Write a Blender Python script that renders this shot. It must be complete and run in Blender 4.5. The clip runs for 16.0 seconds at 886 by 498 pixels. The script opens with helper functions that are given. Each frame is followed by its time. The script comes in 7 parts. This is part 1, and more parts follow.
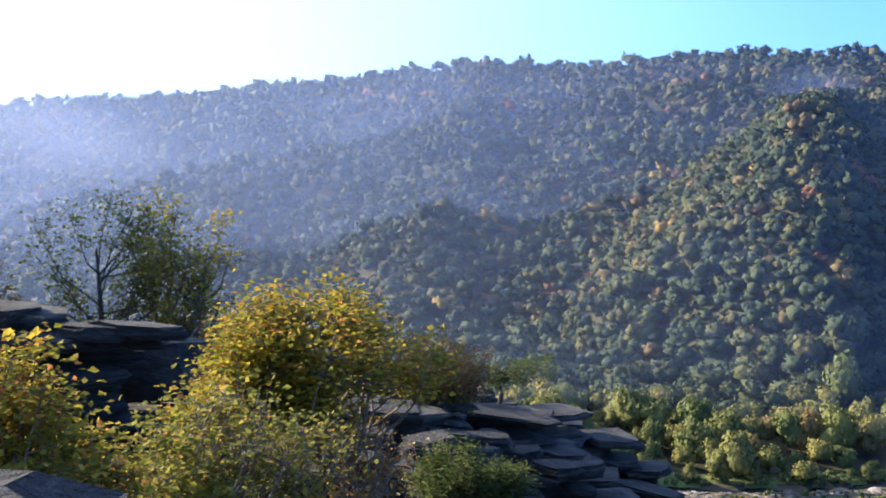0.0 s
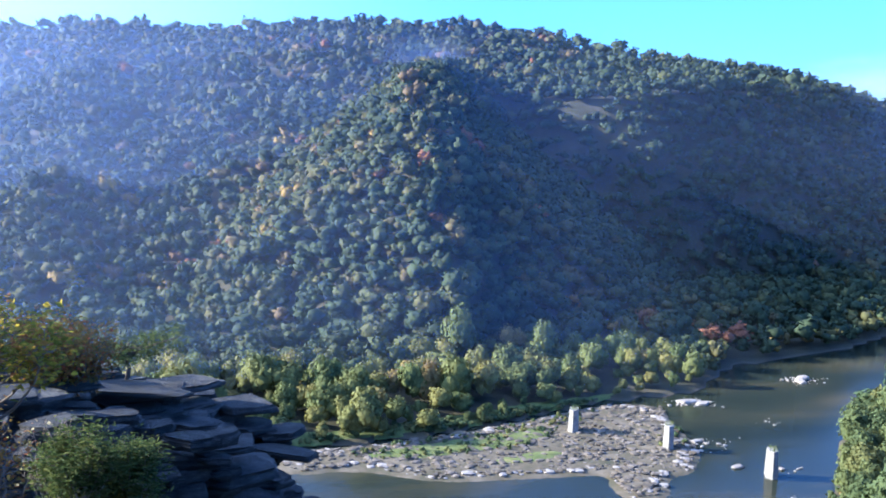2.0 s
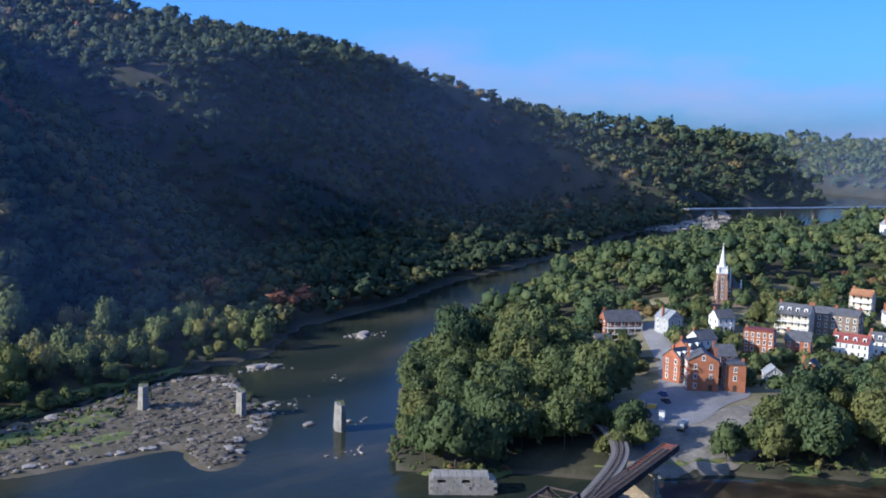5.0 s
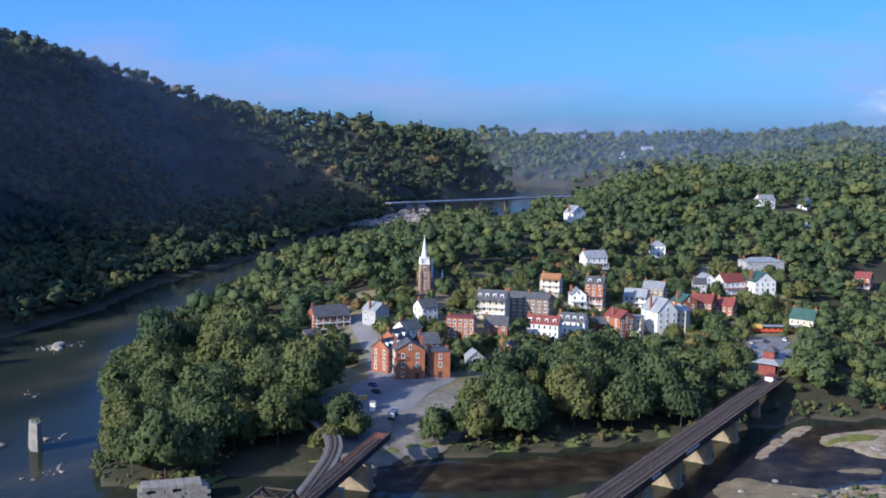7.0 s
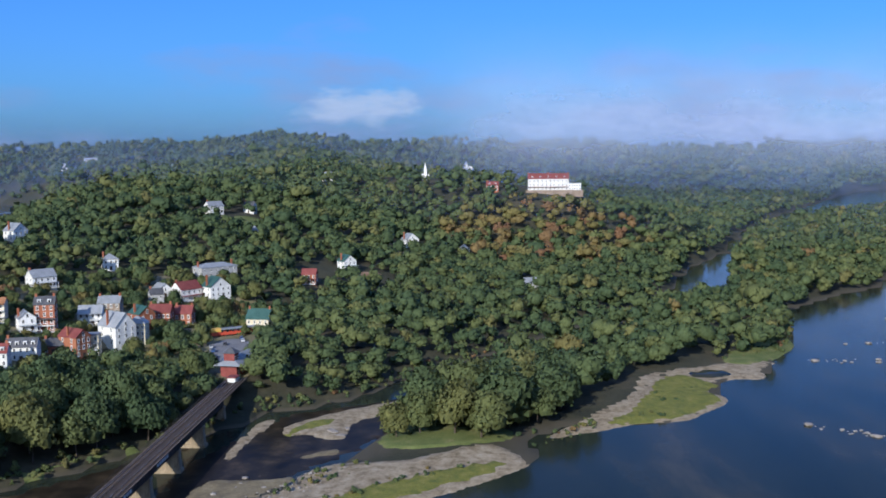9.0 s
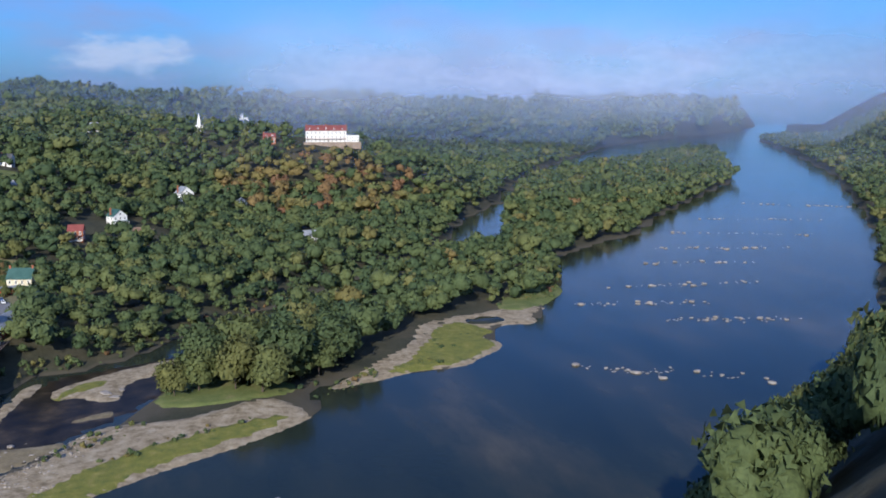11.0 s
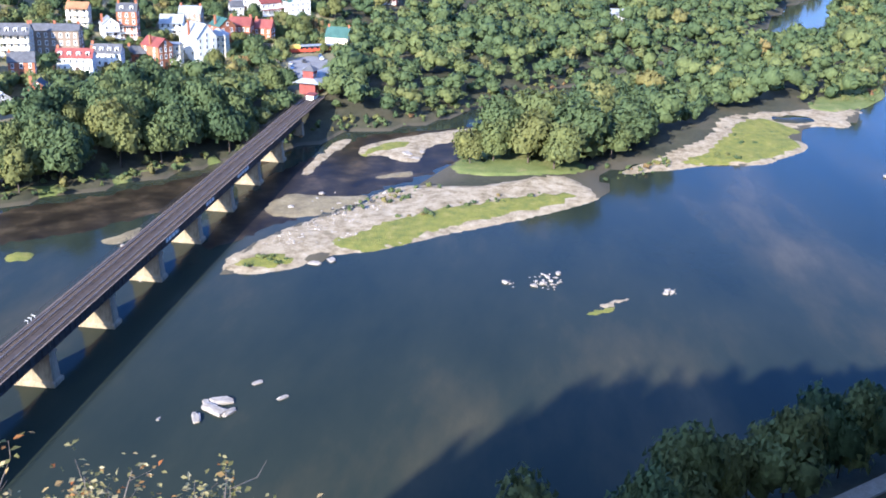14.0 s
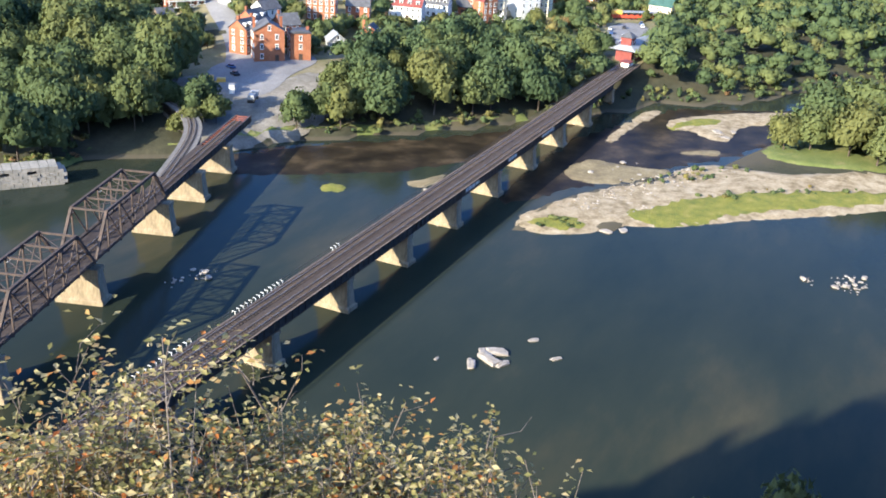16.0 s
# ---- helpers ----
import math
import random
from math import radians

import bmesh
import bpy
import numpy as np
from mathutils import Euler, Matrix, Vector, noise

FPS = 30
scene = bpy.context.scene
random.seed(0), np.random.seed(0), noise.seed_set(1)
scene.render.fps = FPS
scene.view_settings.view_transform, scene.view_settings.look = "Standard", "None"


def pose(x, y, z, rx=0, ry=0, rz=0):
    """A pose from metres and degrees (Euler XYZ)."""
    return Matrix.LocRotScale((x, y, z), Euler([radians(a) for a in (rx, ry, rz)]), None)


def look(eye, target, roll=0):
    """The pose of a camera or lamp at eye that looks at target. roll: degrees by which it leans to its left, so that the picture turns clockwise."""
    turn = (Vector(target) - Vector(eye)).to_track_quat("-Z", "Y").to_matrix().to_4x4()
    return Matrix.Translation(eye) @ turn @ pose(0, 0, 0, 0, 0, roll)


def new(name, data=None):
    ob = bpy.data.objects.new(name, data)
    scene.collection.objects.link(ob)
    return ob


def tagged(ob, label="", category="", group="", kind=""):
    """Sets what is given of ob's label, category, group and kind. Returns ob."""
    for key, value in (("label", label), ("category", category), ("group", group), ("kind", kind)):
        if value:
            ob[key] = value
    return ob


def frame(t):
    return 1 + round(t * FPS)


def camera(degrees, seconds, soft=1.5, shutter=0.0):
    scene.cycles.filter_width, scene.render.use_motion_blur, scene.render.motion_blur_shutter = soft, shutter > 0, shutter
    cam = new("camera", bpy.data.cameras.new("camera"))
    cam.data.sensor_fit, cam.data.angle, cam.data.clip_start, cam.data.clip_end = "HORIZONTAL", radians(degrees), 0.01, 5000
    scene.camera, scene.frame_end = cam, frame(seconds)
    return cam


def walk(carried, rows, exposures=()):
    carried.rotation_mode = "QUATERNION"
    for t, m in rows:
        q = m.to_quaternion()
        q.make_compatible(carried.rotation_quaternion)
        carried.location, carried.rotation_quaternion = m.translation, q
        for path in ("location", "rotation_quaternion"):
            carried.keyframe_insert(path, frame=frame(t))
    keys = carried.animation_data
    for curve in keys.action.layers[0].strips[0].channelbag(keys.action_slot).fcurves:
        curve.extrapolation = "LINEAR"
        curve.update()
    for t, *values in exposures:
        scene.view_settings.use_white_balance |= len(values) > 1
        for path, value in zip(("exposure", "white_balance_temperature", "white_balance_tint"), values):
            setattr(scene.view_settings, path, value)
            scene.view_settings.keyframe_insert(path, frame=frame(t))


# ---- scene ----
cam = camera(46.44, 16.0, soft=1.8)

# the cliff-top viewpoint: the camera turns on the spot, 100 m above the rivers
EYE = (0.0, 0.0, 100.0)
TURNS = [
    (0.0, 86.00, -2.39, 0.09),
    (0.5, 85.56, -2.52, -5.47),
    (1.0, 85.01, -2.25, -10.68),
    (1.5, 84.74, -2.36, -15.90),
    (2.0, 84.91, -2.05, -20.46),
    (2.5, 85.09, -2.06, -26.29),
    (3.0, 85.33, -2.19, -33.41),
    (3.2, 85.43, -2.02, -36.16),
    (5.3, 83.54, -1.23, -47.14),
    (5.5, 83.46, -1.00, -49.75),
    (6.0, 84.03, -1.20, -56.47),
    (6.5, 83.89, -1.14, -59.74),
    (7.0, 84.07, -0.94, -60.83),
    (7.5, 84.37, -1.03, -62.83),
    (8.0, 84.85, -1.22, -70.73),
    (8.5, 85.02, 0.31, -80.31),
    (9.0, 84.66, 0.57, -90.74),
    (9.5, 83.75, -0.02, -99.37),
    (9.7, 83.27, 0.04, -101.55),
    (11.8, 81.68, 0.18, -102.91),
    (12.0, 81.41, 0.22, -102.21),
    (12.5, 77.66, -0.34, -97.46),
    (13.0, 74.07, -1.37, -93.20),
    (13.5, 70.17, -2.25, -91.52),
    (14.0, 69.58, -1.73, -85.92),
    (14.5, 69.87, -2.20, -79.92),
    (15.0, 69.70, -1.97, -75.81),
    (15.5, 68.40, -2.69, -72.59),
    (16.0, 66.91, -3.22, -68.07),
]
walk(cam, [(t, pose(*EYE, rx, ry, rz)) for t, rx, ry, rz in TURNS],
     exposures=[(0.0, 1.7, 6500, 10), (0.5, 1.0, 5700, 10), (1.0, 1.0, 5500, 10), (1.5, 1.8, 5600, 10), (2.0, 2.0, 5200, 10), (2.5, 1.5, 5150, 10), (3.2, 1.2, 5200, 10), (5.5, 0.58, 5200, 12), (7.0, 0.56, 5250, 13), (8.5, 0.4, 5250, 11), (9.7, 0.0, 5200, 10), (12.0, 0.65, 5500, 12), (12.5, 0.95, 5500, 12), (13.0, 1.6, 5350, 12), (14.0, 1.75, 5250, 13), (15.0, 1.6, 5950, 6), (15.5, 1.6, 6150, 5), (16.0, 1.65, 5900, 6)])

# ---------------------------------------------------------------- light
SUN_TO = Vector((-2.14, 0.92, 1.0)).normalized()
SUN_EL = math.asin(SUN_TO.z)
SUN_AZ = math.atan2(SUN_TO.x, SUN_TO.y)
world = bpy.data.worlds.new("sky")
scene.world = world
world.use_nodes = True
wn, wl = world.node_tree.nodes, world.node_tree.links
wn.clear()
sky = wn.new("ShaderNodeTexSky")
sky.sky_type, sky.sun_disc = "NISHITA", False
sky.sun_elevation, sky.sun_rotation = SUN_EL, SUN_AZ
sky.altitude, sky.air_density, sky.dust_density, sky.ozone_density = 150, 1.0, 1.4, 1.8
tc = wn.new("ShaderNodeTexCoord")
sep = wn.new("ShaderNodeSeparateXYZ")
wl.new(tc.outputs["Generated"], sep.inputs[0])
# low morning cloud lying along the horizon, broken into soft heaps
mp = wn.new("ShaderNodeMapping")
mp.inputs["Scale"].default_value = (3.0, 3.0, 11.0)
wl.new(tc.outputs["Generated"], mp.inputs["Vector"])
cn = wn.new("ShaderNodeTexNoise")
cn.inputs["Scale"].default_value, cn.inputs["Detail"].default_value, cn.inputs["Roughness"].default_value = 1.6, 7, 0.55
wl.new(mp.outputs[0], cn.inputs["Vector"])
band = wn.new("ShaderNodeMapRange")
band.interpolation_type = "SMOOTHSTEP"
band.inputs["From Min"].default_value, band.inputs["From Max"].default_value = 0.17, 0.0
band.inputs["To Min"].default_value, band.inputs["To Max"].default_value = -0.25, 0.16
wl.new(sep.outputs["Z"], band.inputs["Value"])
summ = wn.new("ShaderNodeMath")
wl.new(cn.outputs["Fac"], summ.inputs[0])
wl.new(band.outputs[0], summ.inputs[1])
edge = wn.new("ShaderNodeMapRange")
edge.interpolation_type = "SMOOTHSTEP"
edge.inputs["From Min"].default_value, edge.inputs["From Max"].default_value = 0.46, 0.78
edge.inputs["To Min"].default_value, edge.inputs["To Max"].default_value = 0.0, 0.75
wl.new(summ.outputs[0], edge.inputs["Value"])
mix = wn.new("ShaderNodeMix")
mix.data_type = "RGBA"
wl.new(edge.outputs[0], mix.inputs["Factor"])
clear = wn.new("ShaderNodeMix")
clear.data_type, clear.blend_type = "RGBA", "MULTIPLY"
clear.inputs["Factor"].default_value = 1.0
clear.inputs["B"].default_value = (0.53, 0.96, 1.76, 1)
wl.new(sky.outputs[0], clear.inputs["A"])
# the air is bright and milky towards the morning sun, more so near the horizon
toward = wn.new("ShaderNodeVectorMath")
toward.operation = "DOT_PRODUCT"
wl.new(tc.outputs["Generated"], toward.inputs[0])
toward.inputs[1].default_value = SUN_TO
lift = wn.new("ShaderNodeMapRange")
lift.inputs["From Min"].default_value, lift.inputs["From Max"].default_value = -0.85, 1.0
lift.inputs["To Min"].default_value, lift.inputs["To Max"].default_value = 1.05, 1.75
wl.new(toward.outputs["Value"], lift.inputs["Value"])
bright = wn.new("ShaderNodeVectorMath")
bright.operation = "SCALE"
wl.new(clear.outputs["Result"], bright.inputs[0])
wl.new(lift.outputs[0], bright.inputs["Scale"])
milk = wn.new("ShaderNodeMapRange")
milk.interpolation_type = "SMOOTHSTEP"
milk.inputs["From Min"].default_value, milk.inputs["From Max"].default_value = 0.05, 0.95
milk.inputs["To Min"].default_value, milk.inputs["To Max"].default_value = 0.0, 0.8
wl.new(toward.outputs["Value"], milk.inputs["Value"])
hazy = wn.new("ShaderNodeMix")
hazy.data_type = "RGBA"
wl.new(milk.outputs[0], hazy.inputs["Factor"])
wl.new(bright.outputs[0], hazy.inputs["A"])
hazy.inputs["B"].default_value = (8.0, 9.5, 12.0, 1)
wl.new(hazy.outputs["Result"], mix.inputs["A"])
mix.inputs["B"].default_value = (4.6, 5.0, 7.2, 1)
# one white heap of cloud over the plateau
heap = wn.new("ShaderNodeVectorMath")
heap.operation = "DISTANCE"
hm = wn.new("ShaderNodeMapping")
hm.inputs["Scale"].default_value = (1.0, 1.0, 3.0)
wl.new(tc.outputs["Generated"], hm.inputs["Vector"])
wl.new(hm.outputs[0], heap.inputs[0])
heap.inputs[1].default_value = (math.sin(radians(86.3)), math.cos(radians(86.3)), 3.0 * math.sin(radians(2.6)))
hn = wn.new("ShaderNodeMath")
hn.operation = "MULTIPLY_ADD"
hx = wn.new("ShaderNodeTexNoise")
hx.inputs["Scale"].default_value, hx.inputs["Detail"].default_value, hx.inputs["Roughness"].default_value = 24, 6, 0.6
wl.new(hm.outputs[0], hx.inputs["Vector"])
wl.new(hx.outputs["Fac"], hn.inputs[0])
hn.inputs[1].default_value = -0.13
wl.new(heap.outputs["Value"], hn.inputs[2])
hr = wn.new("ShaderNodeMapRange")
hr.interpolation_type = "SMOOTHSTEP"
hr.inputs["From Min"].default_value, hr.inputs["From Max"].default_value = 0.0, -0.045
hr.inputs["To Min"].default_value, hr.inputs["To Max"].default_value = 0.0, 0.7
wl.new(hn.outputs[0], hr.inputs["Value"])
mix2 = wn.new("ShaderNodeMix")
mix2.data_type = "RGBA"
wl.new(hr.outputs[0], mix2.inputs["Factor"])
wl.new(mix.outputs["Result"], mix2.inputs["A"])
mix2.inputs["B"].default_value = (8.2, 8.6, 9.6, 1)
mix = mix2
bg = wn.new("ShaderNodeBackground")
bg.inputs["Strength"].default_value = 0.06
wl.new(mix.outputs["Result"], bg.inputs["Color"])
wout = wn.new("ShaderNodeOutputWorld")
wl.new(bg.outputs[0], wout.inputs["Surface"])

sun = new("sun", bpy.data.lights.new("sun", "SUN"))
sun.data.energy, sun.data.angle, sun.data.color = 5.0, radians(0.5), (1.0, 0.85, 0.63)
sun.matrix_world = look((-400, 100, 300), Vector((-400, 100, 300)) - SUN_TO)


# ---------------------------------------------------------------- materials
def nodes_of(name):
    m = bpy.data.materials.new(name)
    m.use_nodes = True
    n, l = m.node_tree.nodes, m.node_tree.links
    n.clear()
    out = n.new("ShaderNodeOutputMaterial")
    b = n.new("ShaderNodeBsdfPrincipled")
    l.new(b.outputs[0], out.inputs["Surface"])
    return m, n, l, b


def noise_node(n, l, scale, detail=4, rough=0.6, vec=None):
    t = n.new("ShaderNodeTexNoise")
    t.inputs["Scale"].default_value, t.inputs["Detail"].default_value, t.inputs["Roughness"].default_value = scale, detail, rough
    if vec is not None:
        l.new(vec, t.inputs["Vector"])
    return t


def ramp_node(n, l, src, stops):
    r = n.new("ShaderNodeValToRGB")
    e = r.color_ramp.elements
    while len(e) < len(stops):
        e.new(0.5)
    for el, (p, c) in zip(e, stops):
        el.position, el.color = p, (*c, 1)
    l.new(src, r.inputs["Fac"])
    return r


def mixed(n, l, fac, a, b, mode="MIX"):
    m = n.new("ShaderNodeMix")
    m.data_type, m.blend_type = "RGBA", mode
    for v, s in ((fac, "Factor"), (a, "A"), (b, "B")):
        if hasattr(v, "is_output"):
            l.new(v, m.inputs[s])
        else:
            m.inputs[s].default_value = v if s == "Factor" else (*v, 1)
    return m.outputs["Result"]


def surface(name, stops, scale, fine=None, rough=0.8, bump=0.3, bump_dist=0.1, spec=0.3, vary=0.0, metal=0.0, stretch=None):
    """A matt surface: colour from a coarse noise, broken by a fine one, with relief; vary: brightness from piece to piece."""
    m, n, l, b = nodes_of(name)
    co = n.new("ShaderNodeTexCoord").outputs["Object"]
    if stretch:
        mpn = n.new("ShaderNodeMapping")
        mpn.inputs["Scale"].default_value = stretch
        l.new(co, mpn.inputs["Vector"])
        co = mpn.outputs[0]
    a = noise_node(n, l, scale, 5, 0.65, co)
    f = noise_node(n, l, fine or scale * 9, 4, 0.7, co)
    col = ramp_node(n, l, a.outputs["Fac"], stops).outputs["Color"]
    g = ramp_node(n, l, f.outputs["Fac"], [(0.25, (0.55, 0.55, 0.55)), (0.75, (1.3, 1.3, 1.3))]).outputs["Color"]
    col = mixed(n, l, 0.7, col, g, "MULTIPLY")
    if vary:
        oi = n.new("ShaderNodeObjectInfo")
        v = n.new("ShaderNodeMapRange")
        v.inputs["To Min"].default_value, v.inputs["To Max"].default_value = 1 - vary, 1 + vary
        l.new(oi.outputs["Random"], v.inputs["Value"])
        hs = n.new("ShaderNodeHueSaturation")
        l.new(v.outputs[0], hs.inputs["Value"])
        l.new(col, hs.inputs["Color"])
        col = hs.outputs["Color"]
    l.new(col, b.inputs["Base Color"])
    b.inputs["Roughness"].default_value, b.inputs["Specular IOR Level"].default_value, b.inputs["Metallic"].default_value = rough, spec, metal
    bp = n.new("ShaderNodeBump")
    bp.inputs["Strength"].default_value, bp.inputs["Distance"].default_value = bump, bump_dist
    l.new(f.outputs["Fac"], bp.inputs["Height"])
    l.new(bp.outputs[0], b.inputs["Normal"])
    return m


def foliage(name, leaf, fine, by="tint", bump_dist=0.5, through_light=0.0):
    """Leaves: hue by the tint of each tree, light and dark clumps at two scales, a rough relief."""
    m, n, l, b = nodes_of(name)
    if by == "tint":
        at = n.new("ShaderNodeAttribute")
        at.attribute_name = "tint"
        fac = at.outputs["Fac"]
    elif by == "object":
        fac = n.new("ShaderNodeObjectInfo").outputs["Random"]
    else:
        fac = n.new("ShaderNodeNewGeometry").outputs["Random Per Island"]
    col = ramp_node(n, l, fac, leaf).outputs["Color"]
    geo = n.new("ShaderNodeNewGeometry").outputs["Position"]
    a = noise_node(n, l, fine * 0.22, 3, 0.6, geo)
    f = noise_node(n, l, fine, 3, 0.7, geo)
    g = ramp_node(n, l, f.outputs["Fac"], [(0.3, (0.6, 0.61, 0.63)), (0.5, (0.98, 0.98, 0.98)), (0.7, (1.34, 1.32, 1.24))]).outputs["Color"]
    g2 = ramp_node(n, l, a.outputs["Fac"], [(0.3, (0.7, 0.72, 0.7)), (0.7, (1.25, 1.22, 1.15))]).outputs["Color"]
    col = mixed(n, l, 0.85, col, g, "MULTIPLY")
    col = mixed(n, l, 0.8, col, g2, "MULTIPLY")
    l.new(col, b.inputs["Base Color"])
    b.inputs["Roughness"].default_value, b.inputs["Specular IOR Level"].default_value = 0.75, 0.15
    bp = n.new("ShaderNodeBump")
    bp.inputs["Strength"].default_value, bp.inputs["Distance"].default_value = 0.3, bump_dist
    l.new(f.outputs["Fac"], bp.inputs["Height"])
    l.new(bp.outputs[0], b.inputs["Normal"])
    if through_light:
        tr = n.new("ShaderNodeBsdfTranslucent")
        l.new(col, tr.inputs["Color"])
        ms = n.new("ShaderNodeMixShader")
        ms.inputs["Fac"].default_value = through_light
        l.new(b.outputs[0], ms.inputs[1])
        l.new(tr.outputs[0], ms.inputs[2])
        l.new(ms.outputs[0], n["Material Output"].inputs["Surface"])
    return m


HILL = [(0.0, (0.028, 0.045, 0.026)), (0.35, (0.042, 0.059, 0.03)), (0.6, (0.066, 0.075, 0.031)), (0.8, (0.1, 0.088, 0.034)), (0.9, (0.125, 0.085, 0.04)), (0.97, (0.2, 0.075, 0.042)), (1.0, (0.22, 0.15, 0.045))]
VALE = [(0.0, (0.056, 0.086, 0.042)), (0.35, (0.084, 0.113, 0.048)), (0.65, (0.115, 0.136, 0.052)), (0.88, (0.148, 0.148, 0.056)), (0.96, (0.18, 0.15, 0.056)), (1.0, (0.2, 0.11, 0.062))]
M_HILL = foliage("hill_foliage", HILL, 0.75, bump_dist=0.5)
M_VALE = foliage("valley_foliage", VALE, 0.95, bump_dist=0.6, through_light=0.22)
M_VALE_OB = foliage("riverside_foliage", VALE[:3] + [(1.0, (0.135, 0.14, 0.05))], 1.0, by="object", bump_dist=0.4, through_light=0.28)
M_WILLOW = foliage("willow_foliage", [(0.0, (0.1, 0.13, 0.05)), (0.5, (0.16, 0.17, 0.06)), (0.8, (0.22, 0.2, 0.065)), (1.0, (0.25, 0.16, 0.07))], 1.0, bump_dist=0.4, through_light=0.2)
M_BARK = surface("bark", [(0.3, (0.06, 0.045, 0.035)), (0.7, (0.13, 0.105, 0.085))], 2.0, rough=0.9, bump=0.5)


# ---------------------------------------------------------------- lie of the land
def ring(text):
    return np.array([[float(v) for v in p.split(",")] for p in text.split()])


# shores at the water's level (metres from the viewpoint)
TOWN_SHORE = ring("1900,6000 2080,2300 2260,1500 2250,1000 2100,770 1800,670 1400,640 1100,600 850,545 640,472 505,424 405,382 325,340 276,303 244,266 214,240 203,224 216,200 232,200 242,180 280,155 300,131 328,107 376,70 394,62 400,47 410,35 455,6 500,-26 560,-68 650,-136 735,-176 850,-212 1000,-286 1190,-356 1500,-500 2300,-930 2900,-1400 3300,-1800 6000,-3500 6000,6000")
ISLE_SHORE = ring("240,73 250,50 262,40 281,17 297,-5 313,-23 326,-35 352,-36 362,-47 367,-68 372,-93 404,-119 434,-125 447,-149 514,-181 634,-228 701,-288 742,-333 833,-385 1243,-690 1993,-1050 1993,-980 1400,-490 1190,-366 1000,-296 860,-246 790,-226 720,-205 650,-146 560,-78 500,-38 450,-16 405,-2 372,16 345,24 328,32 304,48 274,67")
HILL_SHORE = ring("-900,420 -300,350 0,332 69,333 135,340 182,360 222,374 268,380 320,428 412,455 515,505 625,540 850,625 1150,735 1380,835 1600,860 1840,850 1990,960 2040,1300 1950,2200 1700,6000 -6000,6000 -6000,900")
NEAR_SHORE = ring("-900,270 -250,250 -60,225 10,195 50,150 72,105 88,60 102,20 122,-10 146,-28 166,-56 187,-86 215,-119 262,-170 330,-236 410,-302 495,-362 700,-505 880,-615 1300,-865 1900,-1160 2600,-1490 3000,-1800 3300,-1990 6000,-3700 4000,-6000 -6000,-6000 -6000,500")
CLIFF_TOP = ring("0.2,-3.0 0.9,-1.2 1.0,0.8 0.5,2.4 -0.4,5.0 -0.2,9.0 1.2,14.0 3.0,19.0 4.4,24.0 4.2,28.0 3.0,34.0 -4.0,42.0 -26,54 -32,64 -47,93 -64,127 -120,150 -400,220 -500,-300 -120,-140 -40,-60 -10,-24 -2,-9")
# crests: x, y, height
CREST_MAIN = ring("-2600,3300,250 -860,2025,182 -295,1674,220 49,1399,246 314,1261,254 479,1187,257")
CREST_SPUR = ring("318,870,176 234,690,146 192,565,104 182,500,60 178,450,26")
CREST_BOWL = ring("479,1187,257 560,960,210 720,985,201 900,1060,197 1080,1115,181 1230,1105,143")
CREST_END = ring("1230,1105,143 1640,1380,142 1560,1219,131 1668,1104,122 1782,1013,102 1827,931,59 1840,870,12")
CREST_LEFT = ring("49,1399,246 40,1150,182 10,900,110 -10,720,56 -20,600,14")
CREST_WEST = ring("-295,1674,220 -230,1300,160 -190,1000,92 -160,760,36")
CREST_TOWN = ring("300,178,9 360,215,14 432,255,29 560,290,46 700,295,60 850,270,66 1000,225,69 1250,150,68 1700,200,86 2700,380,126 4000,600,150")
CREST_INN = ring("1250,150,68 1150,0,72 1050,-100,64")
CREST_FAR = ring("2700,380,128 2900,1000,118 3100,1700,112 4200,3000,160")
CREST_UP = ring("2700,380,126 2800,-300,112 3100,-900,92 3700,-1600,96 4600,-2300,110")
CREST_STEP = ring("0,-16,94 8,-28,95 20,-42,95")
CREST_SIDE = ring("20,-42,95 41,-57,95 88,-134,95 140,-215,96")
CREST_NEAR = ring("-60,-40,104 60,-220,90 260,-440,92 600,-800,112 1100,-1060,114 1500,-1260,116 2300,-1800,128 3400,-2500,150")


def inside(poly, x, y):
    c = np.zeros(x.shape, bool)
    for (x0, y0), (x1, y1) in zip(poly, np.roll(poly, -1, 0)):
        if y0 != y1:
            c ^= ((y0 > y) != (y1 > y)) & (x < (x1 - x0) * (y - y0) / (y1 - y0) + x0)
    return c


def line_dist(line, x, y, closed=False):
    """Distance to a polyline, and its height at the nearest point."""
    best, hz = np.full(x.shape, 1e9), np.zeros(x.shape)
    pts = np.vstack([line, line[:1]]) if closed else line
    for a, b in zip(pts[:-1], pts[1:]):
        dx, dy = b[0] - a[0], b[1] - a[1]
        u = np.clip(((x - a[0]) * dx + (y - a[1]) * dy) / (dx * dx + dy * dy), 0, 1)
        d = np.hypot(x - a[0] - u * dx, y - a[1] - u * dy)
        k = d < best
        best = np.where(k, d, best)
        if line.shape[1] > 2:
            hz = np.where(k, a[2] + u * (b[2] - a[2]), hz)
    return best, hz


def waves(x, y, size, seed=0.0):
    """Smooth rolling relief, -1 to 1."""
    s = 0
    for k, (w, a) in enumerate(((1.0, 0.5), (0.46, 0.28), (0.21, 0.16))):
        q = size * w
        s = s + a * np.sin(x / q + 1.7 * k + seed + 1.3 * np.sin(y / q * 0.8 + seed)) * np.cos(y / q * 1.1 - 0.9 * k + 1.1 * np.sin(x / q * 0.7 + 2 * seed))
    return s


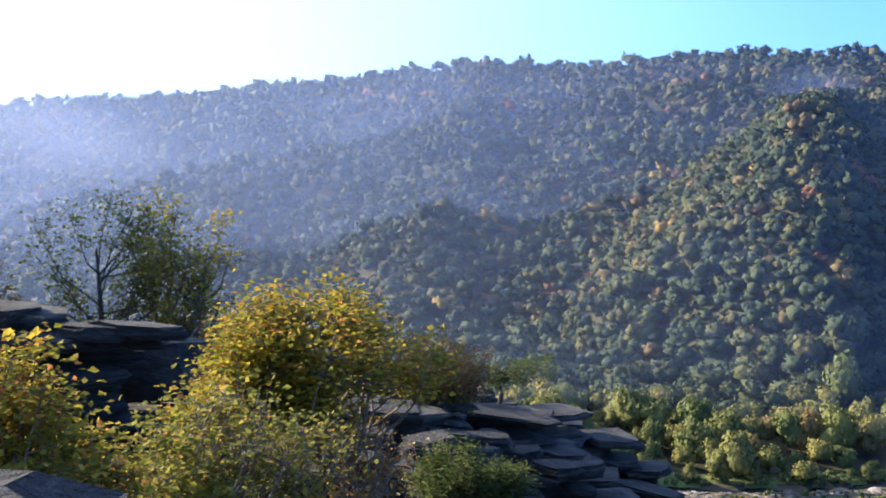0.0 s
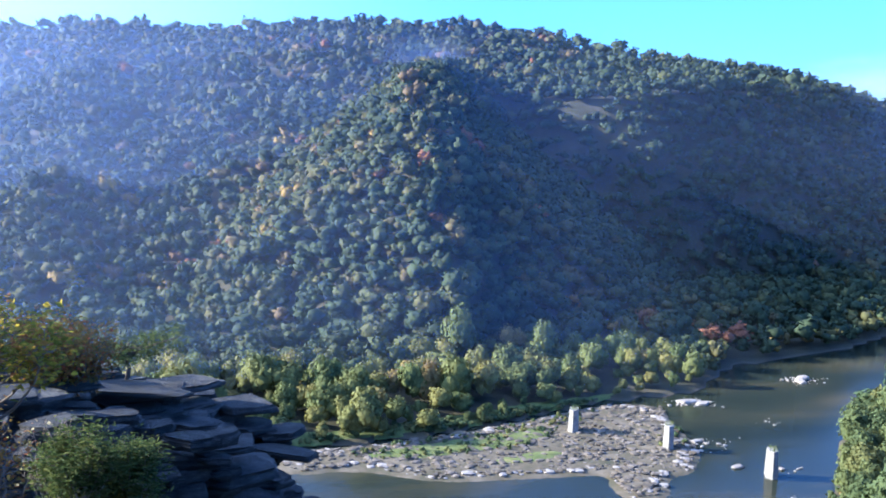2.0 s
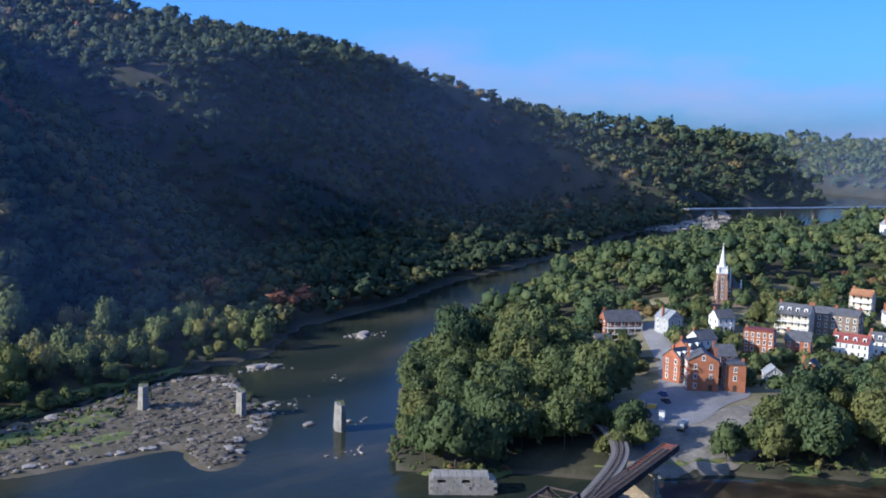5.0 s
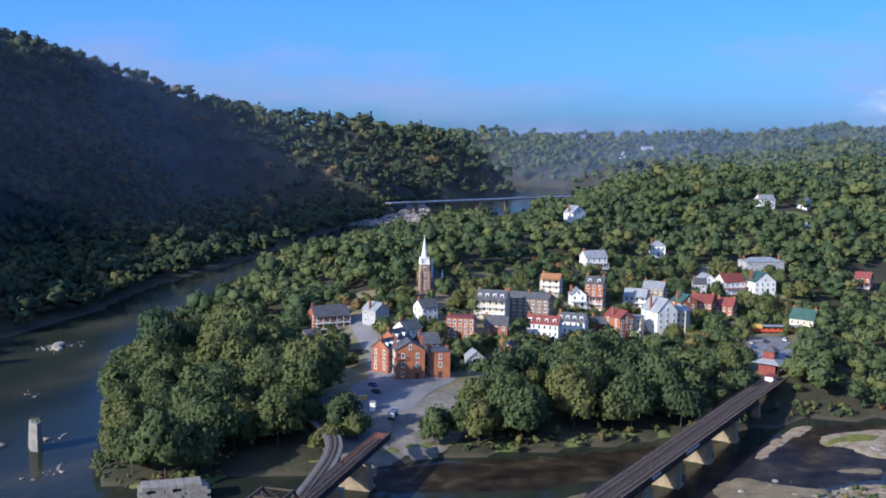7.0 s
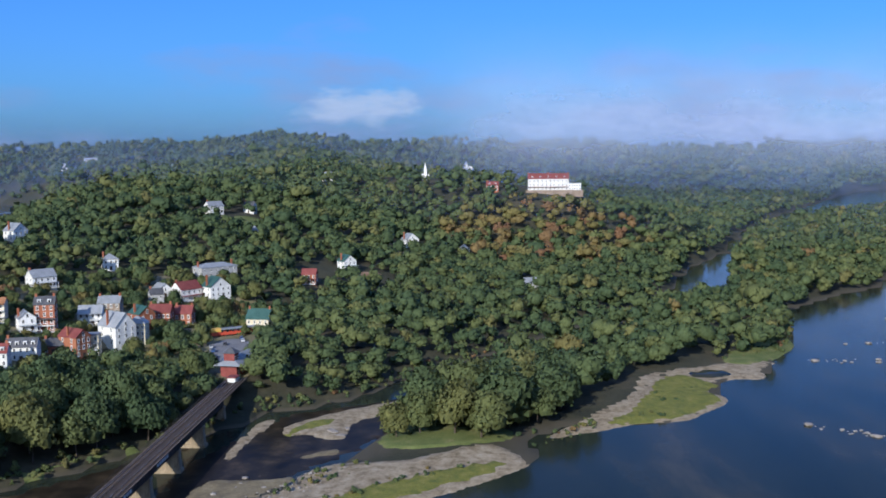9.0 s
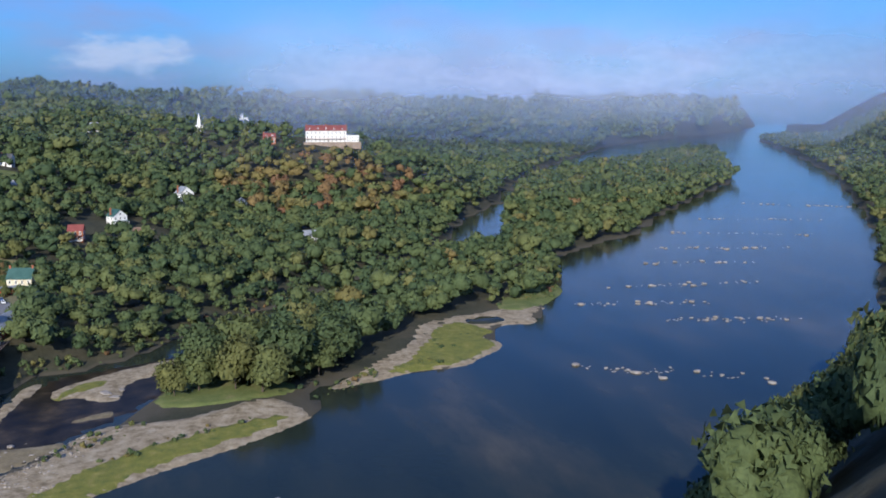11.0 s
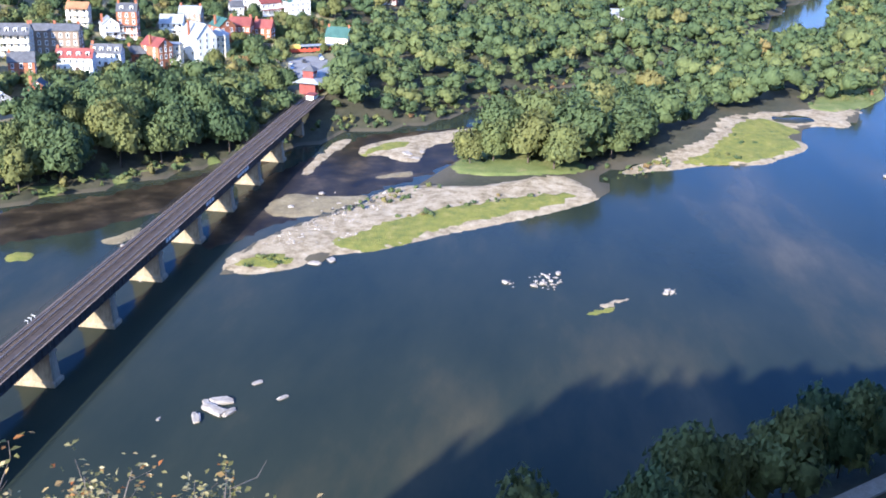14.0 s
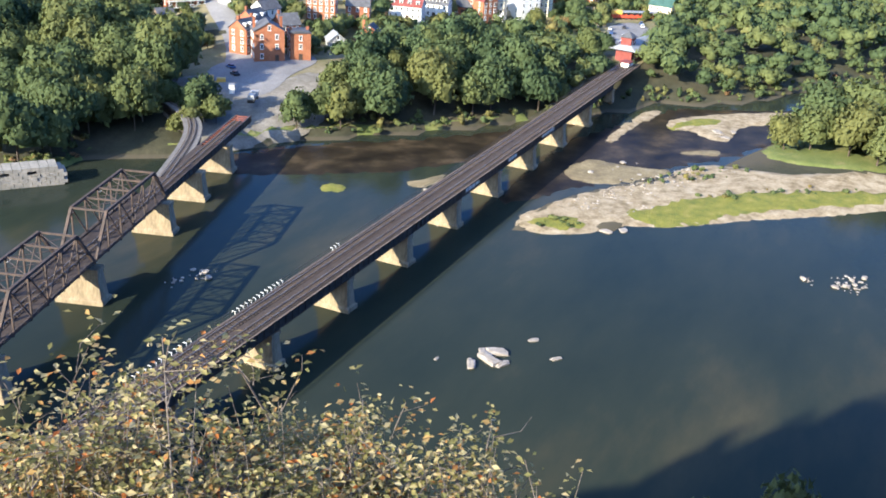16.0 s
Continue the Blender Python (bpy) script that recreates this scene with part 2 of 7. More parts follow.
def smooth_max(a, b, k):
    h = np.clip(0.5 + 0.5 * (a - b) / k, 0, 1)
    return b + (a - b) * h + k * h * (1 - h)


def crest_height(line, x, y, slope, ease=25.0, brink=1e6, below=0.0):
    """Height under a crest that falls away at a slope, steeper below its brink."""
    d, h = line_dist(line, x, y)
    return h - slope * (np.sqrt(d * d + ease * ease) - ease) - (below - slope) * np.clip(d - brink, 0, None)


def land_height(x, y):
    x, y = np.asarray(x, float), np.asarray(y, float)
    z = np.full(x.shape, -3.0)
    # the wooded mountain across the rivers
    d, _ = line_dist(HILL_SHORE, x, y, True)
    bank = np.minimum(1.0 + d * 0.05, 5.0) + 0.6 * waves(x, y, 18)
    m = crest_height(CREST_MAIN, x, y, 0.36)
    m = m - 0.95 * np.clip(x - (152 + (y - 430) * 0.262), 0, None) * np.clip((1120 - y) / 160, 0, 1) - 0.9 * np.clip(x - 500, 0, None)
    m = smooth_max(m, crest_height(CREST_BOWL, x, y, 0.27, 25, np.interp(x, (430, 520, 640, 900, 1150), (250, 210, 150, 60, 50)) + 25 * waves(x, y, 90, 2.2), 2.0), 10)
    m = smooth_max(m, crest_height(CREST_END, x, y, 0.42) - 1.3 * np.clip(1200 - x - 0.25 * (y - 1000), 0, None), 10)
    m = smooth_max(m, crest_height(CREST_SPUR, x, y, 0.78, 6), 6)
    m = smooth_max(m, crest_height(CREST_LEFT, x, y, 0.5, 20), 20)
    m = smooth_max(m, crest_height(CREST_WEST, x, y, 0.46, 20), 20)
    m = m + 9 * waves(x, y, 95, 0.6) * np.clip(m / 80, 0, 1)
    hill = smooth_max(m, bank, 6)
    # a wooded river flat lies before the foot of the mountain
    flat = np.where(x < 300, 58.0, np.interp(x, (290, 350), (58, 2)))
    up = np.clip((d - flat) / np.interp(x, (300, 360), (34, 14)), 0, 1)
    z = np.where(inside(HILL_SHORE, x, y), bank + (hill - bank) * up * up * (3 - 2 * up), z)
    # the town's tongue of land and the plateau behind it
    d, _ = line_dist(TOWN_SHORE, x, y, True)
    bank = np.minimum(0.8 + d * 0.22, 9.0) + 0.3 * waves(x, y, 14)
    t = crest_height(CREST_TOWN, x, y, 0.2)
    t = smooth_max(t, crest_height(CREST_INN, x, y, 0.34, 30), 10)
    t = smooth_max(t, crest_height(CREST_FAR, x, y, 0.16, 60), 12)
    t = smooth_max(t, crest_height(CREST_UP, x, y, 0.14, 60), 12)
    # the ridge dips towards the far reach of the river
    r_ = np.hypot(x, y)
    dip = np.interp(np.degrees(np.arctan2(x, y)), (54, 58, 60, 63, 65.5, 67.2, 69, 71, 74), (-5.6, -5.3, -5.0, -4.75, -4.3, -3.5, -2.9, -1.8, 4))
    t = np.where(r_ < 1150, np.minimum(t, 91 + r_ * np.tan(np.radians(dip))), t)
    t = t + np.where(r_ > 1500, 2.0, 5.0) * waves(x, y, 120, 1.9) * np.clip((t - 15) / 40, 0, 1)
    town = smooth_max(t, bank, 4)
    z = np.where(inside(TOWN_SHORE, x, y), bank + (town - bank) * np.clip(d / 40, 0, 1), z)
    # the low wooded island
    d, _ = line_dist(ISLE_SHORE, x, y, True)
    z = np.where(inside(ISLE_SHORE, x, y), np.minimum(0.25 + d * 0.05, 2.2) + 0.25 * waves(x, y, 9), z)
    # the near side: cliff, talus and the wooded slope upstream
    d, _ = line_dist(NEAR_SHORE, x, y, True)
    s, _ = line_dist(CLIFF_TOP, x, y, True)
    top = inside(CLIFF_TOP, x, y)
    s = np.where(top, 0, s)
    u = s / (s + d + 1e-6)
    ang = np.arctan2(x, y)
    power = np.clip(1.0 + 0.045 * (125 - np.degrees(ang)), 1.0, 2.35)
    ledge = np.hypot(x, y)
    crown = 98.35 - 0.33 * np.clip(ledge - 3, 0, 22.5) + 0.02 * np.clip(-x - 30, 0, 400)
    steep = 0.35 + crown * np.clip(1 - u, 0, 1) ** power
    steep = np.where(top, steep, np.maximum(steep, np.minimum(crest_height(CREST_SIDE, x, y, 0.62, 15), 0.4 + d * 0.9)))
    steep = np.where(top, steep, np.maximum(steep, crest_height(CREST_STEP, x, y, 1.4, 4)))
    far = smooth_max(crest_height(CREST_NEAR, x, y, 0.62, 40), np.minimum(0.5 + d * 0.3, 6), 6)
    w = np.clip((ledge - 120) / 120, 0, 1)
    near = np.where(top, crown, steep) * (1 - w) + w * np.maximum(np.where(d < 300, np.minimum(far, 0.5 + d * 0.75), far), np.minimum(crest_height(CREST_SIDE, x, y, 0.62, 15), 0.4 + d * 0.9))
    near = near + np.where(top, 0.12, 2.2) * waves(x, y, 11) * np.clip((ledge - 6) / 10, 0, 1)
    # a low bench carries the towpath under the slope
    bench = np.minimum(0.4 + 0.2 * d, 6.5) + 1.6 * np.clip(d - 34, 0, None) + 12 * np.clip(np.maximum(93 - np.degrees(ang), np.degrees(ang) - 119), 0, None)
    near = np.where(top, near, np.minimum(near, bench))
    z = np.where(inside(NEAR_SHORE, x, y), near, z)
    return z


# ---------------------------------------------------------------- ground and water
def mesh_from(name, verts, faces, smooth=True):
    me = bpy.data.meshes.new(name)
    me.from_pydata(verts, [], faces)
    if smooth:
        me.polygons.foreach_set("use_smooth", [True] * len(me.polygons))
    me.update()
    return me


def grid_mesh(name, vs, nu, nv, wrap):
    """nu rings of nv points, row by row."""
    idx = np.arange(nu * nv).reshape(nu, nv)
    nxt = np.roll(idx, -1, 1) if wrap else idx[:, 1:]
    cur = idx if wrap else idx[:, :-1]
    f = np.stack([cur[:-1], cur[1:], nxt[1:], nxt[:-1]], -1).reshape(-1, 4)
    return mesh_from(name, vs.tolist(), f.tolist())


az = np.concatenate([np.arange(-42, 132, 0.66), np.arange(132, 318, 4.0)])
rad = np.concatenate([[0.3, 0.8, 1.4], np.geomspace(2.0, 520, 200), np.arange(528, 1700, 11.0), np.geomspace(1715, 4950, 50)])
A, RD = np.meshgrid(np.radians(az), rad)
GX, GY = RD * np.sin(A), RD * np.cos(A)
GZ = land_height(GX, GY)
ground_mesh = grid_mesh("ground", np.stack([GX, GY, GZ], -1).reshape(-1, 3), len(rad), len(az), True)
M_GROUND = surface("forest_floor", [(0.3, (0.03, 0.032, 0.018)), (0.5, (0.05, 0.048, 0.027)), (0.7, (0.085, 0.07, 0.042))], 0.02, 0.35, rough=0.95, bump=0.6, bump_dist=0.6)
gn, gl = M_GROUND.node_tree.nodes, M_GROUND.node_tree.links
gb = gn["Principled BSDF"]
was = gb.inputs["Base Color"].links[0].from_socket
gsep = gn.new("ShaderNodeSeparateXYZ")
gl.new(gn.new("ShaderNodeNewGeometry").outputs["Position"], gsep.inputs[0])
silt = gn.new("ShaderNodeMapRange")
silt.inputs["From Min"].default_value, silt.inputs["From Max"].default_value = 1.0, 0.6
gl.new(gsep.outputs["Z"], silt.inputs["Value"])
bank_mud = ramp_node(gn, gl, noise_node(gn, gl, 0.3, 5, 0.7, None).outputs["Fac"], [(0.35, (0.05, 0.044, 0.028)), (0.65, (0.15, 0.125, 0.088))])
gl.new(mixed(gn, gl, silt.outputs[0], was, bank_mud.outputs["Color"], "MIX"), gb.inputs["Base Color"])
ground_mesh.materials.append(M_GROUND)
ground = tagged(new("ground", ground_mesh), "wooded valley ground of hills, river banks and cliff", "ground", kind="structure")

m, n, l, b = nodes_of("river_water")
co = n.new("ShaderNodeTexCoord").outputs["Object"]
lie = n.new("ShaderNodeMapping")
lie.inputs["Rotation"].default_value, lie.inputs["Scale"].default_value = (0, 0, radians(28)), (0.55, 1.6, 1)
l.new(co, lie.inputs["Vector"])
big = noise_node(n, l, 0.014, 7, 0.62, lie.outputs[0])
col = ramp_node(n, l, big.outputs["Fac"], [(0.3, (0.014, 0.021, 0.017)), (0.5, (0.025, 0.031, 0.022)), (0.6, (0.042, 0.042, 0.026)), (0.72, (0.08, 0.068, 0.038))]).outputs["Color"]
l.new(col, b.inputs["Base Color"])
b.inputs["IOR"].default_value, b.inputs["Roughness"].default_value, b.inputs["Specular IOR Level"].default_value = 1.33, 0.12, 0.1
rip = noise_node(n, l, 0.22, 6, 0.65, co)
bp = n.new("ShaderNodeBump")
bp.inputs["Strength"].default_value, bp.inputs["Distance"].default_value = 0.16, 0.3
l.new(rip.outputs["Fac"], bp.inputs["Height"])
l.new(bp.outputs[0], b.inputs["Normal"])
M_WATER = m
az2 = np.radians(np.arange(0, 360, 5.0))
rr2 = np.geomspace(20, 4950, 40)
A2, R2 = np.meshgrid(az2, rr2)
water_mesh = grid_mesh("water", np.stack([R2 * np.sin(A2), R2 * np.cos(A2), 0 * R2], -1).reshape(-1, 3), len(rr2), len(az2), True)
water_mesh.materials.append(M_WATER)
tagged(new("water", water_mesh), "calm dark blue water of two joining rivers", "water", kind="structure")


# ---------------------------------------------------------------- trees
def ico(sub):
    bm = bmesh.new()
    bmesh.ops.create_icosphere(bm, subdivisions=sub, radius=1.0)
    v = np.array([p.co[:] for p in bm.verts])
    f = np.array([[q.index for q in p.verts] for p in bm.faces])
    bm.free()
    return v, f


ICO1, ICO2 = ico(1), ico(2)
PHI = (1 + 5 ** 0.5) / 2
_v = np.array([(-1, PHI, 0), (1, PHI, 0), (-1, -PHI, 0), (1, -PHI, 0), (0, -1, PHI), (0, 1, PHI), (0, -1, -PHI), (0, 1, -PHI), (PHI, 0, -1), (PHI, 0, 1), (-PHI, 0, -1), (-PHI, 0, 1)])
_f = np.array([(0, 11, 5), (0, 5, 1), (0, 1, 7), (0, 7, 10), (0, 10, 11), (1, 5, 9), (5, 11, 4), (11, 10, 2), (10, 7, 6), (7, 1, 8), (3, 9, 4), (3, 4, 2), (3, 2, 6), (3, 6, 8), (3, 8, 9), (4, 9, 5), (2, 4, 11), (6, 2, 10), (8, 6, 7), (9, 8, 1)])
ICO0 = (_v / np.linalg.norm(_v, axis=1)[:, None], _f)


def crown_shape(rng, lobes, sprays, sphere=None, leaf=0.16, tall=1.0):
    """Crown of radius about 1 standing on z 0: knobbly lobes hidden under loose sprays of leaves."""
    sphere = ICO0 if sphere is None else sphere
    vs, fs, ns, base = [], [], [], 0
    centres = []
    mid = np.array([0, 0, 0.45 * tall])
    for k in range(lobes):
        a, r = rng.uniform(0, 6.28), (0 if lobes == 1 else rng.uniform(0.2, 0.62))
        s = 0.92 if lobes == 1 else rng.uniform(0.3, 0.56)
        c = np.array([r * math.cos(a), r * math.sin(a), tall * (0.62 if lobes == 1 else rng.uniform(0.34, 1.22 - 0.5 * r))])
        centres.append((c, s))
        v, f = sphere
        d = 0.86 * (1 + 0.2 * np.sin(v @ rng.normal(0, 3.2, 3) + rng.uniform(0, 6)) + rng.normal(0, 0.1, len(v)))
        p = v * d[:, None] * s * np.array([1, 1, 0.85])
        keep = v[f].mean(1)[:, 2] > -0.5
        vs.append(p + c)
        ns.append(v * 0.75 + 0.5 * (p + c - mid))
        fs += [tuple(q + base) for q in f[keep]]
        base += len(v)
    w = np.array([s * s for _, s in centres])
    w /= w.sum()
    pick = rng.choice(len(centres), sprays, p=w)
    for k in range(sprays):
        c, s = centres[pick[k]]
        d = rng.normal(0, 1, 3)
        d /= np.linalg.norm(d)
        if d[2] < -0.35:
            d[2] *= -1
        p = c + d * s * rng.uniform(0.78, 1.3) * np.array([1, 1, 0.88])
        n = d + rng.normal(0, 0.55, 3)
        u = np.cross(n, rng.normal(0, 1, 3))
        u /= np.linalg.norm(u) + 1e-6
        t = np.cross(n / np.linalg.norm(n), u)
        q = leaf * rng.uniform(0.6, 1.5)
        tri = np.array([p - u * q - t * q * 0.7, p + u * q - t * q * rng.uniform(0.2, 0.8), p + t * q * 1.1 + u * q * rng.uniform(-0.4, 0.4)])
        out = np.cross(tri[1] - tri[0], tri[2] - tri[0])
        if out @ d < 0:
            tri, out = tri[::-1], -out
        out /= np.linalg.norm(out) + 1e-9
        vs.append(tri)
        ns.append(np.tile(d * 0.5 + 0.4 * (p - mid) + 0.85 * out, (3, 1)))
        fs.append((base, base + 1, base + 2))
        base += 3
    ns = np.vstack(ns)
    return np.vstack(vs), fs, ns / (np.linalg.norm(ns, axis=1)[:, None] + 1e-9)


def trunk_shape(rng, h, r, limbs=3):
    """Tapered trunk with a few rising limbs."""
    vs, fs, base = [], [], 0

    def limb(a, b, r0, r1):
        nonlocal base
        a, b = np.array(a), np.array(b)
        d = (b - a) / np.linalg.norm(b - a)
        u = np.cross(d, (0.3, 0.9, 0.2))
        u /= np.linalg.norm(u)
        w = np.cross(d, u)
        for p, q in ((a, r0), (b, r1)):
            for k in range(5):
                t = 2 * math.pi * k / 5
                vs.append(p + (u * math.cos(t) + w * math.sin(t)) * q)
        for k in range(5):
            fs.append((base + k, base + (k + 1) % 5, base + 5 + (k + 1) % 5, base + 5 + k))
        base += 10
    top = (rng.uniform(-0.1, 0.1) * h, rng.uniform(-0.1, 0.1) * h, h)
    limb((0, 0, -0.6), top, r, r * 0.55)
    for k in range(limbs):
        a = rng.uniform(0, 6.28)
        limb((top[0] * 0.8, top[1] * 0.8, h * 0.8), (math.cos(a) * h * 0.45, math.sin(a) * h * 0.45, h * rng.uniform(1.25, 1.6)), r * 0.5, r * 0.15)
    return np.array(vs), fs


class Wood:
    """Many trees joined into one mesh, each with its own tint."""

    def __init__(self):
        self.v, self.f, self.t, self.q, self.n = [], [], [], [], 0

    def add(self, shape, x, y, z, sx, sz, turn, tint):
        v, f, *q = shape
        c, s = math.cos(turn), math.sin(turn)
        if q:
            q = q[0]
            self.q.append(np.stack([q[:, 0] * c - q[:, 1] * s, q[:, 0] * s + q[:, 1] * c, q[:, 2]], 1))
        p = np.stack([(v[:, 0] * c - v[:, 1] * s) * sx + x, (v[:, 0] * s + v[:, 1] * c) * sx + y, v[:, 2] * sz + z], 1)
        self.v.append(p)
        self.f.append((f, self.n))
        self.t.append(np.full(len(v), tint))
        self.n += len(v)

    def build(self, name, material, label, category="woodland"):
        me = bpy.data.meshes.new(name)
        loops, starts, at = [], [], 0
        for f, o in self.f:
            loops.append(f[0] + o)
            starts.append(f[1] + at)
            at += len(f[0])
        loops, starts = np.concatenate(loops), np.concatenate(starts)
        me.vertices.add(self.n)
        me.vertices.foreach_set("co", np.vstack(self.v).ravel())
        me.loops.add(len(loops))
        me.loops.foreach_set("vertex_index", loops.astype(np.int32))
        me.polygons.add(len(starts))
        me.polygons.foreach_set("loop_start", starts.astype(np.int32))
        me.polygons.foreach_set("use_smooth", np.ones(len(starts), bool))
        me.update(calc_edges=True)
        if self.q:
            me.attributes.new("custom_normal", "FLOAT_VECTOR", "POINT").data.foreach_set("vector", np.vstack(self.q).astype(np.float32).ravel())
        me.attributes.new("tint", "FLOAT", "POINT").data.foreach_set("value", np.concatenate(self.t).astype(np.float32))
        me.materials.append(material)
        return tagged(new(name, me), label, category, kind="stuff")


def packed(shape):
    """Vertices, and faces as one loop array with starts."""
    v, f, *q = shape
    loop = np.concatenate([np.array(q) for q in f])
    start = np.concatenate([[0], np.cumsum([len(q) for q in f])[:-1]])
    return v, (loop, start), *q


rng = np.random.default_rng(7)
DIM_TREES = [packed(crown_shape(rng, 2 + k % 2, 16, leaf=0.2)) for k in range(14)]
FAR_TREES = [packed(crown_shape(rng, 4 + k % 2, 48, leaf=0.14)) for k in range(14)]
MID_TREES = [packed(crown_shape(rng, 7, 170, leaf=0.105)) for _ in range(14)]

CLOSE_TREES = [packed(crown_shape(rng, 12, 800, leaf=0.08)) for _ in range(6)]


def form_for(d):
    return MID_TREES if d < 490 else FAR_TREES if d < 950 else DIM_TREES


def unscreened(x, y, z, top=12.0):
    """True where no hill stands between the valley's overlook and the tree top."""
    ok = np.ones(len(x), bool)
    for u in (0.95, 0.85, 0.7, 0.9, 0.6, 0.97, 0.78):
        i = np.flatnonzero(ok)
        ok[i] = land_height(x[i] * u, y[i] * u) < 100 + (z[i] + top - 100) * u + 10
    return ok


def scatter(rng, x0, x1, y0, y1, gap):
    nx, ny = int((x1 - x0) / gap), int((y1 - y0) / gap)
    gx, gy = np.meshgrid(np.arange(nx), np.arange(ny))
    x = x0 + (gx + 0.5 * (gy % 2) + rng.uniform(-0.42, 0.42, gx.shape)) * gap
    y = y0 + (gy + rng.uniform(-0.42, 0.42, gx.shape)) * gap
    return x.ravel(), y.ravel()


def slope_of(x, y, e=12.0):
    return (land_height(x + e, y) - land_height(x - e, y)) / (2 * e), (land_height(x, y + e) - land_height(x, y - e)) / (2 * e)


def facing(x, y, z, gx, gy):
    """Slopes that are turned to the valley, not the far side of the mountain."""
    d = np.hypot(x, y)
    return (gx * x + gy * y) / d > (z - 100) / d - 0.06


# the mountain's woods
wood = Wood()
for gap, r0, r1 in ((10.6, 0, 900), (12.6, 900, 1400), (16, 1400, 1900), (24, 1900, 3000)):
    x, y = scatter(rng, -1300, 2300, 330, 2700, gap)
    # steep ground carries more trees to the hectare
    if gap < 11:
        x2, y2 = scatter(rng, -20, 420, 390, 900, 9.0)
        x3, y3 = scatter(rng, 420, 1420, 620, 1200, 8.0)
        g2, g3 = np.hypot(*slope_of(x2, y2)), np.hypot(*slope_of(x3, y3))
        x, y = np.concatenate([x, x2[g2 > 0.62], x3[g3 > 0.85]]), np.concatenate([y, y2[g2 > 0.62], y3[g3 > 0.85]])
        steep_far = x3[(g3 > 0.85) & (np.hypot(x3, y3) >= 900)], y3[(g3 > 0.85) & (np.hypot(x3, y3) >= 900)]
    elif gap < 13:
        x, y = np.concatenate([x, steep_far[0]]), np.concatenate([y, steep_far[1]])
    d = np.hypot(x, y)
    a = np.degrees(np.arctan2(x, y))
    k = (d >= r0) & (d < r1) & (a > -27) & (a < 68) & inside(HILL_SHORE, x, y)
    x, y, d = x[k], y[k], d[k]
    z = land_height(x, y)
    gx, gy = slope_of(x, y)
    sd, _ = line_dist(HILL_SHORE, x, y, True)
    k = facing(x, y, z, gx, gy) & (sd > np.where(x > 285, 3.0, 66.0))
    k[k] = unscreened(x[k], y[k], z[k]) | (d[k] < 800)
    for px, py, pz, pd in zip(x[k], y[k], z[k], d[k]):
        big = gap * min(1.0, 0.68 * math.exp(rng.normal(0, 0.25))) * (0.75 if pz < 6 and pd < 520 and rng.random() < 0.5 else 1)
        autumn = 0.5 + 0.5 * math.sin(px / 130 + 1.2 * math.sin(py / 90))
        tint = min(1, rng.beta(1.6, 2.4) * (0.75 + 0.35 * autumn) + (0.25 if rng.random() < 0.05 else 0))
        wood.add(form_for(pd)[rng.integers(14)], px, py, pz + big * 0.25 - (4.5 if pd > 1250 else 1.5 if pd > 850 else 0), big, big * rng.uniform(0.8, 1.12), rng.uniform(0, 6.28), tint)
# a close row of crowns along the skyline
for line in (CREST_MAIN, CREST_BOWL, CREST_END):
    for (ax, ay, _), (bx, by, _) in zip(line[:-1], line[1:]):
        u = rng.random(int(math.hypot(bx - ax, by - ay) / 5.0))
        x, y = ax + (bx - ax) * u + rng.normal(0, 9, len(u)), ay + (by - ay) * u + rng.normal(0, 9, len(u))
        a = np.degrees(np.arctan2(x, y))
        k = (a > -26) & (a < 66) & (np.hypot(x, y) < 2600)
        for px, py, pz in zip(x[k], y[k], land_height(x[k], y[k])):
            big = rng.uniform(4.5, 7.5)
            wood.add(DIM_TREES[rng.integers(14)], px, py, pz - 1.5, big, big * rng.uniform(0.8, 1.1), rng.uniform(0, 6.28), rng.beta(1.6, 2.4))
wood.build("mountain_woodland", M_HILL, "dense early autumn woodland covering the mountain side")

# willows and maples on the flat along the far bank
wood = Wood()
x, y = scatter(rng, -60, 330, 325, 450, 8.6)
sd = line_dist(HILL_SHORE, x, y, True)[0]
a = np.degrees(np.arctan2(x, y))
k = inside(HILL_SHORE, x, y) & (sd > 4) & (sd < np.where(x < 290, 74, 26)) & (a > 1) & (a < 36.5) & (rng.random(len(x)) < 0.85)
for px, py, pd, pz in zip(x[k], y[k], sd[k], land_height(x[k], y[k])):
    big = 4.6 * math.exp(rng.normal(0, 0.28)) * (0.6 if pd < 18 and rng.random() < 0.7 else 1)
    wood.add(CLOSE_TREES[rng.integers(6)], px, py, pz + big * 0.3, big, big * rng.uniform(1.0, 1.9), rng.uniform(0, 6.28), rng.beta(1.5, 1.6))
wood.build("far_bank_woodland", M_WILLOW, "yellow-green willows and maples along the far bank")


# the woods of the town hill and the plateau
def town_open(x, y):
    """True where the town keeps its ground clear of trees."""
    k = inside(TOWN_CLEAR, x, y) | inside(POINT_YARD, x, y) | (line_dist(HIGH_LANE, x, y)[0] < 7)
    for hx, hy, r in CLEARINGS:
        k |= np.hypot(x - hx, y - hy) < r
        # keep the view side of each open spot low
        d = math.hypot(hx, hy)
        u = ((hx - x) * hx + (hy - y) * hy) / d
        v = np.abs((x - hx) * hy - (y - hy) * hx) / d
        k |= (u > 0) & (u < 26) & (v < r * 0.7)
    return k


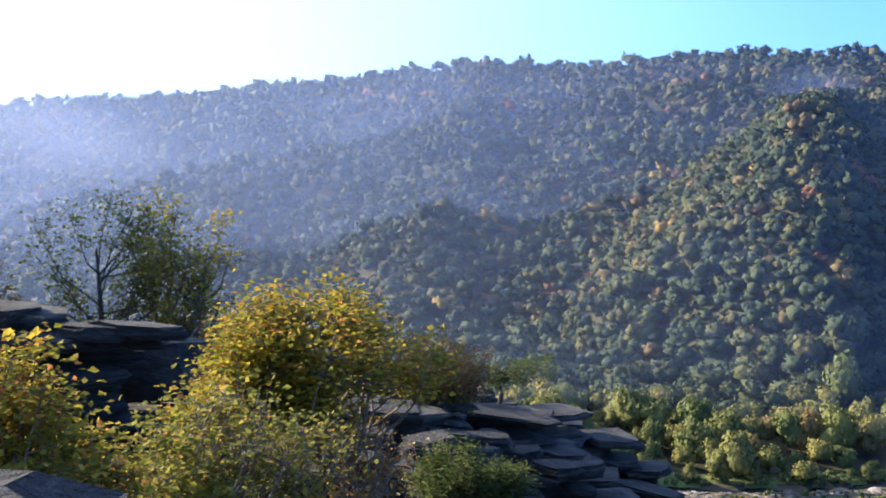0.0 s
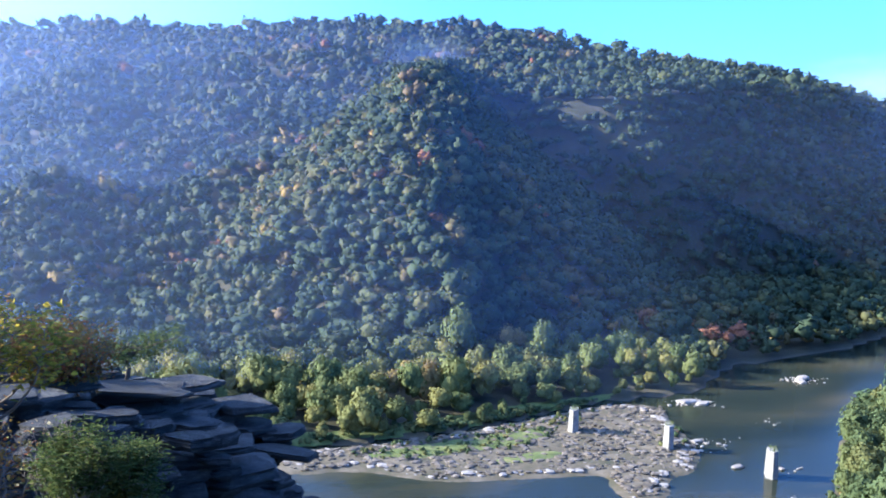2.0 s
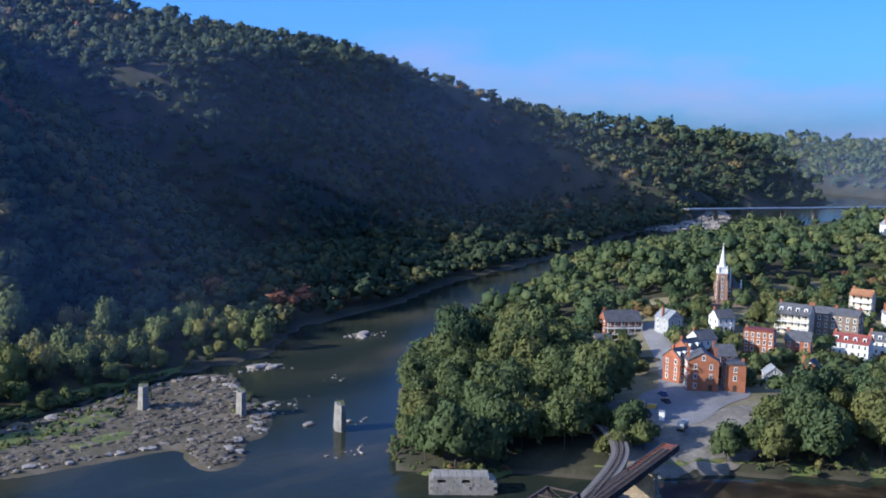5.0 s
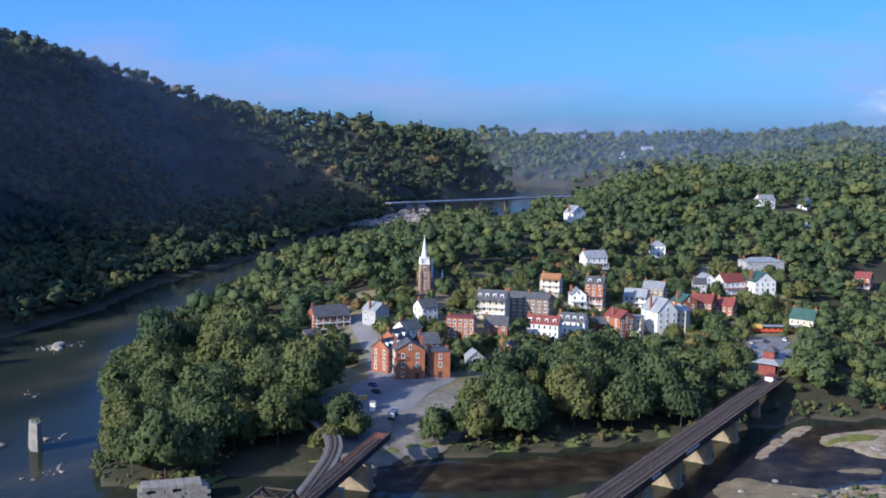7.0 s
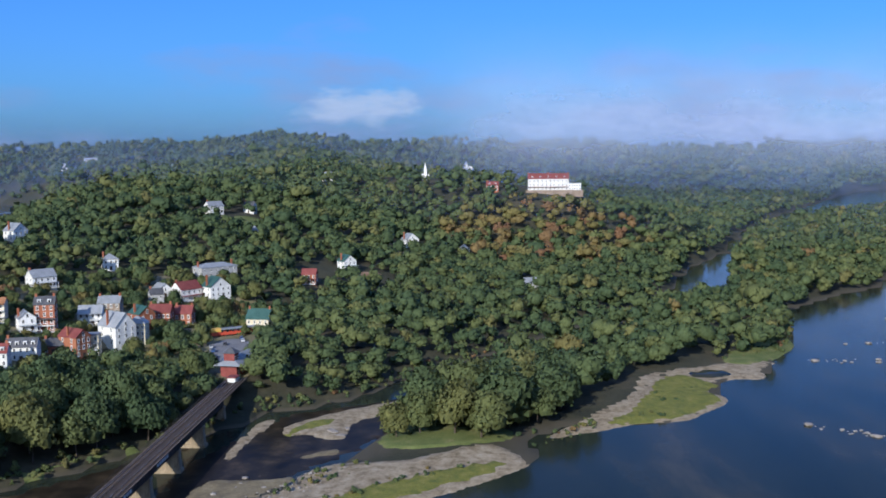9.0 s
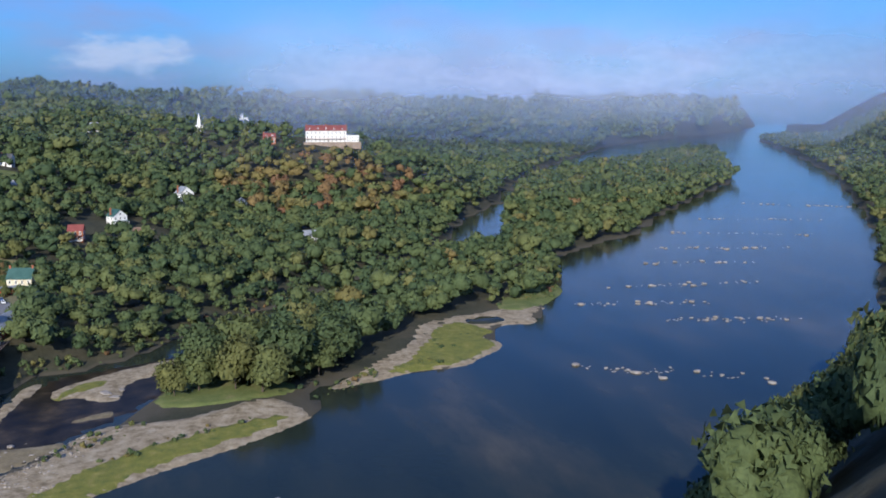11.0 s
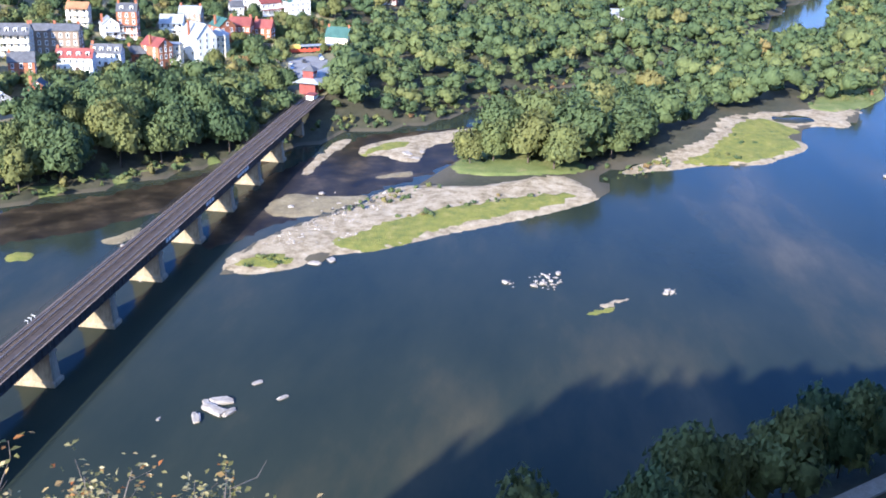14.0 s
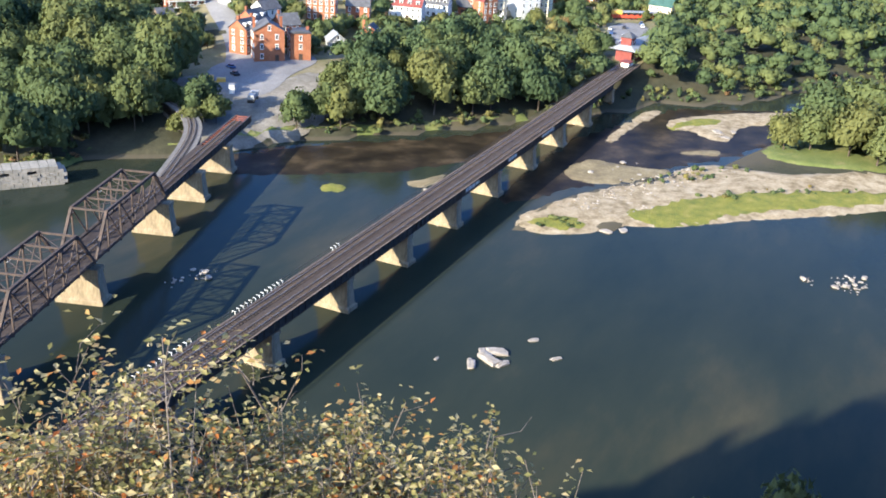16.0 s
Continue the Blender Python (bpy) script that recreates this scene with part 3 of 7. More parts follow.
BANK_PATH = ring("112,-8 130,-32 144,-52 165,-79 186,-108 216,-146")
SHORE_OPEN = ring("330,-40 350,-33 392,-58 411,-74 444,-82 462,-108 480,-130 500,-190 430,-160 380,-120 350,-70")
TOWN_CLEAR = ring("262,166 290,208 322,236 362,272 410,290 425,262 470,240 560,222 618,160 625,120 560,82 500,80 440,72 400,84 408,112 440,128 420,150 378,172 345,176 310,160 285,164")
POINT_YARD = ring("262,166 285,205 330,215 345,180 310,160 285,160")
HIGH_LANE = ring("330,205 352,232 372,250 385,262")
CLEARINGS = [(392, 80, 9), (406, 79, 9), (547, 207, 12), (639, 256, 12), (607, 189, 11), (634, 133, 17), (837, 175, 15), (873, 152, 12), (782, 132, 10), (820, 150, 22), (1035, -118, 42), (1141, 5, 12), (1041, -63, 14), (843, 17, 14), (861, -28, 10), (710, 58, 13), (661, 78, 10), (1216, 121, 14), (687, -69, 12), (690, 78, 16), (2431, 853, 24), (2535, 825, 30), (545, 285, 20), (580, 270, 16), (700, 36, 16)]


bank_trees, slope_trees = [], []
wood = Wood()
for gap, r0, r1 in ((9.4, 250, 800), (12.0, 800, 1450), (19, 1450, 2200), (28, 2200, 3300), (42, 3300, 4700)):
    x, y = scatter(rng, 200, 4600, -2400, 3200, gap)
    d = np.hypot(x, y)
    a = np.degrees(np.arctan2(x, y))
    k = (d >= r0) & (d < r1) & (a > 40) & (a < 128) & inside(TOWN_SHORE, x, y) & ~town_open(x, y)
    x, y, d = x[k], y[k], d[k]
    z = land_height(x, y)
    sd, _ = line_dist(TOWN_SHORE, x, y, True)
    gx, gy = slope_of(x, y, 25.0)
    k = (sd > 4.5) & ((d < 600) | facing(x, y, z, gx, gy)) & ~((x > 1050) & (x < 1500) & (y > 480) & (sd < 110))
    k[k] = unscreened(x[k], y[k], z[k]) | (d[k] < 800)
    for px, py, pz, pd in zip(x[k], y[k], z[k], d[k]):
        big = gap * min(1.0, 0.6 * math.exp(rng.normal(0, 0.25)))
        if pd > 1450:
            big *= 0.8
        if px < 372 and py < 300 and (px < 330 or py < 160):
            big *= 1.2
            bank_trees.append((px, py, pz, big, big * rng.uniform(1.1, 1.5)))
            continue
        wood.add(form_for(pd)[rng.integers(14)], px, py, pz + big * 0.3 - (5.5 if pd > 1450 else 0), big, big * rng.uniform(0.8, 1.15), rng.uniform(0, 6.28), rng.beta(1.1, 1.7) * 0.93 if math.hypot(px - 900, py + 100) > 95 or rng.random() < 0.4 else rng.uniform(0.9, 1.0))
wood.build("hillside_woodland", M_VALE, "green woodland over the town hill and plateau")

def bank_room(x, y, z):
    """Height that a tree may have before it would close the view up the river."""
    a = math.degrees(math.atan2(x, y))
    return 100 + math.hypot(x, y) * math.tan(radians(np.interp(a, (74, 84, 96, 99, 105, 108, 114.6, 117.3, 120.2, 122, 125.6, 130), (-36, -35, -32, -30, -28.5, -26.5, -21.0, -18.8, -16.3, -14.0, -11.0, -9)))) - z


# island woods and the near bank
wood = Wood()
for poly, x0, x1, y0, y1, gap, lim in ((ISLE_SHORE, 240, 2000, -1060, 80, 10.5, 6), (NEAR_SHORE, 20, 2600, -2400, 160, 10.5, 4)):
    x, y = scatter(rng, x0, x1, y0, y1, gap)
    z = land_height(x, y)
    sd, _ = line_dist(poly, x, y, True)
    k = inside(poly, x, y) & (sd > lim) & (np.hypot(x, y) > 60)
    if poly is ISLE_SHORE:
        k &= (x > 349) & (y < 26) & (sd > np.where(x < 450, 6, 6)) & ~inside(SHORE_OPEN, x, y)
    else:
        az_, dd = np.degrees(np.arctan2(x, y)), np.hypot(x, y)
        path_d = line_dist(BANK_PATH, x, y)[0]
        above = (path_d < 13) & (line_dist(BANK_PATH, x * 1.08, y * 1.08)[0] < path_d)
        k &= (az_ < 130) & (az_ > 74) & (path_d > 5) & ~above & (sd > 3) & (dd > 128) & ((dd < 350) | (sd < 240) & (rng.random(len(x)) < 0.6) | (az_ > 117) & (sd < 900) & (rng.random(len(x)) < 0.35))
    order = np.argsort(sd[k] + (0 if poly is NEAR_SHORE else 1e3))
    for px, py, pz in zip(x[k][order], y[k][order], z[k][order]):
        big = gap * min(1.0, 0.6 * math.exp(rng.normal(0, 0.25)))
        if poly is NEAR_SHORE and math.hypot(px, py) < 330:
            dd = math.hypot(px, py)
            room = bank_room(px, py, pz)
            tall = min(room, rng.uniform(12, 18))
            if tall < 5:
                continue
            wood.add(CLOSE_TREES[rng.integers(6)] if dd < 240 else MID_TREES[rng.integers(14)], px, py, pz + tall * 0.2, min(big, tall * 0.45), tall * 0.6, rng.uniform(0, 6.28), rng.beta(1.2, 1.8))
            continue
        if poly is ISLE_SHORE and px < 402:
            bank_trees.append((px, py, pz, big * 1.3, big * rng.uniform(1.2, 1.6)))
            continue
        wood.add(form_for(math.hypot(px, py))[rng.integers(14)], px, py, pz + big * 0.3, big, big * rng.uniform(0.85, 1.2), rng.uniform(0, 6.28), rng.beta(1.2, 1.8))
wood.build("riverside_woodland", M_VALE, "broadleaved woodland on the island and river bank")

# unseen cliff-top wood beside the viewpoint, its tops set to shade the river below
wood = Wood()
for k in range(130):
    py = rng.uniform(30, 124)
    bearing = rng.uniform(-42, -33.5)
    px = py * math.tan(radians(bearing))
    pz = float(land_height(px, py))
    top = np.interp(py, (30, 36, 45, 56, 73, 92, 106, 114, 122), (106, 106, 106, 108, 115, 117, 116, 112, 105)) + rng.normal(0, 1.2)
    tall = min(top - pz, 24)
    if pz > 60 and tall > 5:
        wood.add(MID_TREES[rng.integers(14)], px, py, pz + tall * 0.15, min(4.2, tall * 0.36), tall * 0.68, rng.uniform(0, 6.28), rng.beta(1.2, 1.8))
wood.build("cliff_top_woodland", M_VALE, "unseen woodland on the cliff top beside the viewpoint, shading the river")

# the row along the near bank
walked = 0.0
NEAR_ROW = ring("104,2 122,-18 143,-36 160,-60 181,-90 208,-123 255,-174 322,-240")
for (ax, ay), (bx, by) in zip(NEAR_ROW[:-1], NEAR_ROW[1:]):
    L = math.hypot(bx - ax, by - ay)
    while walked < L:
        px, py = ax + (bx - ax) * walked / L + rng.normal(0, 1.2), ay + (by - ay) * walked / L + rng.normal(0, 1.2)
        pz = float(land_height(np.array([px]), np.array([py]))[0])
        tall = min(bank_room(px, py, pz), rng.uniform(14, 20))
        if tall > 5:
            slope_trees.append((px, py, pz - 0.5, tall * rng.uniform(0.28, 0.36), tall / 1.5))
        walked += rng.uniform(5.5, 8.5)
    walked -= L

# the trees that stand nearest, one by one
def tree_form(seed, lobes, sprays, leaf, material):
    g = np.random.default_rng(seed)
    v, f, q_ = crown_shape(g, lobes, sprays, ICO1, leaf=leaf)
    cm = mesh_from("crown", v.tolist(), [tuple(int(i) for i in q) for q in f])
    cm.attributes.new("custom_normal", "FLOAT_VECTOR", "POINT").data.foreach_set("vector", q_.astype(np.float32).ravel())
    cm.materials.append(material)
    tv, tf = trunk_shape(g, 0.6, 0.05)
    tm = mesh_from("trunk", tv.tolist(), tf)
    tm.materials.append(M_BARK)
    return cm, tm


def plant(form, x, y, z, sx, sz, turn, label, group):
    t = new("tree")
    t.matrix_basis = pose(x, y, z, 0, 0, turn) @ Matrix.Diagonal((sx, sx, sz, 1))
    tagged(t, label, "tree", group)
    for nm, me, lift in (("trunk", form[1], 0.0), ("crown", form[0], 0.22)):
        o = new(nm, me)
        o.parent = t
        o.location.z = lift


NEAR_FORMS = [tree_form(100 + k, 13, 1500, 0.072, M_VALE_OB) for k in range(9)]
SLOPE_FORMS = [tree_form(120 + k, 15, 2600, 0.062, M_VALE_OB) for k in range(5)]
for k, (px, py, pz, sx, sz) in enumerate(bank_trees):
    plant(NEAR_FORMS[k % 9], px, py, pz, sx, sz, (k * 77) % 360, "broadleaved tree with a full green crown on the river bank", "riverside trees")
for k, (px, py, pz, sx, sz) in enumerate(slope_trees):
    plant(SLOPE_FORMS[k % 5], px, py, pz, sx, sz, (k * 77) % 360, "broadleaved tree on the steep slope below the viewpoint", "slope trees")


# ---------------------------------------------------------------- building helpers
from mathutils.geometry import delaunay_2d_cdt


def part(name, bm, material, parent=None, label="", m=None, smooth=False):
    """Links a bmesh as one mesh object under a thing or a part."""
    me = bpy.data.meshes.new(name)
    bm.to_mesh(me)
    bm.free()
    if smooth:
        me.polygons.foreach_set("use_smooth", [True] * len(me.polygons))
    me.materials.append(material)
    return hung(name, me, parent, label, m)


def hung(name, me, parent=None, label="", m=None):
    ob = new(name, me)
    if parent is not None:
        ob.parent = parent
    if m is not None:
        ob.matrix_basis = m
    return tagged(ob, label) if label else ob


def thing(name, m, label, category, group="", kind=""):
    """The empty at the base of a thing, to hang its parts on."""
    ob = new(name)
    ob.matrix_basis = m
    ob.empty_display_size = 0.5
    return tagged(ob, label, category, group, kind)


def box(bm, x0, x1, y0, y1, z0, z1, m=None):
    v = [bm.verts.new((x, y, z)) for z in (z0, z1) for x, y in ((x0, y0), (x1, y0), (x1, y1), (x0, y1))]
    if m is not None:
        for p in v:
            p.co = m @ p.co
    for f in ((3, 2, 1, 0), (4, 5, 6, 7), (0, 1, 5, 4), (1, 2, 6, 5), (2, 3, 7, 6), (3, 0, 4, 7)):
        bm.faces.new([v[k] for k in f])
    return bm


def boxed(*sizes):
    bm = bmesh.new()
    for s in sizes:
        box(bm, *s)
    return bm


def solid(bm, rings):
    """A solid through rings of equal count, from the bottom up."""
    vs = [[bm.verts.new(p) for p in r] for r in rings]
    for a, b in zip(vs[:-1], vs[1:]):
        for k in range(len(a)):
            j = (k + 1) % len(a)
            bm.faces.new((a[k], a[j], b[j], b[k]))
    bm.faces.new(vs[0][::-1])
    bm.faces.new(vs[-1])
    return bm


def beam(bm, a, b, w, h=None):
    """A straight bar of section w by h from a to b."""
    a, b = Vector(a), Vector(b)
    h = h or w
    d = (b - a).normalized()
    up = Vector((0, 0, 1)) if abs(d.z) < 0.95 else Vector((1, 0, 0))
    s = d.cross(up).normalized()
    u = s.cross(d)
    r = [[p + s * i * w / 2 + u * j * h / 2 for i, j in ((-1, -1), (1, -1), (1, 1), (-1, 1))] for p in (a, b)]
    return solid(bm, r)


def soft_ring(poly, rng, step=1.5, rough=0.5, rounds=2):
    """A closed outline, rounded and made uneven."""
    p = np.asarray(poly, float)[:, :2]
    for _ in range(rounds):
        q = np.roll(p, -1, 0)
        p = np.stack([0.75 * p + 0.25 * q, 0.25 * p + 0.75 * q], 1).reshape(-1, 2)
    out = []
    for a, b in zip(p, np.roll(p, -1, 0)):
        k = max(1, int(np.hypot(*(b - a)) / step))
        for j in range(k):
            out.append(a + (b - a) * j / k)
    out = np.array(out)
    return out + rng.normal(0, 1, out.shape) * rough * 0.4 + rough * np.stack([np.sin(out[:, 1] * 0.9 + out[:, 0]), np.sin(out[:, 0] * 1.1 - out[:, 1])], 1) * 0.5


def patch(name, poly, material, label, category, rise=0.4, base=0.05, on_land=False, step=1.5, rough=0.5, inner=3.0, kind="structure", seed=1):
    """A low bank or a laid surface with an uneven outline; on_land: it follows the ground."""
    g = np.random.default_rng(seed)
    edge = soft_ring(poly, g, step, rough)
    lo, hi = edge.min(0), edge.max(0)
    xx, yy = np.meshgrid(np.arange(lo[0], hi[0], inner), np.arange(lo[1], hi[1], inner))
    px, py = xx.ravel() + g.uniform(-0.8, 0.8, xx.size), yy.ravel() + g.uniform(-0.8, 0.8, xx.size)
    d, _ = line_dist(edge, px, py, True)
    k = inside(edge, px, py) & (d > inner * 0.4)
    pts = np.vstack([edge, np.stack([px[k], py[k]], 1)])
    n0 = len(edge)
    v, _, f, *_ = delaunay_2d_cdt([Vector(p) for p in pts], [(i, (i + 1) % n0) for i in range(n0)], [], 1, 1e-4)
    v = np.array([p[:] for p in v])
    d, _ = line_dist(edge, v[:, 0], v[:, 1], True)
    if on_land:
        z = land_height(v[:, 0], v[:, 1]) + base + np.minimum(d * 0.2, 0.06)
    else:
        z = base - 0.25 * (d < 0.05) + np.minimum(d * 0.12, rise) * (0.75 + 0.35 * waves(v[:, 0], v[:, 1], 5, seed))
        z = np.maximum(z, np.where(d < 0.05, -0.3, np.maximum(land_height(v[:, 0], v[:, 1]), 0) + base))
    me = mesh_from(name, np.column_stack([v, z]).tolist(), [q for q in f])
    me.materials.append(material)
    return tagged(new(name, me), label, category, kind=kind)


def stone_shape(g, sub=2, flat=0.6, chunky=0.25):
    v, f = ICO2 if sub == 2 else ICO1
    d = 1 + chunky * np.sin(v @ g.normal(0, 2.6, 3) + g.uniform(0, 6)) + chunky * 0.5 * np.sin(v @ g.normal(0, 5, 3))
    p = v * d[:, None]
    p = np.clip(p, -0.72, 0.78) * np.array([1, g.uniform(0.6, 1), flat])
    return p, f


def stone_mesh(name, g, sub=2, flat=0.6, material=None):
    p, f = stone_shape(g, sub, flat)
    me = mesh_from(name, p.tolist(), f.tolist(), smooth=False)
    me.materials.append(material)
    return me


M_STONE = surface("river_stone", [(0.3, (0.2, 0.175, 0.15)), (0.55, (0.34, 0.3, 0.26)), (0.75, (0.45, 0.42, 0.38))], 0.5, 3.0, rough=0.9, bump=0.6, bump_dist=0.15)
M_MASONRY = surface("grey_masonry", [(0.3, (0.2, 0.19, 0.17)), (0.7, (0.36, 0.33, 0.29))], 0.4, 2.4, rough=0.9, bump=0.6, bump_dist=0.12)
M_CONC = surface("weathered_concrete", [(0.3, (0.19, 0.15, 0.1)), (0.5, (0.29, 0.23, 0.15)), (0.7, (0.36, 0.29, 0.2))], 0.25, 2.0, rough=0.9, bump=0.3, stretch=(1, 1, 0.3))
M_SAND = surface("river_sand", [(0.3, (0.15, 0.115, 0.065)), (0.45, (0.27, 0.21, 0.13)), (0.6, (0.37, 0.3, 0.2)), (0.75, (0.44, 0.38, 0.29))], 0.28, 1.6, rough=0.95, bump=0.5, bump_dist=0.2)
M_MUD = surface("wet_river_gravel", [(0.3, (0.13, 0.1, 0.055)), (0.55, (0.24, 0.19, 0.1)), (0.75, (0.33, 0.27, 0.16))], 0.15, 1.3, rough=0.7, bump=0.4, bump_dist=0.15)
M_BAR = surface("bar_gravel", [(0.3, (0.06, 0.06, 0.03)), (0.5, (0.12, 0.098, 0.06)), (0.7, (0.2, 0.165, 0.115))], 0.1, 1.3, rough=0.9, bump=0.5, bump_dist=0.2)
M_GRASS = surface("bank_grass", [(0.3, (0.11, 0.13, 0.028)), (0.55, (0.2, 0.195, 0.035)), (0.75, (0.3, 0.25, 0.08))], 0.3, 2.6, rough=0.95, bump=0.9, bump_dist=0.4)
M_DULLGRASS = surface("rough_grass", [(0.3, (0.09, 0.12, 0.03)), (0.55, (0.15, 0.17, 0.05)), (0.75, (0.26, 0.22, 0.1))], 0.12, 1.8, rough=0.95, bump=0.8, bump_dist=0.3)
M_PAVE = surface("pale_paving", [(0.3, (0.17, 0.165, 0.165)), (0.7, (0.26, 0.25, 0.25))], 0.08, 1.6, rough=0.9, bump=0.1)
M_GRAVEL = surface("gravel_yard", [(0.3, (0.13, 0.115, 0.09)), (0.5, (0.2, 0.18, 0.15)), (0.7, (0.3, 0.27, 0.23))], 0.15, 1.5, rough=0.95, bump=0.3)
M_STEEL = surface("dark_painted_steel", [(0.3, (0.03, 0.028, 0.028)), (0.6, (0.06, 0.052, 0.048)), (0.8, (0.12, 0.075, 0.05))], 0.5, 4.0, rough=0.65, bump=0.2)
M_RUST = surface("rusted_truss_steel", [(0.3, (0.05, 0.04, 0.036)), (0.55, (0.085, 0.062, 0.052)), (0.8, (0.16, 0.1, 0.075))], 0.6, 4.0, rough=0.8, bump=0.3)
M_TIE = surface("sooty_ties", [(0.3, (0.035, 0.027, 0.023)), (0.7, (0.085, 0.062, 0.05))], 0.8, 5.0, rough=0.9, bump=0.4)
M_RAIL = surface("worn_rail_steel", [(0.3, (0.2, 0.17, 0.15)), (0.7, (0.4, 0.36, 0.33))], 1.0, 6.0, rough=0.45, bump=0.1, metal=0.6)
M_WHITE = surface("white_paint", [(0.3, (0.7, 0.69, 0.66)), (0.7, (0.82, 0.81, 0.78))], 0.3, 2.0, rough=0.7, bump=0.1)


# ---------------------------------------------------------------- the two railway bridges
DECK = 10.2
M_PLANK = surface("walkway_planks", [(0.3, (0.13, 0.095, 0.075)), (0.7, (0.22, 0.165, 0.13))], 0.8, 5.0, rough=0.9, bump=0.3)


def frame_along(x, y, dx, dy, z=0.0):
    """Pose with its x axis along (dx, dy)."""
    return pose(x, y, z, 0, 0, math.degrees(math.atan2(dy, dx)))


def pier_mesh(long, wide, top, batter=0.55):
    """Concrete pier with a base plinth and a battered shaft under a cap."""
    bm = bmesh.new()
    def r(l, w, z):
        return [(-l / 2, -w / 2, z), (l / 2, -w / 2, z), (l / 2, w / 2, z), (-l / 2, w / 2, z)]
    solid(bm, [r(long + 0.9, wide + 0.9, -2.5), r(long + 0.9, wide + 0.9, 0.9), r(long + 0.2, wide + 0.2, 1.2)])
    solid(bm, [r(long, wide, 1.1), r(long - batter, wide - batter * 1.6, top - 0.9)])
    solid(bm, [r(long - batter + 0.3, wide - batter * 1.6 + 0.5, top - 0.9), r(long - batter + 0.3, wide - batter * 1.6 + 0.5, top)])
    me = bpy.data.meshes.new("pier")
    bm.to_mesh(me)
    bm.free()
    me.materials.append(M_CONC)
    return me


def track(parent, length, y, z, x0=0.0):
    """Ties and two rails along x."""
    bm = bmesh.new()
    for k in range(int(length / 0.95)):
        box(bm, x0 + k * 0.95, x0 + k * 0.95 + 0.42, y - 1.35, y + 1.35, z, z + 0.16)
    part("tie_bed", bm, M_TIE, parent)
    for s in (-0.72, 0.72):
        part("rail", boxed((x0, x0 + length, y + s - 0.06, y + s + 0.06, z + 0.16, z + 0.33)), M_RAIL, parent)


# deck-girder bridge: eight and more equal spans, two tracks
SPAN = 28.3
BDX, BDY = 0.9986, -0.0533
B0 = frame_along(149.4 - 3 * SPAN * BDX - 2 * BDY, 93.0 - 3 * SPAN * BDY, BDX, BDY)
girder_bridge = thing("girder_bridge", B0, "long dark steel girder railway bridge with two tracks on concrete piers", "railway bridge")
PIER = pier_mesh(3.2, 7.6, DECK - 2.9)
BLEN = SPAN * 12 + 8
for k in range(12):
    hung("pier", PIER, girder_bridge, "pale tapered concrete pier", pose(k * SPAN + 1.6, -0.2, 0))
for k in range(12):
    x0, x1 = k * SPAN - SPAN + 1.8, k * SPAN + 1.5
    if k == 0:
        x0 = -6
    for s in (-3.4, -1.2, 1.0, 3.0):
        bm = boxed((x0, x1, s - 0.06, s + 0.06, DECK - 2.7, DECK - 0.3), (x0, x1, s - 0.28, s + 0.28, DECK - 2.76, DECK - 2.66), (x0, x1, s - 0.28, s + 0.28, DECK - 0.36, DECK - 0.26))
        for j in range(12):
            xs = x0 + (x1 - x0) * (j + 0.5) / 12
            box(bm, xs - 0.05, xs + 0.05, s - 0.22, s + 0.22, DECK - 2.66, DECK - 0.36)
        part("girder", bm, M_STEEL, girder_bridge)
part("deck", boxed((-6, BLEN, -4.3, 3.7, DECK - 0.25, DECK)), M_TIE, girder_bridge, "soot-dark open timber deck")
for yy in (-2.3, 1.7):
    track(girder_bridge, BLEN + 5, yy, DECK + 0.01, -6)
for s in (-4.1, 3.5):
    part("walkway", boxed((-6, BLEN, s - 0.22, s + 0.22, DECK + 0.004, DECK + 0.08)), M_PLANK, girder_bridge, "brown walkway planks along the deck edge")
    bm = bmesh.new()
    for k in range(int((BLEN + 6) / 2.4)):
        box(bm, -6 + k * 2.4, -5.94 + k * 2.4, s + 0.42 * (1 if s > 0 else -1) - 0.03, s + 0.42 * (1 if s > 0 else -1) + 0.03, DECK + 0.08, DECK + 1.15)
    for zz in (0.6, 1.12):
        box(bm, -6, BLEN, s + 0.42 * (1 if s > 0 else -1) - 0.025, s + 0.42 * (1 if s > 0 else -1) + 0.025, DECK + zz, DECK + zz + 0.05)
    part("handrail", bm, M_STEEL, girder_bridge)
# row of pale line-side brackets on the downstream edge
for run in ((56, 12), (84, 13), (120, 3)):
    for k in range(run[1]):
        xx = run[0] + k * 1.35
        part("bracket", boxed((xx, xx + 0.08, 3.76, 3.84, DECK - 0.2, DECK + 0.7), (xx - 0.02, xx + 0.1, 3.7, 4.5, DECK + 0.6, DECK + 0.7)), M_WHITE, girder_bridge, "pale steel line-side bracket")
# faded lettering-sized pale marks on the upstream girder stay plain bars
for k, (xx, ww) in enumerate(((176, 9), (206, 7), (234, 12))):
    part("painted_bar", boxed((xx, xx + ww, -3.50, -3.47, DECK - 2.1, DECK - 1.1)), M_WHITE, girder_bridge, "faded white painted bar on the girder")

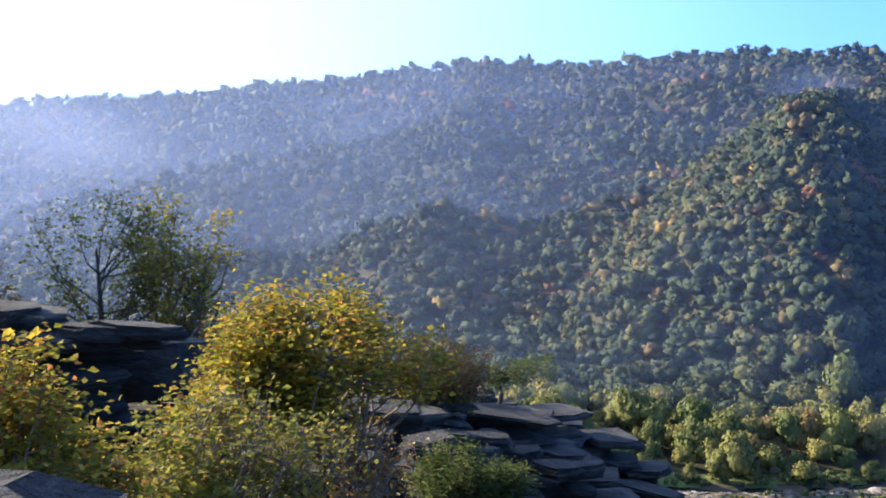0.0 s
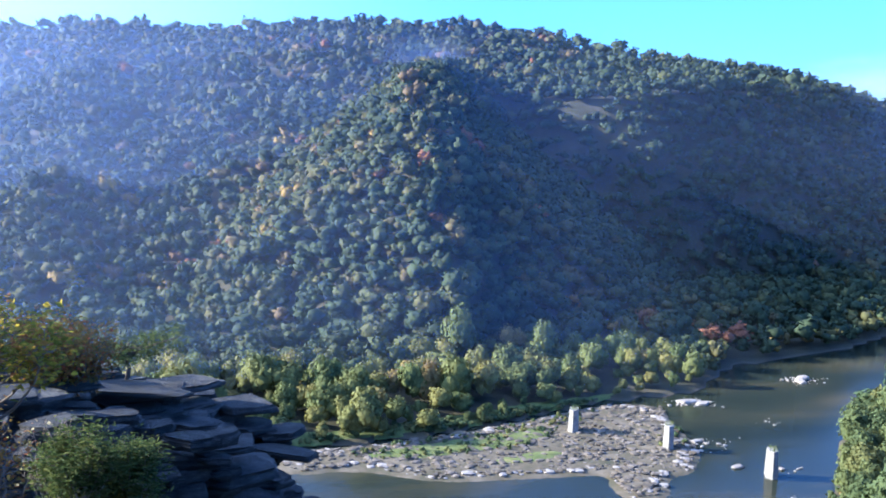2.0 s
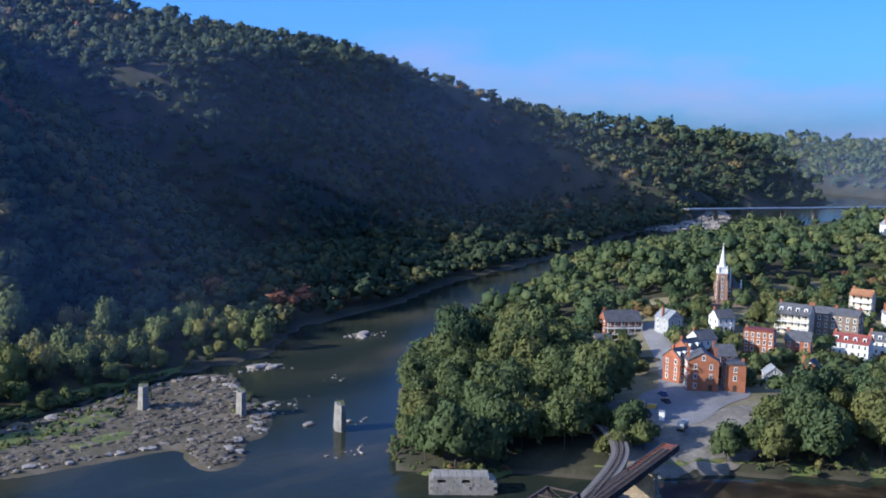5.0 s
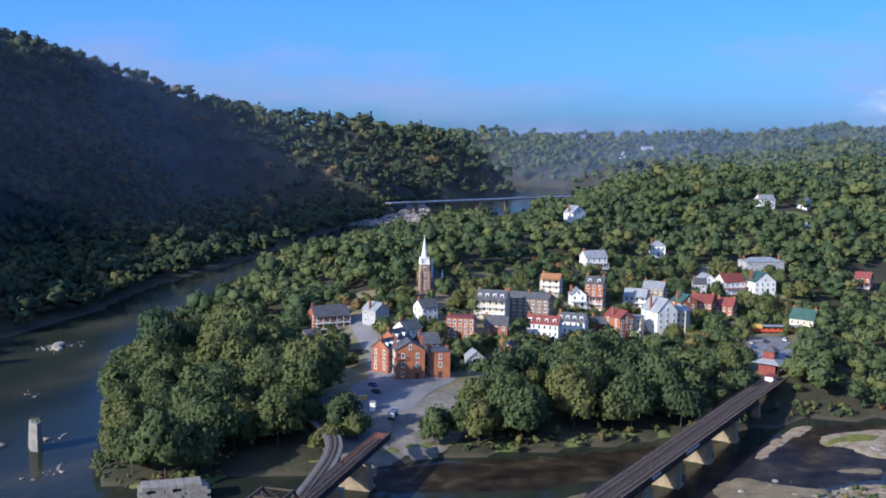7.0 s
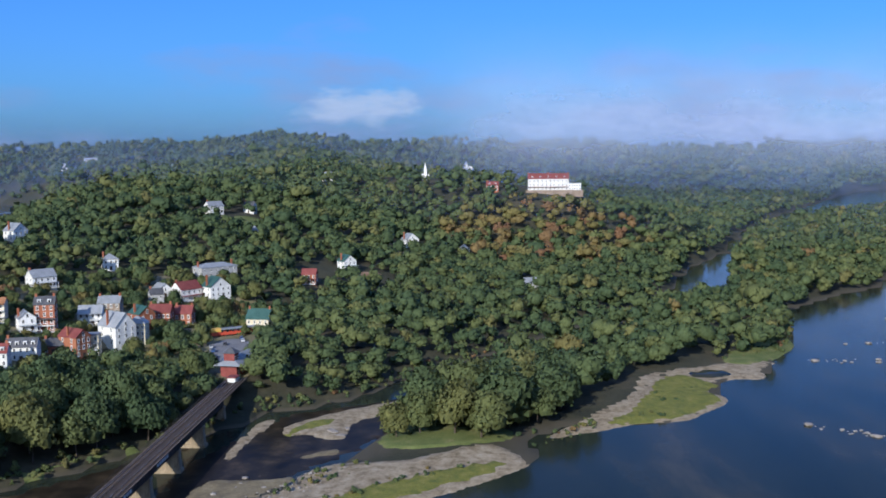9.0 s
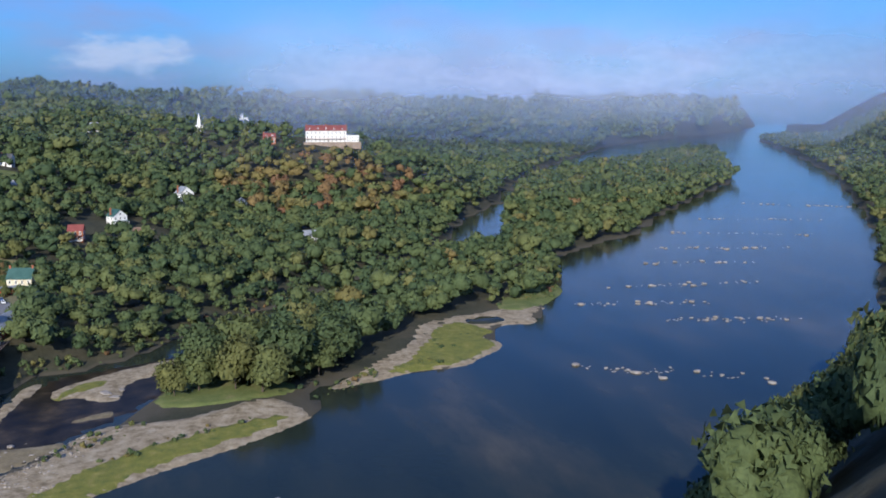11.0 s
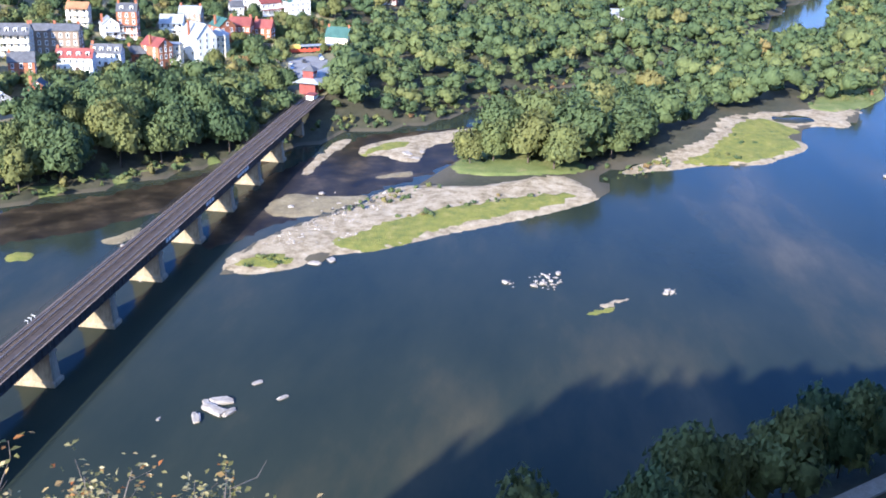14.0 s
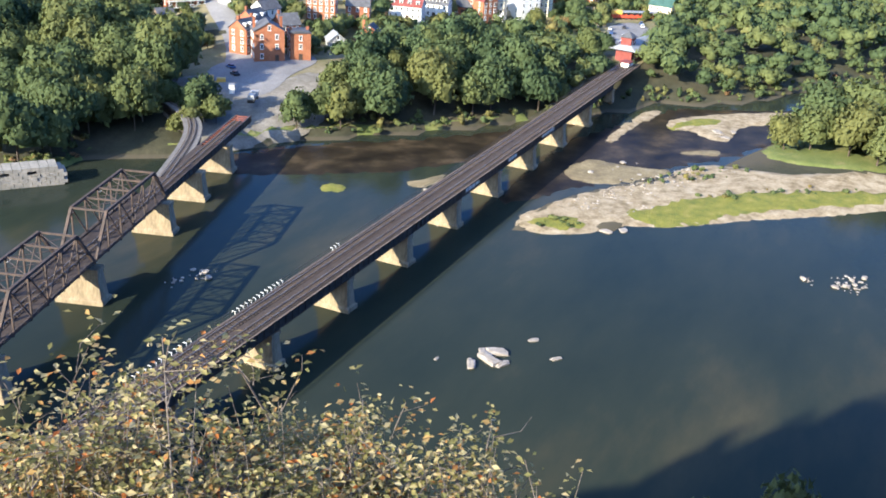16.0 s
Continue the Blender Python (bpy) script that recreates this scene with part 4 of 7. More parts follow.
# truss bridge that forks at the town shore
TDX, TDY = 0.969, 0.249
T0 = frame_along(156.5 - TDY * 4.75, 134.4 + TDX * 4.75, TDX, TDY)
truss_bridge = thing("truss_bridge", T0, "rusty steel truss railway bridge forking into two tracks at its end", "railway bridge")
TP = pier_mesh(3.6, 9.6, DECK - 2.2, 0.8)
TSPAN = 39.75
for k in (-2, -1, 0, 1):
    hung("pier", TP, truss_bridge, "pale tapered concrete pier", pose(k * TSPAN + 1.4, 0, 0))
for k in (1, 2):
    hung("pier", TP, truss_bridge, "pale tapered concrete pier", pose(TSPAN + 24.2 * k + 1.4, 0.4 * k, 0))
TOPZ, HALF_W = DECK + 8.2, 3.9


def truss_span(x0, x1):
    """Two through trusses with verticals, crossed diagonals, portals and top bracing."""
    nb = 6
    st = (x1 - x0) / nb
    for s in (-HALF_W, HALF_W):
        bm = bmesh.new()
        beam(bm, (x0, s, DECK), (x1, s, DECK), 0.45, 0.6)
        part("bottom_chord", bm, M_RUST, truss_bridge)
        bm = bmesh.new()
        beam(bm, (x0 + st, s, TOPZ), (x1 - st, s, TOPZ), 0.55, 0.6)
        part("top_chord", bm, M_RUST, truss_bridge)
        for a, b in ((x0, x0 + st), (x1, x1 - st)):
            bm = bmesh.new()
            beam(bm, (a, s, DECK), (b, s, TOPZ), 0.6, 0.6)
            part("end_post", bm, M_RUST, truss_bridge)
        for k in range(1, nb):
            bm = bmesh.new()
            beam(bm, (x0 + k * st, s, DECK), (x0 + k * st, s, TOPZ), 0.32)
            part("vertical", bm, M_RUST, truss_bridge)
        for k in range(1, nb - 1):
            bm = bmesh.new()
            xa, xb = x0 + k * st, x0 + (k + 1) * st
            if k < nb / 2:
                xa, xb = xb, xa
            beam(bm, (xa, s, DECK), (xb, s, TOPZ), 0.2, 0.3)
            part("diagonal", bm, M_RUST, truss_bridge)
        bm = bmesh.new()
        for zz in (0.7, 1.2):
            beam(bm, (x0, s - 0.5, DECK + zz), (x1, s - 0.5, DECK + zz), 0.06)
        for k in range(17):
            beam(bm, (x0 + (x1 - x0) * k / 16, s - 0.5, DECK), (x0 + (x1 - x0) * k / 16, s - 0.5, DECK + 1.2), 0.06)
        part("handrail", bm, M_STEEL, truss_bridge)
    for k in range(1, nb):
        bm = bmesh.new()
        beam(bm, (x0 + k * st, -HALF_W, TOPZ), (x0 + k * st, HALF_W, TOPZ), 0.3, 0.4)
        if k < nb - 1:
            beam(bm, (x0 + k * st, -HALF_W, TOPZ - 0.1), (x0 + (k + 1) * st, HALF_W, TOPZ - 0.1), 0.12)
            beam(bm, (x0 + k * st, HALF_W, TOPZ - 0.1), (x0 + (k + 1) * st, -HALF_W, TOPZ - 0.1), 0.12)
        part("top_strut", bm, M_RUST, truss_bridge)
    for k in range(nb + 1):
        bm = bmesh.new()
        beam(bm, (x0 + k * st, -HALF_W, DECK - 0.5), (x0 + k * st, HALF_W, DECK - 0.5), 0.35, 0.9)
        part("floor_beam", bm, M_STEEL, truss_bridge)
    # signal boards hung on the downstream side
    for k, xx in enumerate((x0 + st * 1.1, x0 + st * 3.2)):
        part("bracket", boxed((xx, xx + 1.3, HALF_W + 0.4, HALF_W + 0.5, TOPZ - 0.5, TOPZ - 0.3), (xx, xx + 1.3, HALF_W + 0.4, HALF_W + 0.5, TOPZ - 1.1, TOPZ - 0.9), (xx, xx + 1.3, HALF_W + 0.4, HALF_W + 0.5, TOPZ - 1.7, TOPZ - 1.5)), M_WHITE, truss_bridge, "rack of pale line insulators")


for k in (-2, -1, 0):
    truss_span(k * TSPAN + 0.6, (k + 1) * TSPAN - 0.6)
part("deck", boxed((-TSPAN * 2, TSPAN, -4.4, 4.6, DECK - 0.1, DECK + 0.05)), M_TIE, truss_bridge, "dark timber deck")
track(truss_bridge, TSPAN * 3 + 66, -0.3, DECK + 0.06, -TSPAN * 2)
# straight approach on plate girders
for s in (-2.0, 2.4):
    bm = boxed((TSPAN, TSPAN + 74, s - 0.08, s + 0.08, DECK - 2.2, DECK - 0.1), (TSPAN, TSPAN + 74, s - 0.3, s + 0.3, DECK - 0.16, DECK - 0.04))
    for k in range(26):
        box(bm, TSPAN + k * 2.85, TSPAN + k * 2.85 + 0.1, s - 0.25, s + 0.25, DECK - 2.2, DECK - 0.16)
    part("girder", bm, M_STEEL, truss_bridge)
part("deck", boxed((TSPAN, TSPAN + 40, -2.4, 2.8, DECK - 0.04, DECK + 0.05)), M_TIE, truss_bridge)
M_REDSTEEL = surface("red_oxide_steel", [(0.3, (0.16, 0.05, 0.03)), (0.7, (0.28, 0.1, 0.07))], 0.8, 4.0, rough=0.8, bump=0.2)
for k in range(18):
    part("cross_beam", boxed((TSPAN + 36 + k * 2.1, TSPAN + 36.3 + k * 2.1, -2.0, 2.4, DECK - 0.3, DECK - 0.02)), M_REDSTEEL, truss_bridge, "bare red-oxide cross beam")

# the curved track that swings to the other river
CURVE = [(205, 153.5), (220, 159.5), (234, 165.5), (246, 172), (255, 179.5), (262, 188), (268, 198), (274, 210), (284, 226), (300, 243), (322, 260), (348, 276)]


def swept(pts, offs_a, offs_b, z0, z1):
    """A band along a line between two side offsets."""
    bm = bmesh.new()
    p = np.array(pts, float)
    t = np.gradient(p, axis=0)
    t /= np.linalg.norm(t, axis=1)[:, None]
    nrm = np.stack([-t[:, 1], t[:, 0]], 1)
    rows = []
    for q, m_ in zip(p, nrm):
        a, b_ = q + m_ * offs_a, q + m_ * offs_b
        rows.append([bm.verts.new((*a, z0)), bm.verts.new((*b_, z0)), bm.verts.new((*b_, z1)), bm.verts.new((*a, z1))])
    for r, s in zip(rows[:-1], rows[1:]):
        for k in range(4):
            j = (k + 1) % 4
            bm.faces.new((r[k], s[k], s[j], r[j]))
    bm.faces.new(rows[0])
    bm.faces.new(rows[-1][::-1])
    bmesh.ops.recalc_face_normals(bm, faces=bm.faces)
    return bm


def smooth_line(pts, n=60):
    p = np.array(pts, float)
    s = np.concatenate([[0], np.cumsum(np.hypot(*np.diff(p, axis=0).T))])
    u = np.linspace(0, s[-1], n)
    q = np.stack([np.interp(u, s, p[:, 0]), np.interp(u, s, p[:, 1])], 1)
    for _ in range(10):
        q[1:-1] = 0.25 * q[:-2] + 0.5 * q[1:-1] + 0.25 * q[2:]
    return q


C = smooth_line(CURVE)
M_BALLAST = surface("track_ballast", [(0.3, (0.12, 0.11, 0.1)), (0.7, (0.22, 0.2, 0.18))], 0.8, 5.0, rough=0.95, bump=0.4)
curved_track = thing("curved_track", pose(0, 0, 0), "curved railway track on dark girders swinging into the town", "railway track")
part("roadbed", swept(C, -2.6, 2.6, DECK - 0.5, DECK), M_BALLAST, curved_track, "grey ballast roadbed")
for s in (-2.2, 2.2):
    part("girder", swept(C[:26], s - 0.1, s + 0.1, DECK - 2.3, DECK - 0.5), M_STEEL, curved_track)
part("wall", swept(C[26:], -2.5, 2.5, 1.0, DECK - 0.5), M_MASONRY, curved_track, "grey stone retaining wall")
bm = bmesh.new()
for k in range(0, 140):
    u = k / 140 * (len(C) - 1.01)
    i = int(u)
    q = C[i] + (C[i + 1] - C[i]) * (u - i)
    d = C[i + 1] - C[i]
    box(bm, -0.22, 0.22, -1.35, 1.35, 0, 0.14, frame_along(q[0], q[1], d[0], d[1], DECK + 0.01))
part("tie_bed", bm, M_TIE, curved_track)
for s in (-0.72, 0.72):
    part("rail", swept(C, s - 0.06, s + 0.06, DECK + 0.15, DECK + 0.33), M_RAIL, curved_track)
part("handrail", swept(C[:30], -3.3, -3.25, DECK + 0.9, DECK + 1.0), M_STEEL, curved_track)

# the distant road bridge up the other river
road_bridge = thing("road_bridge", frame_along(1201, 746, 286, -89, 0), "distant pale concrete road bridge on slim piers across the river", "road bridge")
part("deck", boxed((-10, 400, -5.5, 5.5, 14.9, 15.7)), M_PAVE, road_bridge)
for s in (-5.4, 5.4):
    part("parapet", boxed((-10, 400, s - 0.2, s + 0.2, 15.7, 16.5)), M_WHITE, road_bridge)
    part("girder", boxed((-10, 400, s * 0.7 - 0.3, s * 0.7 + 0.3, 13.7, 14.9)), M_CONC, road_bridge)
for k in range(6):
    part("pier", boxed((40 + k * 62, 42 + k * 62, -4, 4, -3, 12.9), (39.4 + k * 62, 42.6 + k * 62, -5, 5, 12.8, 13.7)), M_CONC, road_bridge)


# ---------------------------------------------------------------- bars, banks, stones in the rivers
patch("sand_bar", ring("244,73 252,74 267,68 276,64 290,56 303,45 318,41 328,33 327,18 329,5 338,-6 350,-18 338,-27 324,-34 307,-19 292,-1 281,15 267,29 261,38 257,49 249,51 242,60 241,68"), M_SAND, "pale sand and cobble bar at the head of the island", "sand bar", rise=0.7, base=0.1, seed=2)
patch("grass_strip", ring("268,51 277,43 288,36 302,21 312,6 320,-7 328,-20 321,-28 312,-19 298,-2 285,14 270,27 261,38 262,46"), M_GRASS, "bright yellow-green grass strip on the sand bar", "grass", rise=0.9, base=0.3, seed=3)
patch("grass_strip", ring("249,72 258,63 257,54 252,52 245,59 244,69"), M_GRASS, "bright yellow-green grass on the tip of the sand bar", "grass", rise=0.8, base=0.3, seed=4)
patch("gravel_flat", ring("292,74 306,73 314,68 311,55 316,45 312,40 297,49 287,58 286,66"), M_MUD, "half-drowned brown gravel flat", "gravel bar", rise=0.25, base=0.03, seed=5)
patch("gravel_spit", ring("373,57 390,43 406,24 418,6 394,5 380,30 354,29 354,39 363,46 355,53"), M_SAND, "pale gravel spit in the side channel", "gravel bar", rise=0.5, base=0.05, seed=6)
patch("grass_strip", ring("367,55 384,45 386,35 371,35 367,46 357,51"), M_GRASS, "yellow-green grass on the gravel spit", "grass", rise=0.6, base=0.3, seed=7)
patch("gravel_spit", ring("326,71 353,70 383,66 386,58 371,59 361,63 337,64 324,68"), M_SAND, "narrow pale gravel bank beside the bridge", "gravel bar", rise=0.5, seed=8)
patch("gravel_spit", ring("333,48 347,34 338,28 331,40"), M_MUD, "low brown gravel bar", "gravel bar", rise=0.3, seed=9)
patch("gravel_flat", ring("259,114 268,107 278,102 264,101 255,105"), M_MUD, "half-drowned brown gravel flat", "gravel bar", rise=0.3, seed=10)
m, n, l, b = nodes_of("shallow_water")
co = n.new("ShaderNodeTexCoord").outputs["Object"]
l.new(ramp_node(n, l, noise_node(n, l, 0.09, 6, 0.65, co).outputs["Fac"], [(0.35, (0.012, 0.01, 0.008)), (0.52, (0.03, 0.023, 0.015)), (0.68, (0.075, 0.055, 0.033))]).outputs["Color"], b.inputs["Base Color"])
b.inputs["IOR"].default_value, b.inputs["Roughness"].default_value, b.inputs["Specular IOR Level"].default_value = 1.33, 0.3, 0.04
M_SHALLOW = m
patch("side_channel", ring("246,82 262,84 300,84 330,82 372,66 392,58 398,44 412,20 424,2 400,-4 372,10 345,22 330,30 318,40 300,48 276,66 258,76"), M_SHALLOW, "dark shallow side channel over brown mud", "water", rise=0.0, base=0.02, seed=25)
patch("side_channel", ring("246,176 262,164 282,150 300,128 328,104 372,70 340,84 300,92 270,110 246,140 236,165"), M_SHALLOW, "dark shallow water along the town bank", "water", rise=0.0, base=0.02, seed=26)
patch("weed_islet", ring("244,131 249,130 250,124 244,121 240,127"), M_GRASS, "small yellow-green weed islet", "islet", rise=0.5, seed=11, step=0.8, inner=1.5)
patch("island_beach", ring("346,-34 365,-46 392,-66 411,-80 444,-86 460,-109 470,-131 478,-140 480,-166 462,-152 439,-146 443,-134 435,-122 421,-113 406,-122 388,-108 371,-93 372,-78 362,-63 355,-47"), M_SAND, "sandy shore along the wooded island", "beach", rise=0.5, base=0.12, seed=12)
patch("grass_strip", ring("366,-58 387,-74 411,-86 440,-96 452,-112 440,-117 430,-124 418,-112 407,-121 376,-94 370,-76"), M_GRASS, "yellow-green grass along the island shore", "grass", rise=0.5, base=0.45, seed=13)
patch("grass_strip", ring("470,-128 513,-155 556,-187 519,-188 486,-166 464,-148"), M_DULLGRASS, "scrubby green shore of the island", "grass", rise=1.2, base=0.4, seed=14)
patch("grass_strip", ring("335,6 344,20 360,18 376,8 400,-6 396,-16 372,-26 352,-32 340,-14"), M_DULLGRASS, "rough green bank before the island trees", "grass", rise=1.0, base=0.5, seed=15)
patch("pool", ring("447,-110 458,-121 455,-135 444,-131 440,-114"), M_WATER, "small dark pool in the island shore", "pool", rise=0.0, base=0.85, seed=16)
patch("grass_islet", ring("227,-22 231,-28 236,-31 233,-24 229,-20"), M_GRASS, "yellow-green tip of a small river islet", "islet", rise=0.8, seed=17, step=0.6, inner=1.2)
patch("gravel_islet", ring("232,-27 236,-30 243,-37 240,-29 234,-23"), M_SAND, "pale stony end of a small river islet", "islet", rise=0.5, seed=18, step=0.6, inner=1.2)
patch("rock_bar", ring("66,334 104,336 134,341 179,358 218,373 238,362 224,335 217,305 197,278 184,276 175,258 158,257 160,274 166,284 149,285 130,287 110,289 89,308 69,306 58,318"), M_BAR, "broad bar of bare rock and gravel along the far bank", "rock bar", rise=0.9, base=0.1, seed=19)
patch("grass_strip", ring("90,318 118,312 150,318 176,334 170,344 140,334 104,328"), M_DULLGRASS, "rough grass growing over the rock bar", "grass", rise=0.5, base=0.75, seed=23)
patch("grass_strip", ring("128,302 150,298 166,306 160,314 140,310"), M_DULLGRASS, "rough grass growing over the rock bar", "grass", rise=0.5, base=0.75, seed=24)
patch("grass_strip", ring("40,334 104,339 134,344 179,361 218,376 230,384 200,380 160,368 110,352 40,346"), M_DULLGRASS, "rough grass along the far bank", "grass", rise=1.2, base=0.6, seed=20)
patch("river_bank", ring("244,182 262,169 281,158 301,134 329,110 352,92 352,97 330,116 303,139 284,164 262,176 246,187"), M_DULLGRASS, "narrow grassy bank under the riverside trees", "river bank", rise=0.8, base=0.3, on_land=False, seed=21)

g = np.random.default_rng(21)
BAR = ring("66,330 104,333 134,338 179,354 214,368 234,360 222,335 214,306 196,281 184,279 174,262 162,261 164,276 168,288 149,289 130,291 110,293 91,312 70,310")


def strewn(name, spots, label, category, lo, hi, flat, seed, material=None):
    """Loose stones joined into one, too many to count."""
    gg = np.random.default_rng(seed)
    forms = []
    for _ in range(9):
        p, f = stone_shape(gg, 1, flat)
        forms.append(packed((p, [tuple(q) for q in f])))
    st = Wood()
    for px, py, pz in spots:
        s = lo * (hi / lo) ** (gg.random() ** 1.8)
        st.add(forms[gg.integers(9)], px, py, pz + s * 0.12, s, s, gg.uniform(0, 6.28), gg.random())
    ob = st.build(name, material or M_STONE, label, category)
    ob.data.polygons.foreach_set("use_smooth", np.zeros(len(ob.data.polygons), bool))
    return ob


def spots_in(poly, count, seed, z=0.4):
    gg = np.random.default_rng(seed)
    lo, hi = poly[:, :2].min(0), poly[:, :2].max(0)
    out = []
    while len(out) < count:
        q = gg.uniform(lo, hi, (400, 2))
        q = q[inside(poly, q[:, 0], q[:, 1])]
        out += [(a, b_, z) for a, b_ in q]
    return out[:count]


M_LEDGE = surface("weathered_ledge", [(0.3, (0.05, 0.045, 0.035)), (0.5, (0.12, 0.098, 0.074)), (0.72, (0.26, 0.22, 0.18))], 0.16, 2.2, rough=0.9, bump=0.6, bump_dist=0.15)
strewn("bar_stones", spots_in(BAR, 3200, 5, 0.7), "brown and pale ledges and boulders strewn over the rock bar", "stones", 0.3, 2.3, 0.32, 31, M_LEDGE)
EDGE = np.array(spots_in(BAR, 1500, 9, 0.35))
strewn("bar_edge_stones", EDGE[line_dist(BAR, EDGE[:, 0], EDGE[:, 1], True)[0] < 5.0], "pale ledges along the edge of the rock bar", "stones", 0.4, 2.8, 0.3, 36)
strewn("staircase_ledges", spots_in(ring("1040,632 1100,640 1180,690 1300,745 1460,850 1390,845 1260,770 1150,728 1010,690"), 900, 8, 0.1), "pale ledges breaking the water below the road bridge", "stones", 1.0, 6.0, 0.22, 35)
strewn("bank_cobbles", spots_in(ring("262,66 290,54 318,38 326,20 329,0 318,-8 300,16 282,36 262,48"), 700, 6, 0.75), "pale cobbles on the sand bar", "stones", 0.15, 0.7, 0.55, 32)
rap = []
for x0, y0, x1, y1, nn in ((366, -133, 345, -166, 34), (352, -168, 330, -196, 20), (436, -208, 425, -266, 46), (482, -178, 470, -248, 36), (520, -215, 520, -300, 34), (600, -262, 585, -345, 30), (660, -300, 640, -400, 40), (740, -350, 700, -450, 40), (820, -420, 790, -520, 40), (940, -520, 880, -620, 50)):
    for _ in range(nn):
        u = g.random()
        rap.append((x0 + (x1 - x0) * u + g.normal(0, 3), y0 + (y1 - y0) * u + g.normal(0, 3), 0.0))
strewn("rapids_stones", rap, "lines of pale ledges breaking the rapids", "stones", 0.5, 2.6, 0.3, 33)
strewn("shallow_stones", [(g.normal(*p), g.normal(*q), 0.05) for p, q, k in (((248, 3), (-12, 2.5), 40), ((246, 1), (-3, 1), 8), ((246, 1.2), (-44, 1.2), 14), ((209, 5), (248, 2), 16), ((231, 4), (274, 2), 9), ((266, 5), (329, 4), 9), ((222, 7), (308, 6), 40), ((252, 6), (365, 5), 60), ((334, 7), (394, 4), 60), ((262, 4), (100, 3), 10), ((176, 3), (126, 2), 20), ((237, 3), (88, 2), 8), ((300, 6), (55, 4), 20)) for _ in range(k)], "small pale stones standing out of the shallows", "stones", 0.25, 1.5, 0.45, 34)

STONES = [stone_mesh("river_rock", np.random.default_rng(40 + k), 2, 0.42, M_STONE) for k in range(6)]


def rock_at(x, y, sx, sy, sz, turn, k, label="pale weathered boulder lying in the river"):
    ob = new("river_rock", STONES[k % 6])
    ob.matrix_basis = pose(x, y, sz * 0.1, 0, 0, turn) @ Matrix.Diagonal((sx, sy, sz, 1))
    return tagged(ob, label, "rock", "rocks in the river")


for k, (x, y, s, turn) in enumerate(((169, 56, 2.4, 20), (172.5, 53.5, 3.4, 60), (176, 53, 2.8, 110), (172, 50.5, 2.2, 150), (174.5, 55.5, 2.0, 30), (184.5, 48, 1.5, 130), (179, 41.5, 1.5, 140), (168, 63, 0.8, 0))):
    rock_at(x, y, s * 1.1, s * 0.62, s * 0.55, turn, k, "pale flat rock slab in mid river")
for k, (x, y, s, turn) in enumerate(((214, 281, 3.0, 20), (251, 366, 5, 15), (256, 362, 4, 40), (336, 396, 6, 30), (330, 390, 4.5, 70), (212, 316, 2.5, 30), (219, 312, 3, 10), (205, 300, 4, 60), (255, 45, 1.8, 30), (252, 49, 2.2, 80), (365, 36, 3.2, 30), (360, 33, 2.4, 80), (369, 31, 2.0, 10))):
    rock_at(x, y, s * 1.1, s * 0.8, s * 0.6, turn, k)

# stone piers of a bridge that is gone
COURSES = []
for k in range(9):
    z0, z1 = k * 1.05, k * 1.05 + 1.02
    e = 0.045 * k
    nose = [(-1.9 + e, -2.6 + e), (0, -4.4 + e), (1.9 - e, -2.6 + e), (1.9 - e, 3.0 - e), (-1.9 + e, 3.0 - e)]
    OLD = bmesh.new()
    solid(OLD, [[(x * 0.97, y * 0.97, z0 - 0.03) for x, y in nose], [(x * 0.985, y * 0.985, z0 + 0.02) for x, y in nose], [(x, y, z0 + 0.07) for x, y in nose], [(x, y, z1 - 0.05) for x, y in nose], [(x * 0.98, y * 0.98, z1) for x, y in nose]])
    cm = bpy.data.meshes.new("course")
    OLD.to_mesh(cm)
    OLD.free()
    cm.materials.append(M_MASONRY)
    COURSES.append(cm)
for x, y in ((180, 334), (203, 306), (219, 270)):
    t = thing("bridge_pier", pose(x, y, -0.4, 0, 0, -32), "tall grey stone pier remaining from a vanished bridge", "bridge pier", "old bridge piers")
    for cm in COURSES:
        hung("course", cm, t)
    bm = bmesh.new()
    gg = np.random.default_rng(int(x))
    for _ in range(26):
        a = Vector((gg.uniform(-1.4, 1.4), gg.uniform(-3, 2.4), 9.3))
        beam(bm, a, a + Vector((gg.normal(0, 0.3), gg.normal(0, 0.3), gg.uniform(0.4, 1.4))), 0.12)
    part("weeds", bm, M_DULLGRASS, t, "dry weeds growing on the top")

# broken masonry abutment at the point
t = thing("old_abutment", pose(206, 199, -0.5, 0, 0, -42), "broken pale stone abutment overgrown on top", "abutment")
gg = np.random.default_rng(3)
for r in range(6):
    for k in range(8):
        if r > 3 and gg.random() < 0.3:
            continue
        x = -9 + k * 2.3 + (r % 2) * 0.9
        part("stone", boxed((x, x + 2.2, -3.5 + gg.uniform(0, 0.25) + r * 0.1, 3.5, r * 0.95, r * 0.95 + 0.92)), M_MASONRY, t)
patch("bank_scrub_ground", ring("196,212 204,221 218,206 232,199 228,194 214,196 203,203"), M_DULLGRASS, "overgrown tip of the point", "ground", on_land=True, base=0.3, seed=22)

